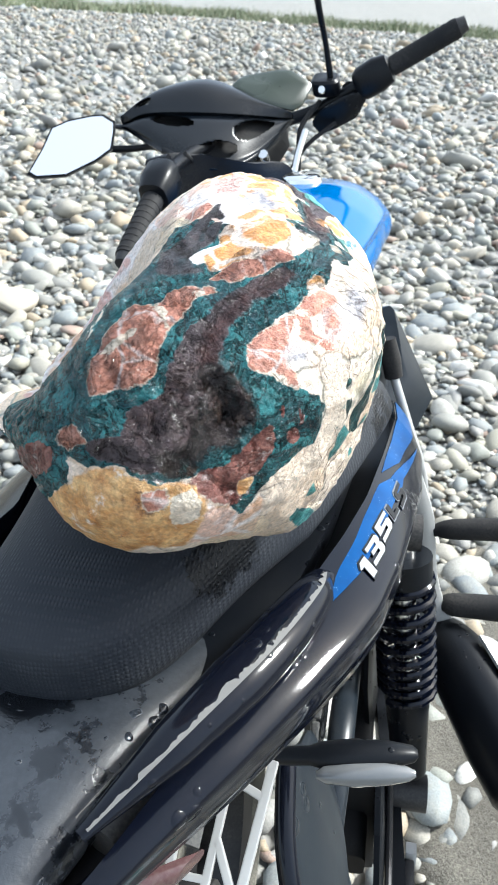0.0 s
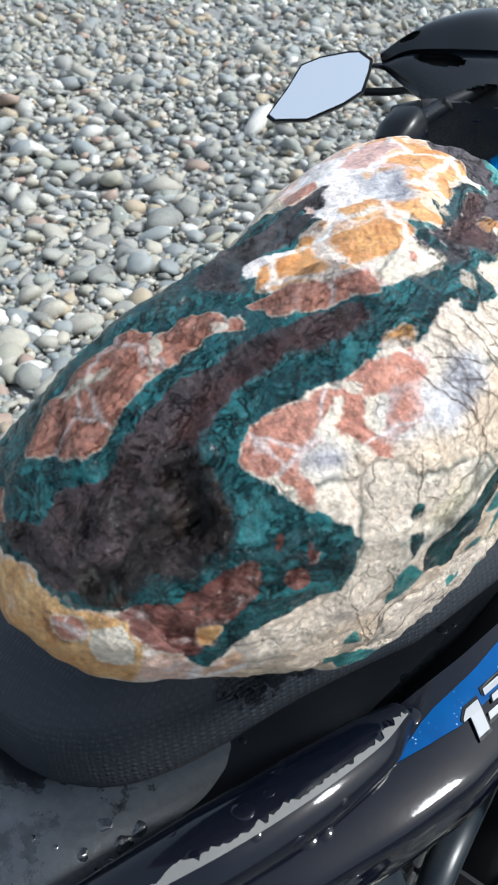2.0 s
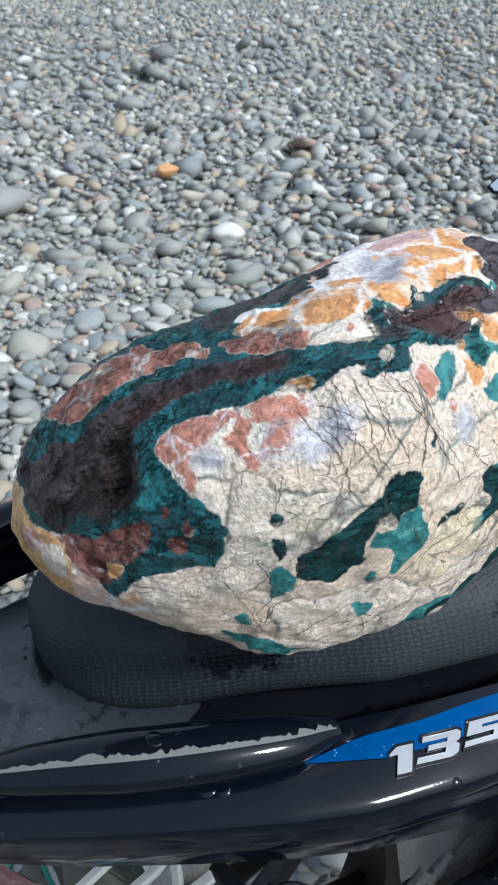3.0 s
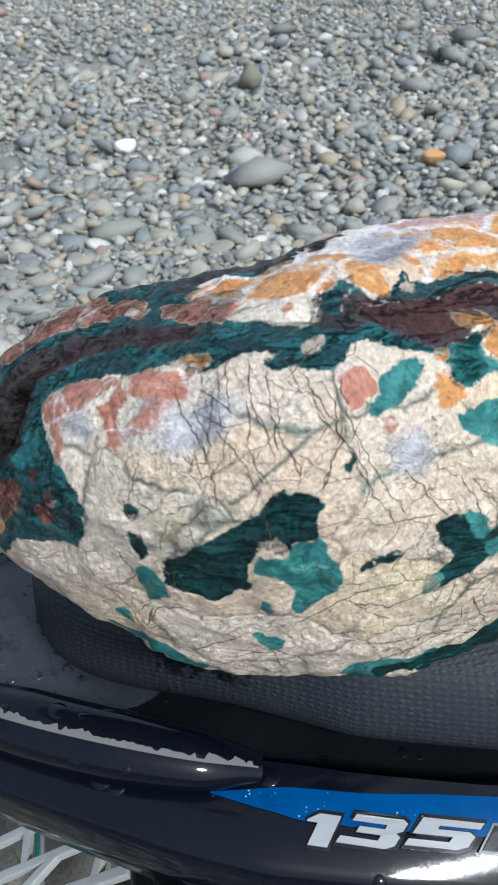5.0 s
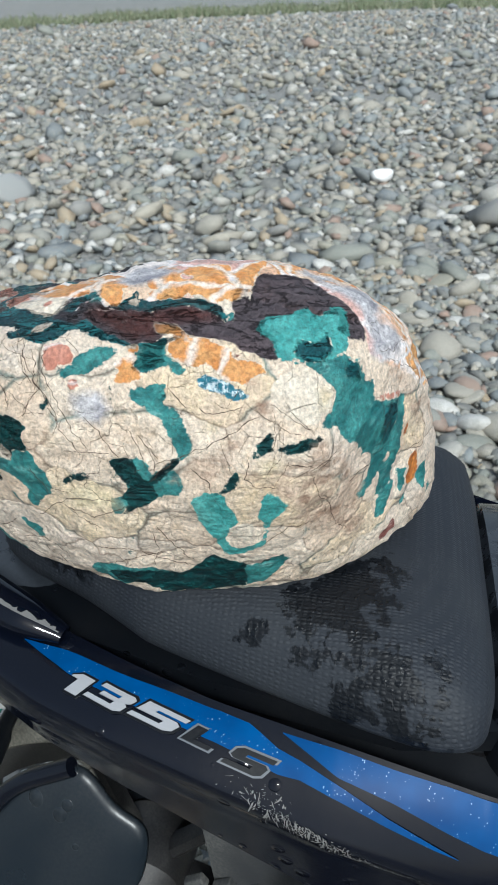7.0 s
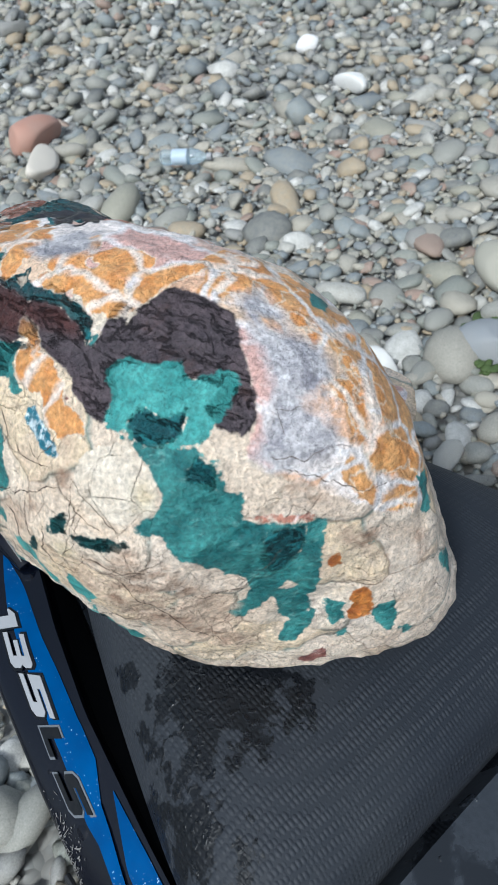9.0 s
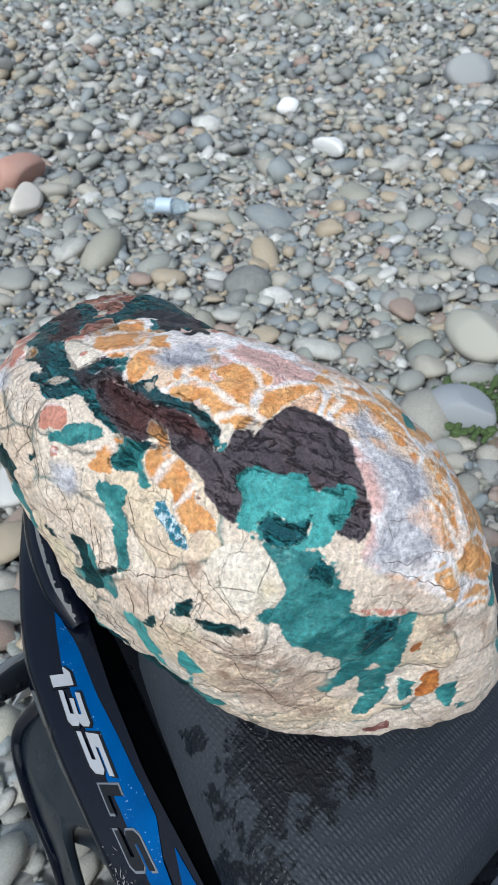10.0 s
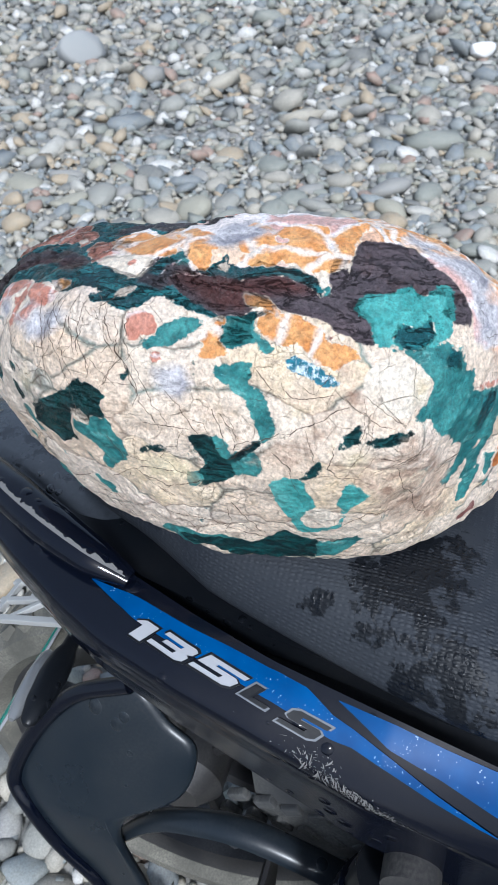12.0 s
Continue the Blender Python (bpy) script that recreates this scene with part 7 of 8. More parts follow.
mirror(MC, MU, MV, MN, [MC + MU * 0.05 - MN * 0.022, MC + MU * 0.10 - MV * 0.008 - MN * 0.02, Vector((-0.26, 0.86, 0.955)), Vector((-0.197, 0.80, 0.945))])
ru, rc = Vector((MU.x, MU.y, MU.z)), Vector((0.06, 1.06, 1.245))
mirror(rc, -ru, MV, MN, [rc - ru * 0.05 - MN * 0.022, Vector((0.0, 0.99, 1.17)), Vector((0.012, 1.02, 1.09)), Vector((0.022, 1.05, 1.01))])

# fork, front wheel, mudguard
for s in (1, -1):
    leg = part("fork_tube", tube([fr(s * 0.095, 0.06, -0.22), fr(s * 0.095, 0.055, -0.32)], 0.0155, 16), CHROME, bike, "steel fork tube")
    part("fork_slider", tube([fr(s * 0.095, 0.055, -0.31), fr(s * 0.095, 0.045, -0.66)], [0.021, 0.023, 0.02], 16), DARK, leg)


def wheel(c, axis, r, wide, name, material=RUBBER):
    ob = part(name, lathe([(r * 0.80, -wide * 0.32), (r * 0.86, -wide * 0.48), (r * 0.94, -wide * 0.46), (r * 0.985, -wide * 0.25), (r, 0), (r * 0.985, wide * 0.25), (r * 0.94, wide * 0.46), (r * 0.86, wide * 0.48), (r * 0.80, wide * 0.32)], c, axis, 64, True), material, bike, "dusty black tyre")
    axis = Vector(axis).normalized()
    a = axis.orthogonal().normalized()
    b = axis.cross(a)
    c = Vector(c)
    bm = bmesh.new()
    for k in range(44):
        w = 2 * math.pi * k / 44
        for o, turn in ((-0.26, 0.5), (0.26, -0.5), (0.0, 0.25)):
            d = a * math.cos(w + o * 0.1) + b * math.sin(w + o * 0.1)
            tang = axis.cross(d)
            rot = Matrix((axis * math.cos(turn) + tang * math.sin(turn), tang * math.cos(turn) - axis * math.sin(turn), d)).transposed().to_4x4()
            box(0, 0, 0, wide * 0.26, 0.020, 0.012, 0.0, bm, Matrix.Translation(c + d * r * (0.972 if o else 0.99) + axis * wide * o) @ rot)
    tagged(part("tread", bm, material, ob, smooth=False), kind="stuff")
    part("rim", lathe([(r * 0.70, -wide * 0.30), (r * 0.82, -wide * 0.36), (r * 0.83, -wide * 0.30), (r * 0.76, 0), (r * 0.83, wide * 0.30), (r * 0.82, wide * 0.36), (r * 0.70, wide * 0.30)], c, axis, 48, True), DARK, ob)
    part("hub", lathe([(0.0, -wide * 0.6), (0.03, -wide * 0.6), (0.055, -wide * 0.35), (0.055, wide * 0.35), (0.03, wide * 0.6), (0.0, wide * 0.6)], c, axis, 24), DARK, ob)
    for k in range(6):
        w = 2 * math.pi * k / 6
        d = a * math.cos(w) + b * math.sin(w)
        part("spoke", tube([c + d * 0.04, c + d * r * 0.74], [0.018, 0.012], 8, flat=0.6), DARK, ob)
    return ob


FW = fr(0, 0.06, -0.70)
FW.z = 0.292
wheel(FW, EX - EZ * 0.0, 0.29, 0.085, "front_wheel")
wheel((-0.025, -0.03, 0.303), (1, 0, 0), 0.303, 0.105, "rear_wheel", MUDDY)
fax = Vector((EX.x, EX.y, EX.z)).normalized()
fup = (Vector((0, 0, 1)) - Vector((0, 0, 1)).dot(fax) * fax).normalized()
fwd = fax.cross(fup)
part("front_mudguard", loft([[FW + (fup * math.cos(w) + fwd * math.sin(w)) * (0.318 - 0.02 * q * q) + fax * q * 0.055 for q in (-1, -0.6, 0, 0.6, 1)] + [FW + (fup * math.cos(w) + fwd * math.sin(w)) * (0.312 - 0.02 * q * q) + fax * q * 0.052 for q in (1, 0.6, 0, -0.6, -1)] for w in np.linspace(-0.9, 1.1, 26)]), BLACK, bike, "black front mudguard")

# rear: swing arm, shock absorbers, brackets, silencer
for s in (1, -1):
    part("swing_arm", loft([ellipse_ring((s * 0.150, y, z), (0.024, 0, 0), (0, 0, h), 14, 4) for y, z, h in ((0.07, 0.312, 0.02), (0.08, 0.313, 0.032), (0.1, 0.315, 0.036), (0.32, 0.335, 0.034), (0.40, 0.345, 0.02))]), RUBBER, bike)
    fender = part("inner_fender", flat_plate([(s * 0.098, 0.075, 0.70), (s * 0.100, 0.40, 0.72), (s * 0.106, 0.40, 0.36), (s * 0.106, 0.20, 0.34), (s * 0.104, 0.10, 0.50)], (s, 0, 0.05), 0.006, 0.008), SOILED, bike, "black inner fender soiled with dried mud")
    for row in range(4):
        for k in range(9):
            y, z = 0.075 + 0.026 * k + 0.008 * (row % 2), 0.425 + 0.034 * row + 0.10 * (0.026 * k)
            turn = Matrix.Rotation(radians(35 if row % 2 else -35), 4, 'X')
            part("rib", box(0, 0, 0, 0.008, 0.020, 0.012, 0.002, None, Matrix.Translation((s * 0.114, y, z)) @ turn), SOILED, fender, smooth=False)
    part("hanger_plate", flat_plate([(s * 0.155, 0.24, 0.66), (s * 0.155, 0.38, 0.66), (s * 0.172, 0.40, 0.38), (s * 0.172, 0.33, 0.27), (s * 0.168, 0.24, 0.30), (s * 0.160, 0.20, 0.46)], (s, 0, 0.1), 0.005, 0.006), BLACK, bike, "black silencer hanger plate")


def shock(side):
    top, low = Vector((side * 0.188, 0.235, 0.675)), Vector((side * 0.222, 0.16, 0.33))
    d = low - top
    ob = part("shock_absorber", tube([top, top + d * 0.5], 0.013, 16), CHROME, bike, "coil spring shock absorber")
    part("damper", tube([top + d * 0.56, top + d * 0.60, top + d * 0.9], [0.026, 0.026, 0.02], 18), BLACK, ob)
    part("spring_cap", tube([top + d * 0.08, top + d * 0.16], 0.031, 20), BLACK, ob)
    part("eye", tube([low + Vector((-0.02, 0, 0)), low + Vector((0.02, 0, 0))], 0.022, 16), DARK, ob)
    part("eye", tube([top + Vector((-0.02, 0, 0)), top + Vector((0.02, 0, 0))], 0.02, 16), DARK, ob)
    n = d.normalized()
    a = n.orthogonal().normalized()
    b = n.cross(a)
    pts, turns = [], 10
    for k in range(turns * 14 + 1):
        w = 2 * math.pi * k / 14
        f = k / (turns * 14)
        f = 0.13 + 0.50 * (f if f < 0.55 else 0.55 + (f - 0.55) * 0.75)
        pts.append(top + d * f + 0.030 * (math.cos(w) * a + math.sin(w) * b))
    part("spring", tube(pts, 0.0048, 8, 1), GLOSS, ob, "black coil spring")


shock(1)
shock(-1)
part("peg_bracket", tube([(0.195, 0.30, 0.70), (0.209, 0.30, 0.642), (0.222, 0.30, 0.555), (0.236, 0.30, 0.50), (0.262, 0.30, 0.44), (0.272, 0.30, 0.405)], [0.008, 0.011, 0.010, 0.012, 0.018, 0.012], 10, flat=1.5), STEEL, bike, "scuffed alloy foot peg bracket")
part("foot_peg", tube([(0.225, 0.30, 0.628), (0.245, 0.30, 0.632), (0.30, 0.30, 0.638), (0.318, 0.30, 0.636)], [0.007, 0.012, 0.014, 0.011], 12), RUBBER, bike, "black rubber foot peg")
part("foot_peg", tube([(0.245, 0.30, 0.512), (0.26, 0.30, 0.514), (0.33, 0.30, 0.516), (0.36, 0.30, 0.516)], [0.008, 0.015, 0.017, 0.014], 12), RUBBER, bike, "black rubber foot peg")
part("brake_pedal", tube([(0.25, 0.32, 0.46), (0.22, 0.42, 0.40), (0.20, 0.55, 0.34)], [0.008, 0.008, 0.012], 10), STEEL, bike)
silencer = part("silencer", tube([(0.235, 0.34, 0.40), (0.247, 0.30, 0.455), (0.268, 0.26, 0.462), (0.318, 0.17, 0.440), (0.344, 0.125, 0.426), (0.350, 0.114, 0.423)], [0.020, 0.028, 0.040, 0.047, 0.046, 0.030], 26, 5), BLACK, bike, "matt black silencer")
part("heat_shield", loft([[Vector((0.268 + 0.076 * k, 0.26 - 0.135 * k, 0.462 - 0.036 * k)) + r * Vector((math.cos(w), 0.3 * math.cos(w), math.sin(w))) for r in (0.049, 0.053) for w in (np.linspace(0.1, 1.25, 8) if r < 0.051 else np.linspace(1.25, 0.1, 8))] for k in np.linspace(0.05, 0.8, 8)]), STEEL, silencer, "pale steel heat shield")
part("tail_pipe", tube([(0.349, 0.116, 0.423), (0.358, 0.090, 0.418)], [0.015, 0.014], 16), DARK, silencer)
part("mud_flap", flat_plate([(0.10, 0.12, 0.43), (0.13, 0.12, 0.455), (0.172, 0.12, 0.45), (0.182, 0.12, 0.40), (0.184, 0.12, 0.22), (0.12, 0.12, 0.20), (0.09, 0.12, 0.40)], (0, -1, 0.1), 0.004, 0.006), RUBBER, bike, "black rubber mud flap")
arm = part("swing_arm", loft([[(x + dx, y, z + dz) for dx, dz in ((-0.011, -0.026), (0.011, -0.026), (0.014, 0.0), (0.011, 0.026), (-0.011, 0.026))] for x, y, z in ((0.180, 0.34, 0.31), (0.196, 0.20, 0.305), (0.203, 0.12, 0.30), (0.209, 0.06, 0.296), (0.211, 0.03, 0.295))]), BLACK, bike, "black swing arm, wet and dusty")
part("chain_adjuster", box(0.224, 0.062, 0.30, 0.012, 0.05, 0.03, 0.003), DARK, arm)
part("axle_nut", tube([(0.220, 0.10, 0.302), (0.232, 0.10, 0.302)], 0.013, 6), STEEL, arm)
part("brake_rod", tube([(0.196, 0.19, 0.36), (0.199, 0.08, 0.352), (0.201, 0.0, 0.345)], 0.004, 8), DARK, arm)
part("arm_gusset", flat_plate([(0.180, 0.21, 0.33), (0.182, 0.13, 0.40), (0.184, 0.06, 0.40), (0.187, 0.02, 0.36), (0.190, 0.02, 0.30), (0.186, 0.20, 0.28)], (1, 0, 0.2), 0.006, 0.003), BLACK, arm)
part("exhaust_pipe", tube([(0.235, 0.34, 0.40), (0.20, 0.42, 0.33), (0.16, 0.60, 0.27), (0.10, 0.78, 0.30), (0.04, 0.80, 0.42)], 0.018, 14), DARK, bike)

# inner mudguard with a rolled black edge
SHELL = [(0.107, -0.072, 0.608), (0.100, -0.021, 0.635), (0.109, 0.014, 0.606), (0.114, 0.041, 0.588), (0.126, 0.041, 0.551), (0.136, 0.027, 0.522), (0.147, -0.013, 0.489), (0.158, -0.026, 0.455), (0.166, 0.002, 0.370), (0.172, 0.017, 0.274), (0.176, -0.019, 0.252), (0.166, -0.053, 0.347), (0.162, -0.097, 0.402), (0.157, -0.126, 0.457), (0.147, -0.143, 0.486), (0.132, -0.127, 0.534), (0.118, -0.102, 0.576)]
shell_path = spline(SHELL + SHELL[:1], 5)[:-1]
hug = part("inner_mudguard", flat_plate(shell_path, (0.93, -0.12, 0.33), 0.004, 0.016), GREY, bike, "dark grey moulded inner mudguard", crease=0)
part("rolled_edge", tube([Vector(p) + Vector((0.004, -0.003, 0.003)) for p in (SHELL[10], SHELL[11], SHELL[12], SHELL[13], SHELL[14], SHELL[15], SHELL[16], SHELL[0], SHELL[1])], 0.0085, 12), GLOSS, hug, "rolled black edge")
part("mudguard_stay", tube([(0.148, -0.05, 0.405), (0.14, 0.0, 0.468), (0.14, 0.05, 0.502), (0.14, 0.11, 0.514), (0.14, 0.20, 0.49), (0.14, 0.30, 0.45)], [0.008, 0.011, 0.013, 0.014, 0.014, 0.012], 12, flat=0.7), GREY, hug)
part("chain_case", loft([ellipse_ring((-0.085, y, z), (0.016, 0, 0), (0, 0, h), 14, 4) for y, z, h in ((-0.10, 0.33, 0.05), (0.1, 0.36, 0.05), (0.4, 0.36, 0.045))]), BLACK, bike)
guard_rows = []
for w in np.linspace(-0.50, 0.20, 14):
    ring = [Vector((q * 0.072 - 0.025, -0.03 - math.sin(w) * (0.345 - 0.03 * q * q), 0.303 + math.cos(w) * (0.345 - 0.03 * q * q))) for q in (-1, -0.7, -0.3, 0.3, 0.7, 1)]
    ring += [Vector((q * 0.069 - 0.025, -0.03 - math.sin(w) * (0.340 - 0.03 * q * q), 0.303 + math.cos(w) * (0.340 - 0.03 * q * q))) for q in (1, 0.7, 0.3, -0.3, -0.7, -1)]
    guard_rows.append(ring)
part("rear_mudguard", loft(guard_rows), SOILED, bike, "dark grey rear mudguard soiled with dried mud")

# number plate, its cut-out bracket, indicators
def bar_box(bm, a, b, wide, thick, normal):
    a, b, n = Vector(a), Vector(b), Vector(normal).normalized()
    d = (b - a).normalized()
    s = d.cross(n).normalized()
    m = Matrix((d, s, n)).transposed().to_4x4()
    return box(0, 0, 0, (b - a).length, wide, thick, 0.001, bm, Matrix.Translation((a + b) / 2) @ m)


bracket = new("plate_bracket")
bracket.parent = bike
tagged(bracket, "silver cut-out number plate bracket")
def lattice(x, y):
    """A place on the bracket, which slopes down to the rear."""
    return (x, y, 0.68 + 0.5 * (y + 0.12))


for a, b, w in (((0.104, -0.070), (0.088, -0.180), 0.007), ((0.076, -0.070), (0.066, -0.180), 0.006), ((0.046, -0.070), (0.042, -0.180), 0.006),
                ((0.091, -0.150), (0.072, -0.118), 0.006), ((0.100, -0.092), (0.076, -0.084), 0.006), ((0.089, -0.172), (0.043, -0.172), 0.007), ((0.074, -0.100), (0.045, -0.100), 0.005), ((0.069, -0.140), (0.043, -0.140), 0.005)):
    part("bracket_bar", bar_box(bmesh.new(), lattice(*a), lattice(*b), w, 0.006, (0.0, -0.45, 0.9)), STEEL, bracket, smooth=False)
PLATE = Matrix.Translation((0.018, -0.185, 0.512)) @ Euler((radians(62), 0, radians(4))).to_matrix().to_4x4()
plate = part("number_plate", box(0, 0, 0, 0.225, 0.155, 0.003, 0.001, None, PLATE), WHITE, bike, "white number plate with a green border")
GREEN = worn("green_print", (0.01, 0.16, 0.12), 0.4, dusty=0.15)
for name, x, y, sx, sy in [("border", 0, 0.071, 0.217, 0.005), ("border", 0, -0.071, 0.217, 0.005), ("border", 0.106, 0, 0.005, 0.137), ("border", -0.106, 0, 0.005, 0.137)] + [("print_bar", -0.075 + 0.03 * k, 0.025, 0.019, 0.05) for k in range(6)] + [("print_bar", 0, -0.035, 0.14, 0.018)]:
    part(name, box(x, y, 0.0028, sx, sy, 0.0015, 0.0004, None, PLATE), GREEN, plate)


def indicator(side):
    tip, root = Vector((side * 0.204, -0.057, 0.711)), Vector((side * 0.129, -0.066, 0.703))
    d = (tip - root).normalized()
    up = Vector((0.0, 0.25, 0.97))
    up = (up - up.dot(d) * d).normalized()
    f = d.cross(up) * side          # towards the back
    if side < 0:
        root, tip = root + Vector((-0.07, 0, 0)), tip + Vector((-0.07, 0, 0))
    ob = part("indicator", loft([ellipse_ring(root + d * k - f * 0.004 + up * 0.003, up * h, f * w, 16, 2.2) for k, h, w in ((-0.03, 0.006, 0.006), (0.0, 0.006, 0.007), (0.008, 0.008, 0.010), (0.031, 0.009, 0.012), (0.055, 0.008, 0.010), (0.072, 0.005, 0.006), (0.075, 0.002, 0.003))]), BLACK, bike, "black turn indicator on a stalk")
    part("lens", loft([ellipse_ring(root + d * k + f * 0.009 - up * 0.002, up * h, f * w, 16, 2.2) for k, h, w in ((0.004, 0.002, 0.003), (0.010, 0.0055, 0.006), (0.031, 0.008, 0.008), (0.052, 0.0072, 0.007), (0.067, 0.0045, 0.005), (0.072, 0.002, 0.002))]), CLEAR, ob, "clear indicator lens")


indicator(1)
indicator(-1)

# chassis, engine, stand
part("engine", loft([ellipse_ring((0, y, z), (w, 0, 0), (0, 0, h), 24, 4) for y, w, z, h in ((0.40, 0.09, 0.36, 0.08), (0.46, 0.125, 0.36, 0.11), (0.62, 0.13, 0.36, 0.12), (0.74, 0.10, 0.38, 0.11), (0.78, 0.06, 0.38, 0.07))]), DARK, bike, "dark engine block")
bm = bmesh.new()
for k in range(9):
    box(0, 0.70, 0.49 + 0.016 * k, 0.17, 0.15, 0.006, 0.001, bm)
part("cylinder_fins", bm, DARK, bike, smooth=False)
part("frame_tube", tube([(0, 0.90, 0.84), (0, 0.70, 0.72), (0, 0.45, 0.68), (0, 0.2, 0.70)], 0.022, 14), DARK, bike)
part("frame_tube", tube([(0, 0.88, 0.80), (0, 0.84, 0.55), (0, 0.76, 0.30)], 0.02, 14), DARK, bike)
for s in (1, -1):
    part("frame_rail", tube([(s * 0.08, 0.45, 0.70), (s * 0.10, 0.2, 0.73), (s * 0.07, -0.05, 0.765), (s * 0.03, -0.18, 0.775)], 0.012, 12), DARK, bike)
part("under_tray", loft([[(x, y, z) for x, z in ((-w, 0.74), (w, 0.74), (w, 0.765), (-w, 0.765))] for y, w in ((-0.22, 0.03), (-0.12, 0.07), (0.0, 0.105), (0.12, 0.125), (0.30, 0.13))]), DARKTRAY, bike)
part("side_stand", tube([(-0.09, 0.40, 0.24), (-0.16, 0.36, 0.13), (-0.245, 0.33, 0.03)], [0.014, 0.012, 0.012], 12), DARK, bike)
part("side_stand_foot", tube([(-0.235, 0.30, 0.035), (-0.255, 0.36, 0.033)], 0.014, 10, flat=0.5), DARK, bike)

# ---- things on the ground ----
FABRIC = {n: worn(f"{n}_fabric", c, 0.8, dusty=0.1) for n, c in dict(orange=(0.75, 0.33, 0.04), teal=(0.02, 0.35, 0.42), pink=(0.60, 0.26, 0.34), grey=(0.30, 0.31, 0.31)).items()}
bag = new("bag")
bag.matrix_world = pose(-1.65, 0.115, 0.0, 0, 0, 20) @ Matrix.Diagonal((1, 1, 0.78, 1))
tagged(bag, "round orange and teal bag with grey top and pink edging", "bag")


def bag_ring(z, w, k0, k1, n=10):
    return [(w * math.cos(a) * (1 + 0.03 * math.sin(5 * a)), w * 0.86 * math.sin(a), z + 0.010 * math.sin(3 * a + 1)) for a in np.linspace(k0, k1, n)]


for k in range(6):
    a0, a1 = k * math.pi / 3, (k + 1) * math.pi / 3
    rows = [bag_ring(z, w, a0, a1) for z, w in ((0.01, 0.18), (0.05, 0.205), (0.11, 0.212), (0.17, 0.208))]
    inner = [[(x * 0.97, y * 0.97, z) for x, y, z in r] for r in rows]
    part("side_panel", loft([r + i[::-1] for r, i in zip(rows, inner)]), FABRIC["orange" if k % 2 else "teal"], bag)
    part("edging", tube([(w * math.cos(a0) * 1.02, w * 0.86 * math.sin(a0) * 1.02, z) for z, w in ((0.02, 0.182), (0.05, 0.206), (0.11, 0.213), (0.17, 0.208))], 0.010, 8), FABRIC["teal" if k % 2 else "pink"], bag)
part("rim", tube([(x, y, z + 0.004) for x, y, z in bag_ring(0.172, 0.209, 0, 2 * math.pi, 22)], 0.009, 8), FABRIC["pink"], bag, "pink ruffled rim")
for k in range(6):
    a0, a1 = k * math.pi / 3 + 0.12, (k + 1) * math.pi / 3 - 0.12
    part("lining", loft([[(x, y, z + 0.004) for x, y, z in bag_ring(z, w, a0, a1, 8)] + [(x, y, z - 0.002) for x, y, z in bag_ring(z, w, a0, a1, 8)][::-1] for z, w in ((0.171, 0.192), (0.165, 0.155), (0.158, 0.12))]), FABRIC["orange" if k % 2 else "teal"], bag)
part("top", loft([bag_ring(z, w, 0, 2 * math.pi * 31 / 32, 32) for z, w in ((0.168, 0.206), (0.172, 0.19), (0.160, 0.13), (0.152, 0.06), (0.150, 0.01))], caps=False), FABRIC["grey"], bag, "pale grey cloth top")

PET, _, pb = shader("clear_bottle", (0.75, 0.86, 0.92), 0.06)
pb.inputs["Transmission Weight"].default_value = 0.85
pb.inputs["IOR"].default_value = 1.2
bottle = new("bottle")
bottle.matrix_world = pose(-1.80, -1.80, 0.055, 0, 90, 118)
tagged(bottle, "crushed clear plastic water bottle lying on pebbles", "bottle")
part("bottle_body", lathe([(0.0, -0.10), (0.026, -0.10), (0.031, -0.09), (0.031, -0.03), (0.029, -0.02), (0.031, -0.01), (0.031, 0.04), (0.027, 0.06), (0.014, 0.085), (0.013, 0.10)], (0, 0, 0), (0, 0, 1), 24), PET, bottle)
part("bottle_label", lathe([(0.0318, -0.05), (0.0322, -0.045), (0.0322, 0.01), (0.0318, 0.015)], (0, 0, 0), (0, 0, 1), 24), worn("bottle_label", (0.40, 0.48, 0.56), 0.4), bottle, "blue wrapper")
part("bottle_cap", lathe([(0.0, 0.115), (0.014, 0.115), (0.015, 0.112), (0.015, 0.097), (0.013, 0.097)], (0, 0, 0), (0, 0, 1), 20), WHITE, bottle, "white cap")

# stones that stand out
def big_stone(name, x, y, rx, ry, rz, colour, label, yaw=0.0, seed=0):
    m = worn(name + "_surface", colour, 0.75, dusty=0.35, dust=(0.36, 0.34, 0.31))
    sh, f = pebble_shapes(4, 1, 100 + seed)
    ob = new(name, raw_mesh(name, [(sh[0] * (rx, ry, rz), f)], m))
    ob.matrix_world = pose(x, y, rz * 0.62 - 0.01, 0, 0, yaw)
    return tagged(ob, label, "stone", "loose stones on the gravel")


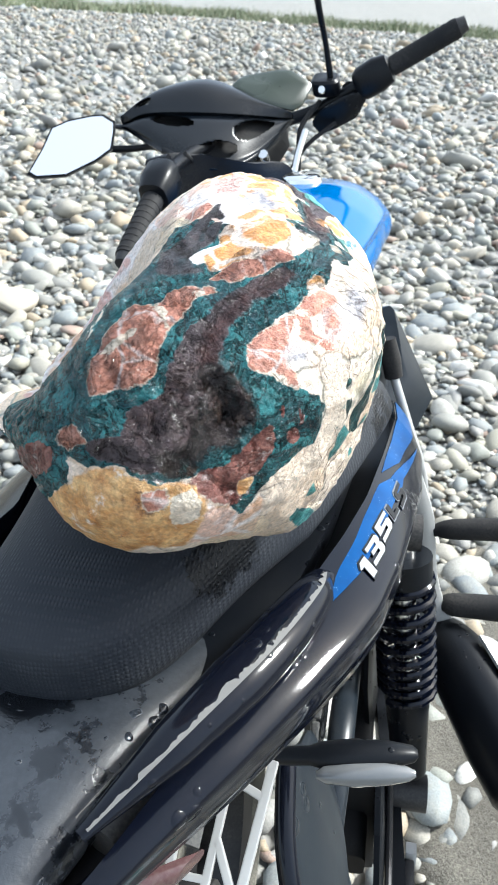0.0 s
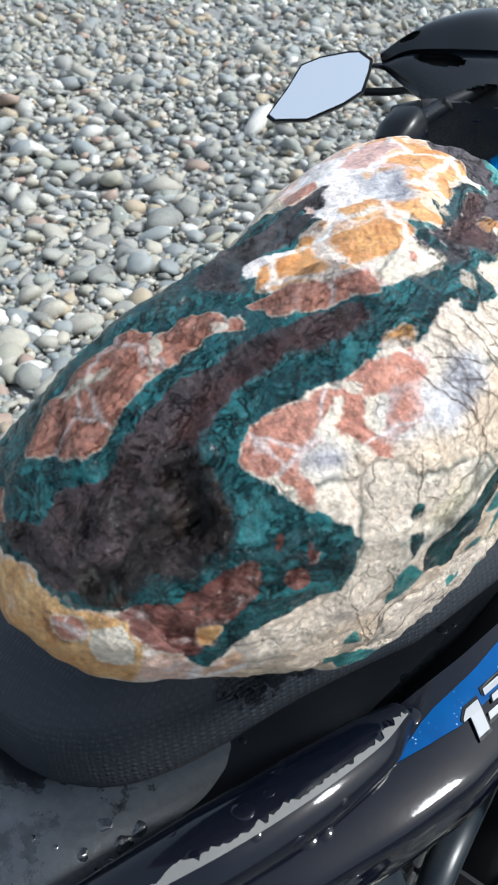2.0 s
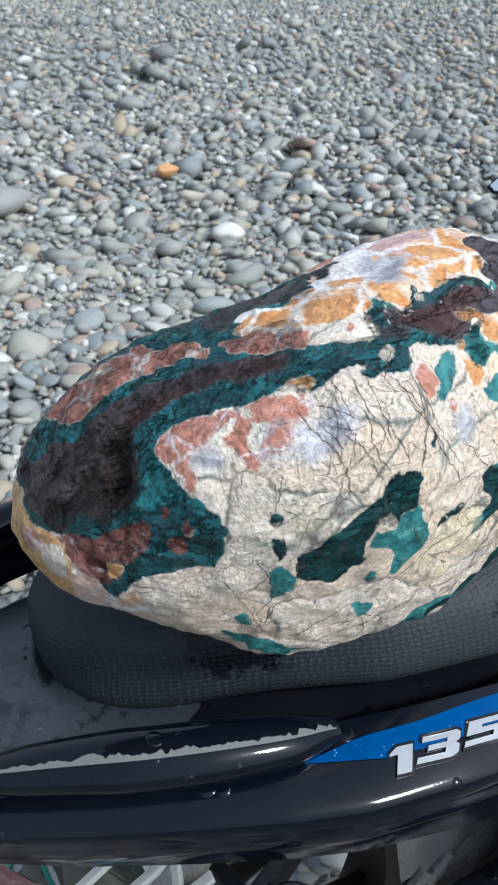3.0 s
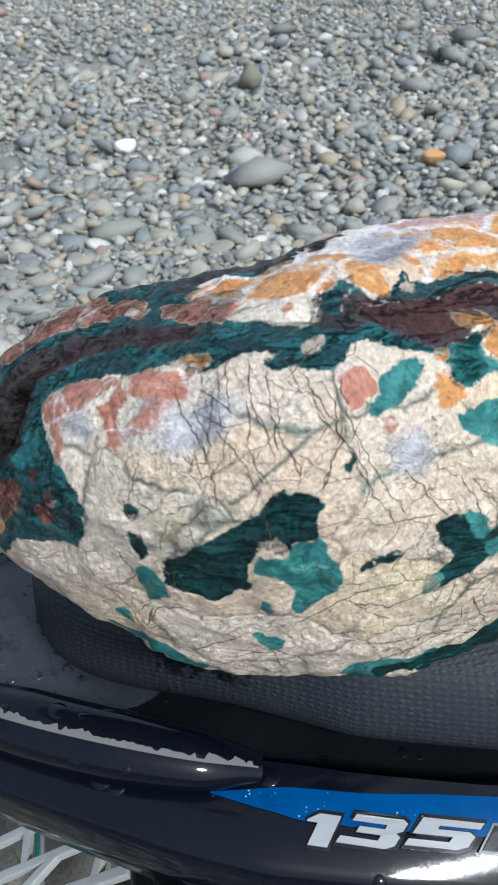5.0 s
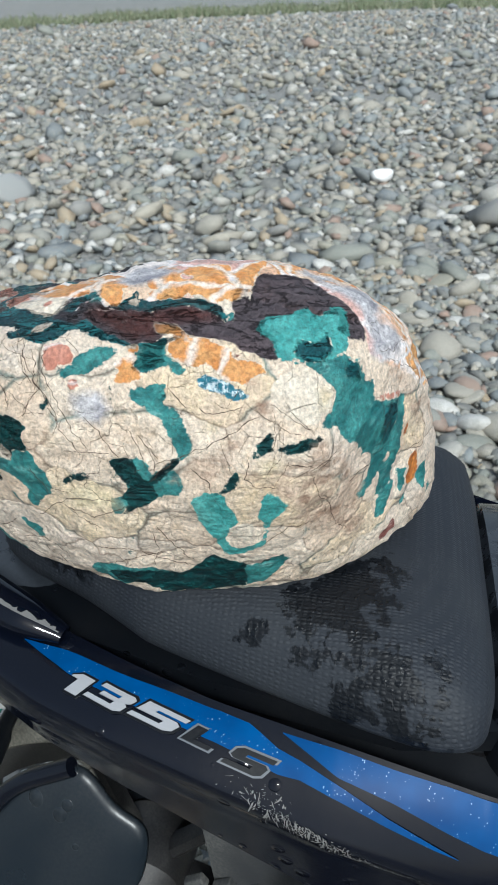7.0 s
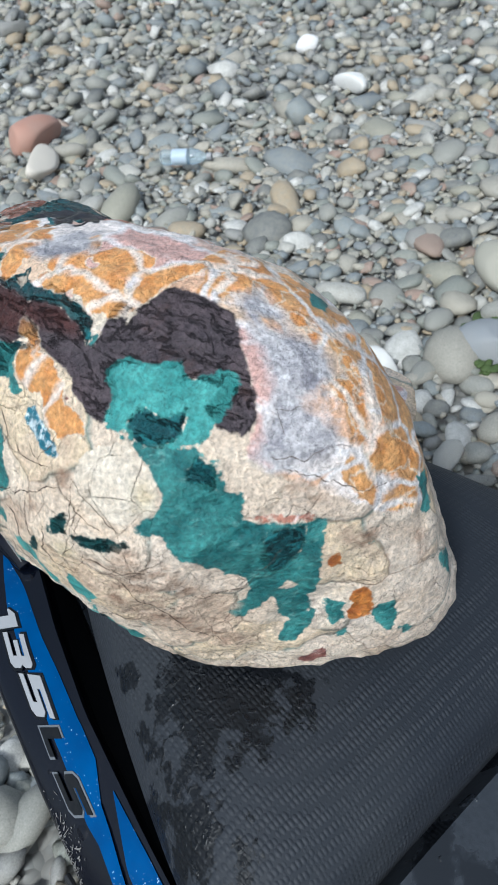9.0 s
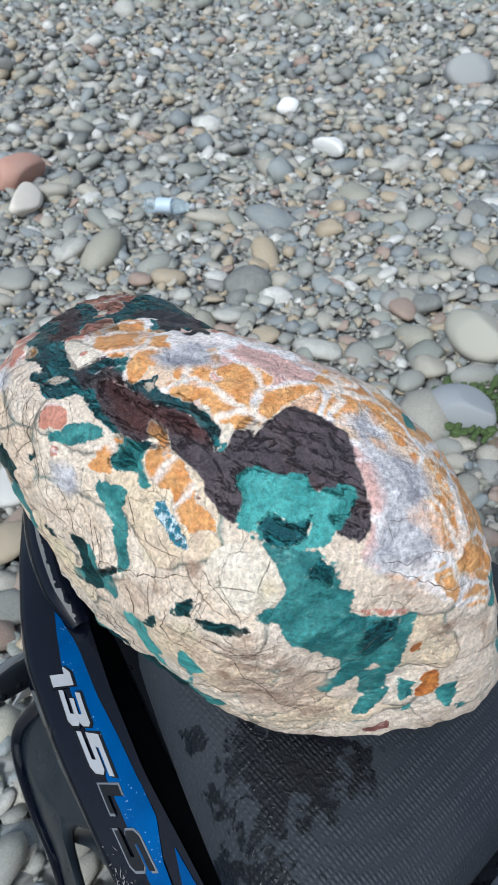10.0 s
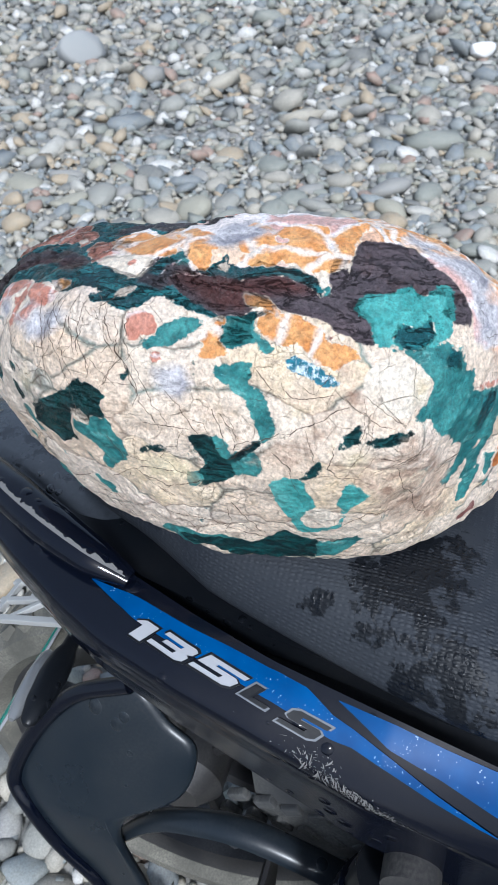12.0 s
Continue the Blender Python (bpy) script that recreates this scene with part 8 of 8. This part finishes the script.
for i, (x, y, rx, ry, rz, c, label) in enumerate((
        (-1.72, -2.72, 0.16, 0.10, 0.09, (0.36, 0.20, 0.15), "rough red-brown rock lying on the gravel"),
        (-1.55, -2.42, 0.125, 0.07, 0.055, (0.55, 0.50, 0.43), "long pale cream river stone"),
        (-2.90, -1.68, 0.10, 0.06, 0.045, (0.66, 0.65, 0.62), "smooth white river stone"),
        (-1.09, -0.44, 0.072, 0.045, 0.038, (0.66, 0.64, 0.60), "smooth white river stone"),
        (-3.31, -2.28, 0.07, 0.06, 0.05, (0.68, 0.67, 0.65), "smooth white river stone"),
        (-4.46, -1.66, 0.15, 0.14, 0.11, (0.25, 0.255, 0.25), "large grey rounded river stone"),
        (-3.62, 2.56, 0.08, 0.06, 0.045, (0.50, 0.27, 0.11), "small orange-brown river stone"),
        (-2.40, 2.04, 0.09, 0.07, 0.05, (0.50, 0.48, 0.44), "pale grey river stone"),
        (-4.60, 0.82, 0.09, 0.055, 0.045, (0.66, 0.65, 0.63), "smooth white river stone"),
        (-3.73, 1.39, 0.085, 0.055, 0.045, (0.67, 0.65, 0.62), "smooth white river stone"),
        (-6.40, 2.38, 0.14, 0.11, 0.12, (0.16, 0.145, 0.11), "dark brown rounded river stone"),
        (-1.66, -0.37, 0.125, 0.10, 0.08, (0.33, 0.315, 0.26), "large smooth beige river stone"),
        (-1.32, -0.22, 0.10, 0.08, 0.06, (0.24, 0.25, 0.26), "smooth blue-grey river stone"),
        (-1.0, 2.35, 0.10, 0.08, 0.05, (0.40, 0.36, 0.29), "flat tan river stone"))):
    big_stone("river_stone", x, y, rx, ry, rz, c, label, 37.0 * i, i)

# grass bank beyond the gravel
GRASS, gt, gb = shader("grass", (0.08, 0.12, 0.03), 0.7)
gg = Net(gt)
geo = gg.n("NewGeometry")
gg.link(gg.ramp(geo.outputs["Random Per Island"], (0.0, (0.10, 0.13, 0.07)), (0.4, (0.16, 0.19, 0.11)), (0.75, (0.27, 0.26, 0.18)), (1.0, (0.13, 0.16, 0.09))), gb.inputs["Base Color"])
rng = np.random.default_rng(9)
n = 60000
az = np.radians(rng.uniform(-35, 175, n))
dist = 27.5 + np.abs(rng.normal(0, 1, n)) * 3.2 + 0.8 * np.sin(az * 9) + 0.5 * np.sin(az * 23)
px, py = -np.sin(az) * dist, np.cos(az) * dist
hh = rng.uniform(0.08, 0.26, n) * (0.6 + 0.5 * np.sin(az * 31) ** 2)
lean, wide, turn = rng.normal(0, 0.10, (n, 2)), rng.uniform(0.012, 0.035, n), rng.uniform(0, 6.28, n)
ux, uy = np.cos(turn) * wide, np.sin(turn) * wide
blade = np.stack([np.stack([px - ux, py - uy, 0 * px - 0.04], 1), np.stack([px + ux, py + uy, 0 * px - 0.04], 1), np.stack([px + lean[:, 0], py + lean[:, 1], hh], 1)], 1)
grass = new("grass", raw_mesh("grass", [(blade.reshape(-1, 3), np.arange(3 * n).reshape(-1, 3))], GRASS))
tagged(grass, "green and straw-coloured grass along the gravel's edge", "grass", kind="stuff")

# green algae on the wet stones beside the bag
ALGAE = worn("algae", (0.055, 0.085, 0.025), 0.75, dust=(0.12, 0.15, 0.06), dusty=0.5)
rng = np.random.default_rng(31)
tufts = []
for k in range(260):
    a, d = rng.uniform(0, 6.283), 0.13 * math.sqrt(rng.random())
    w = FINE[k % len(FINE)] * (rng.uniform(0.008, 0.022), rng.uniform(0.006, 0.014), rng.uniform(0.004, 0.009)) + (-1.37 + d * math.cos(a) * 1.2, -0.20 + d * math.sin(a), rng.uniform(0.0, 0.022))
    tufts.append((w, FINE_F))
algae = new("algae", raw_mesh("algae", tufts, ALGAE))
tagged(algae, "patch of dull green algae between grey river stones", "algae", kind="stuff")
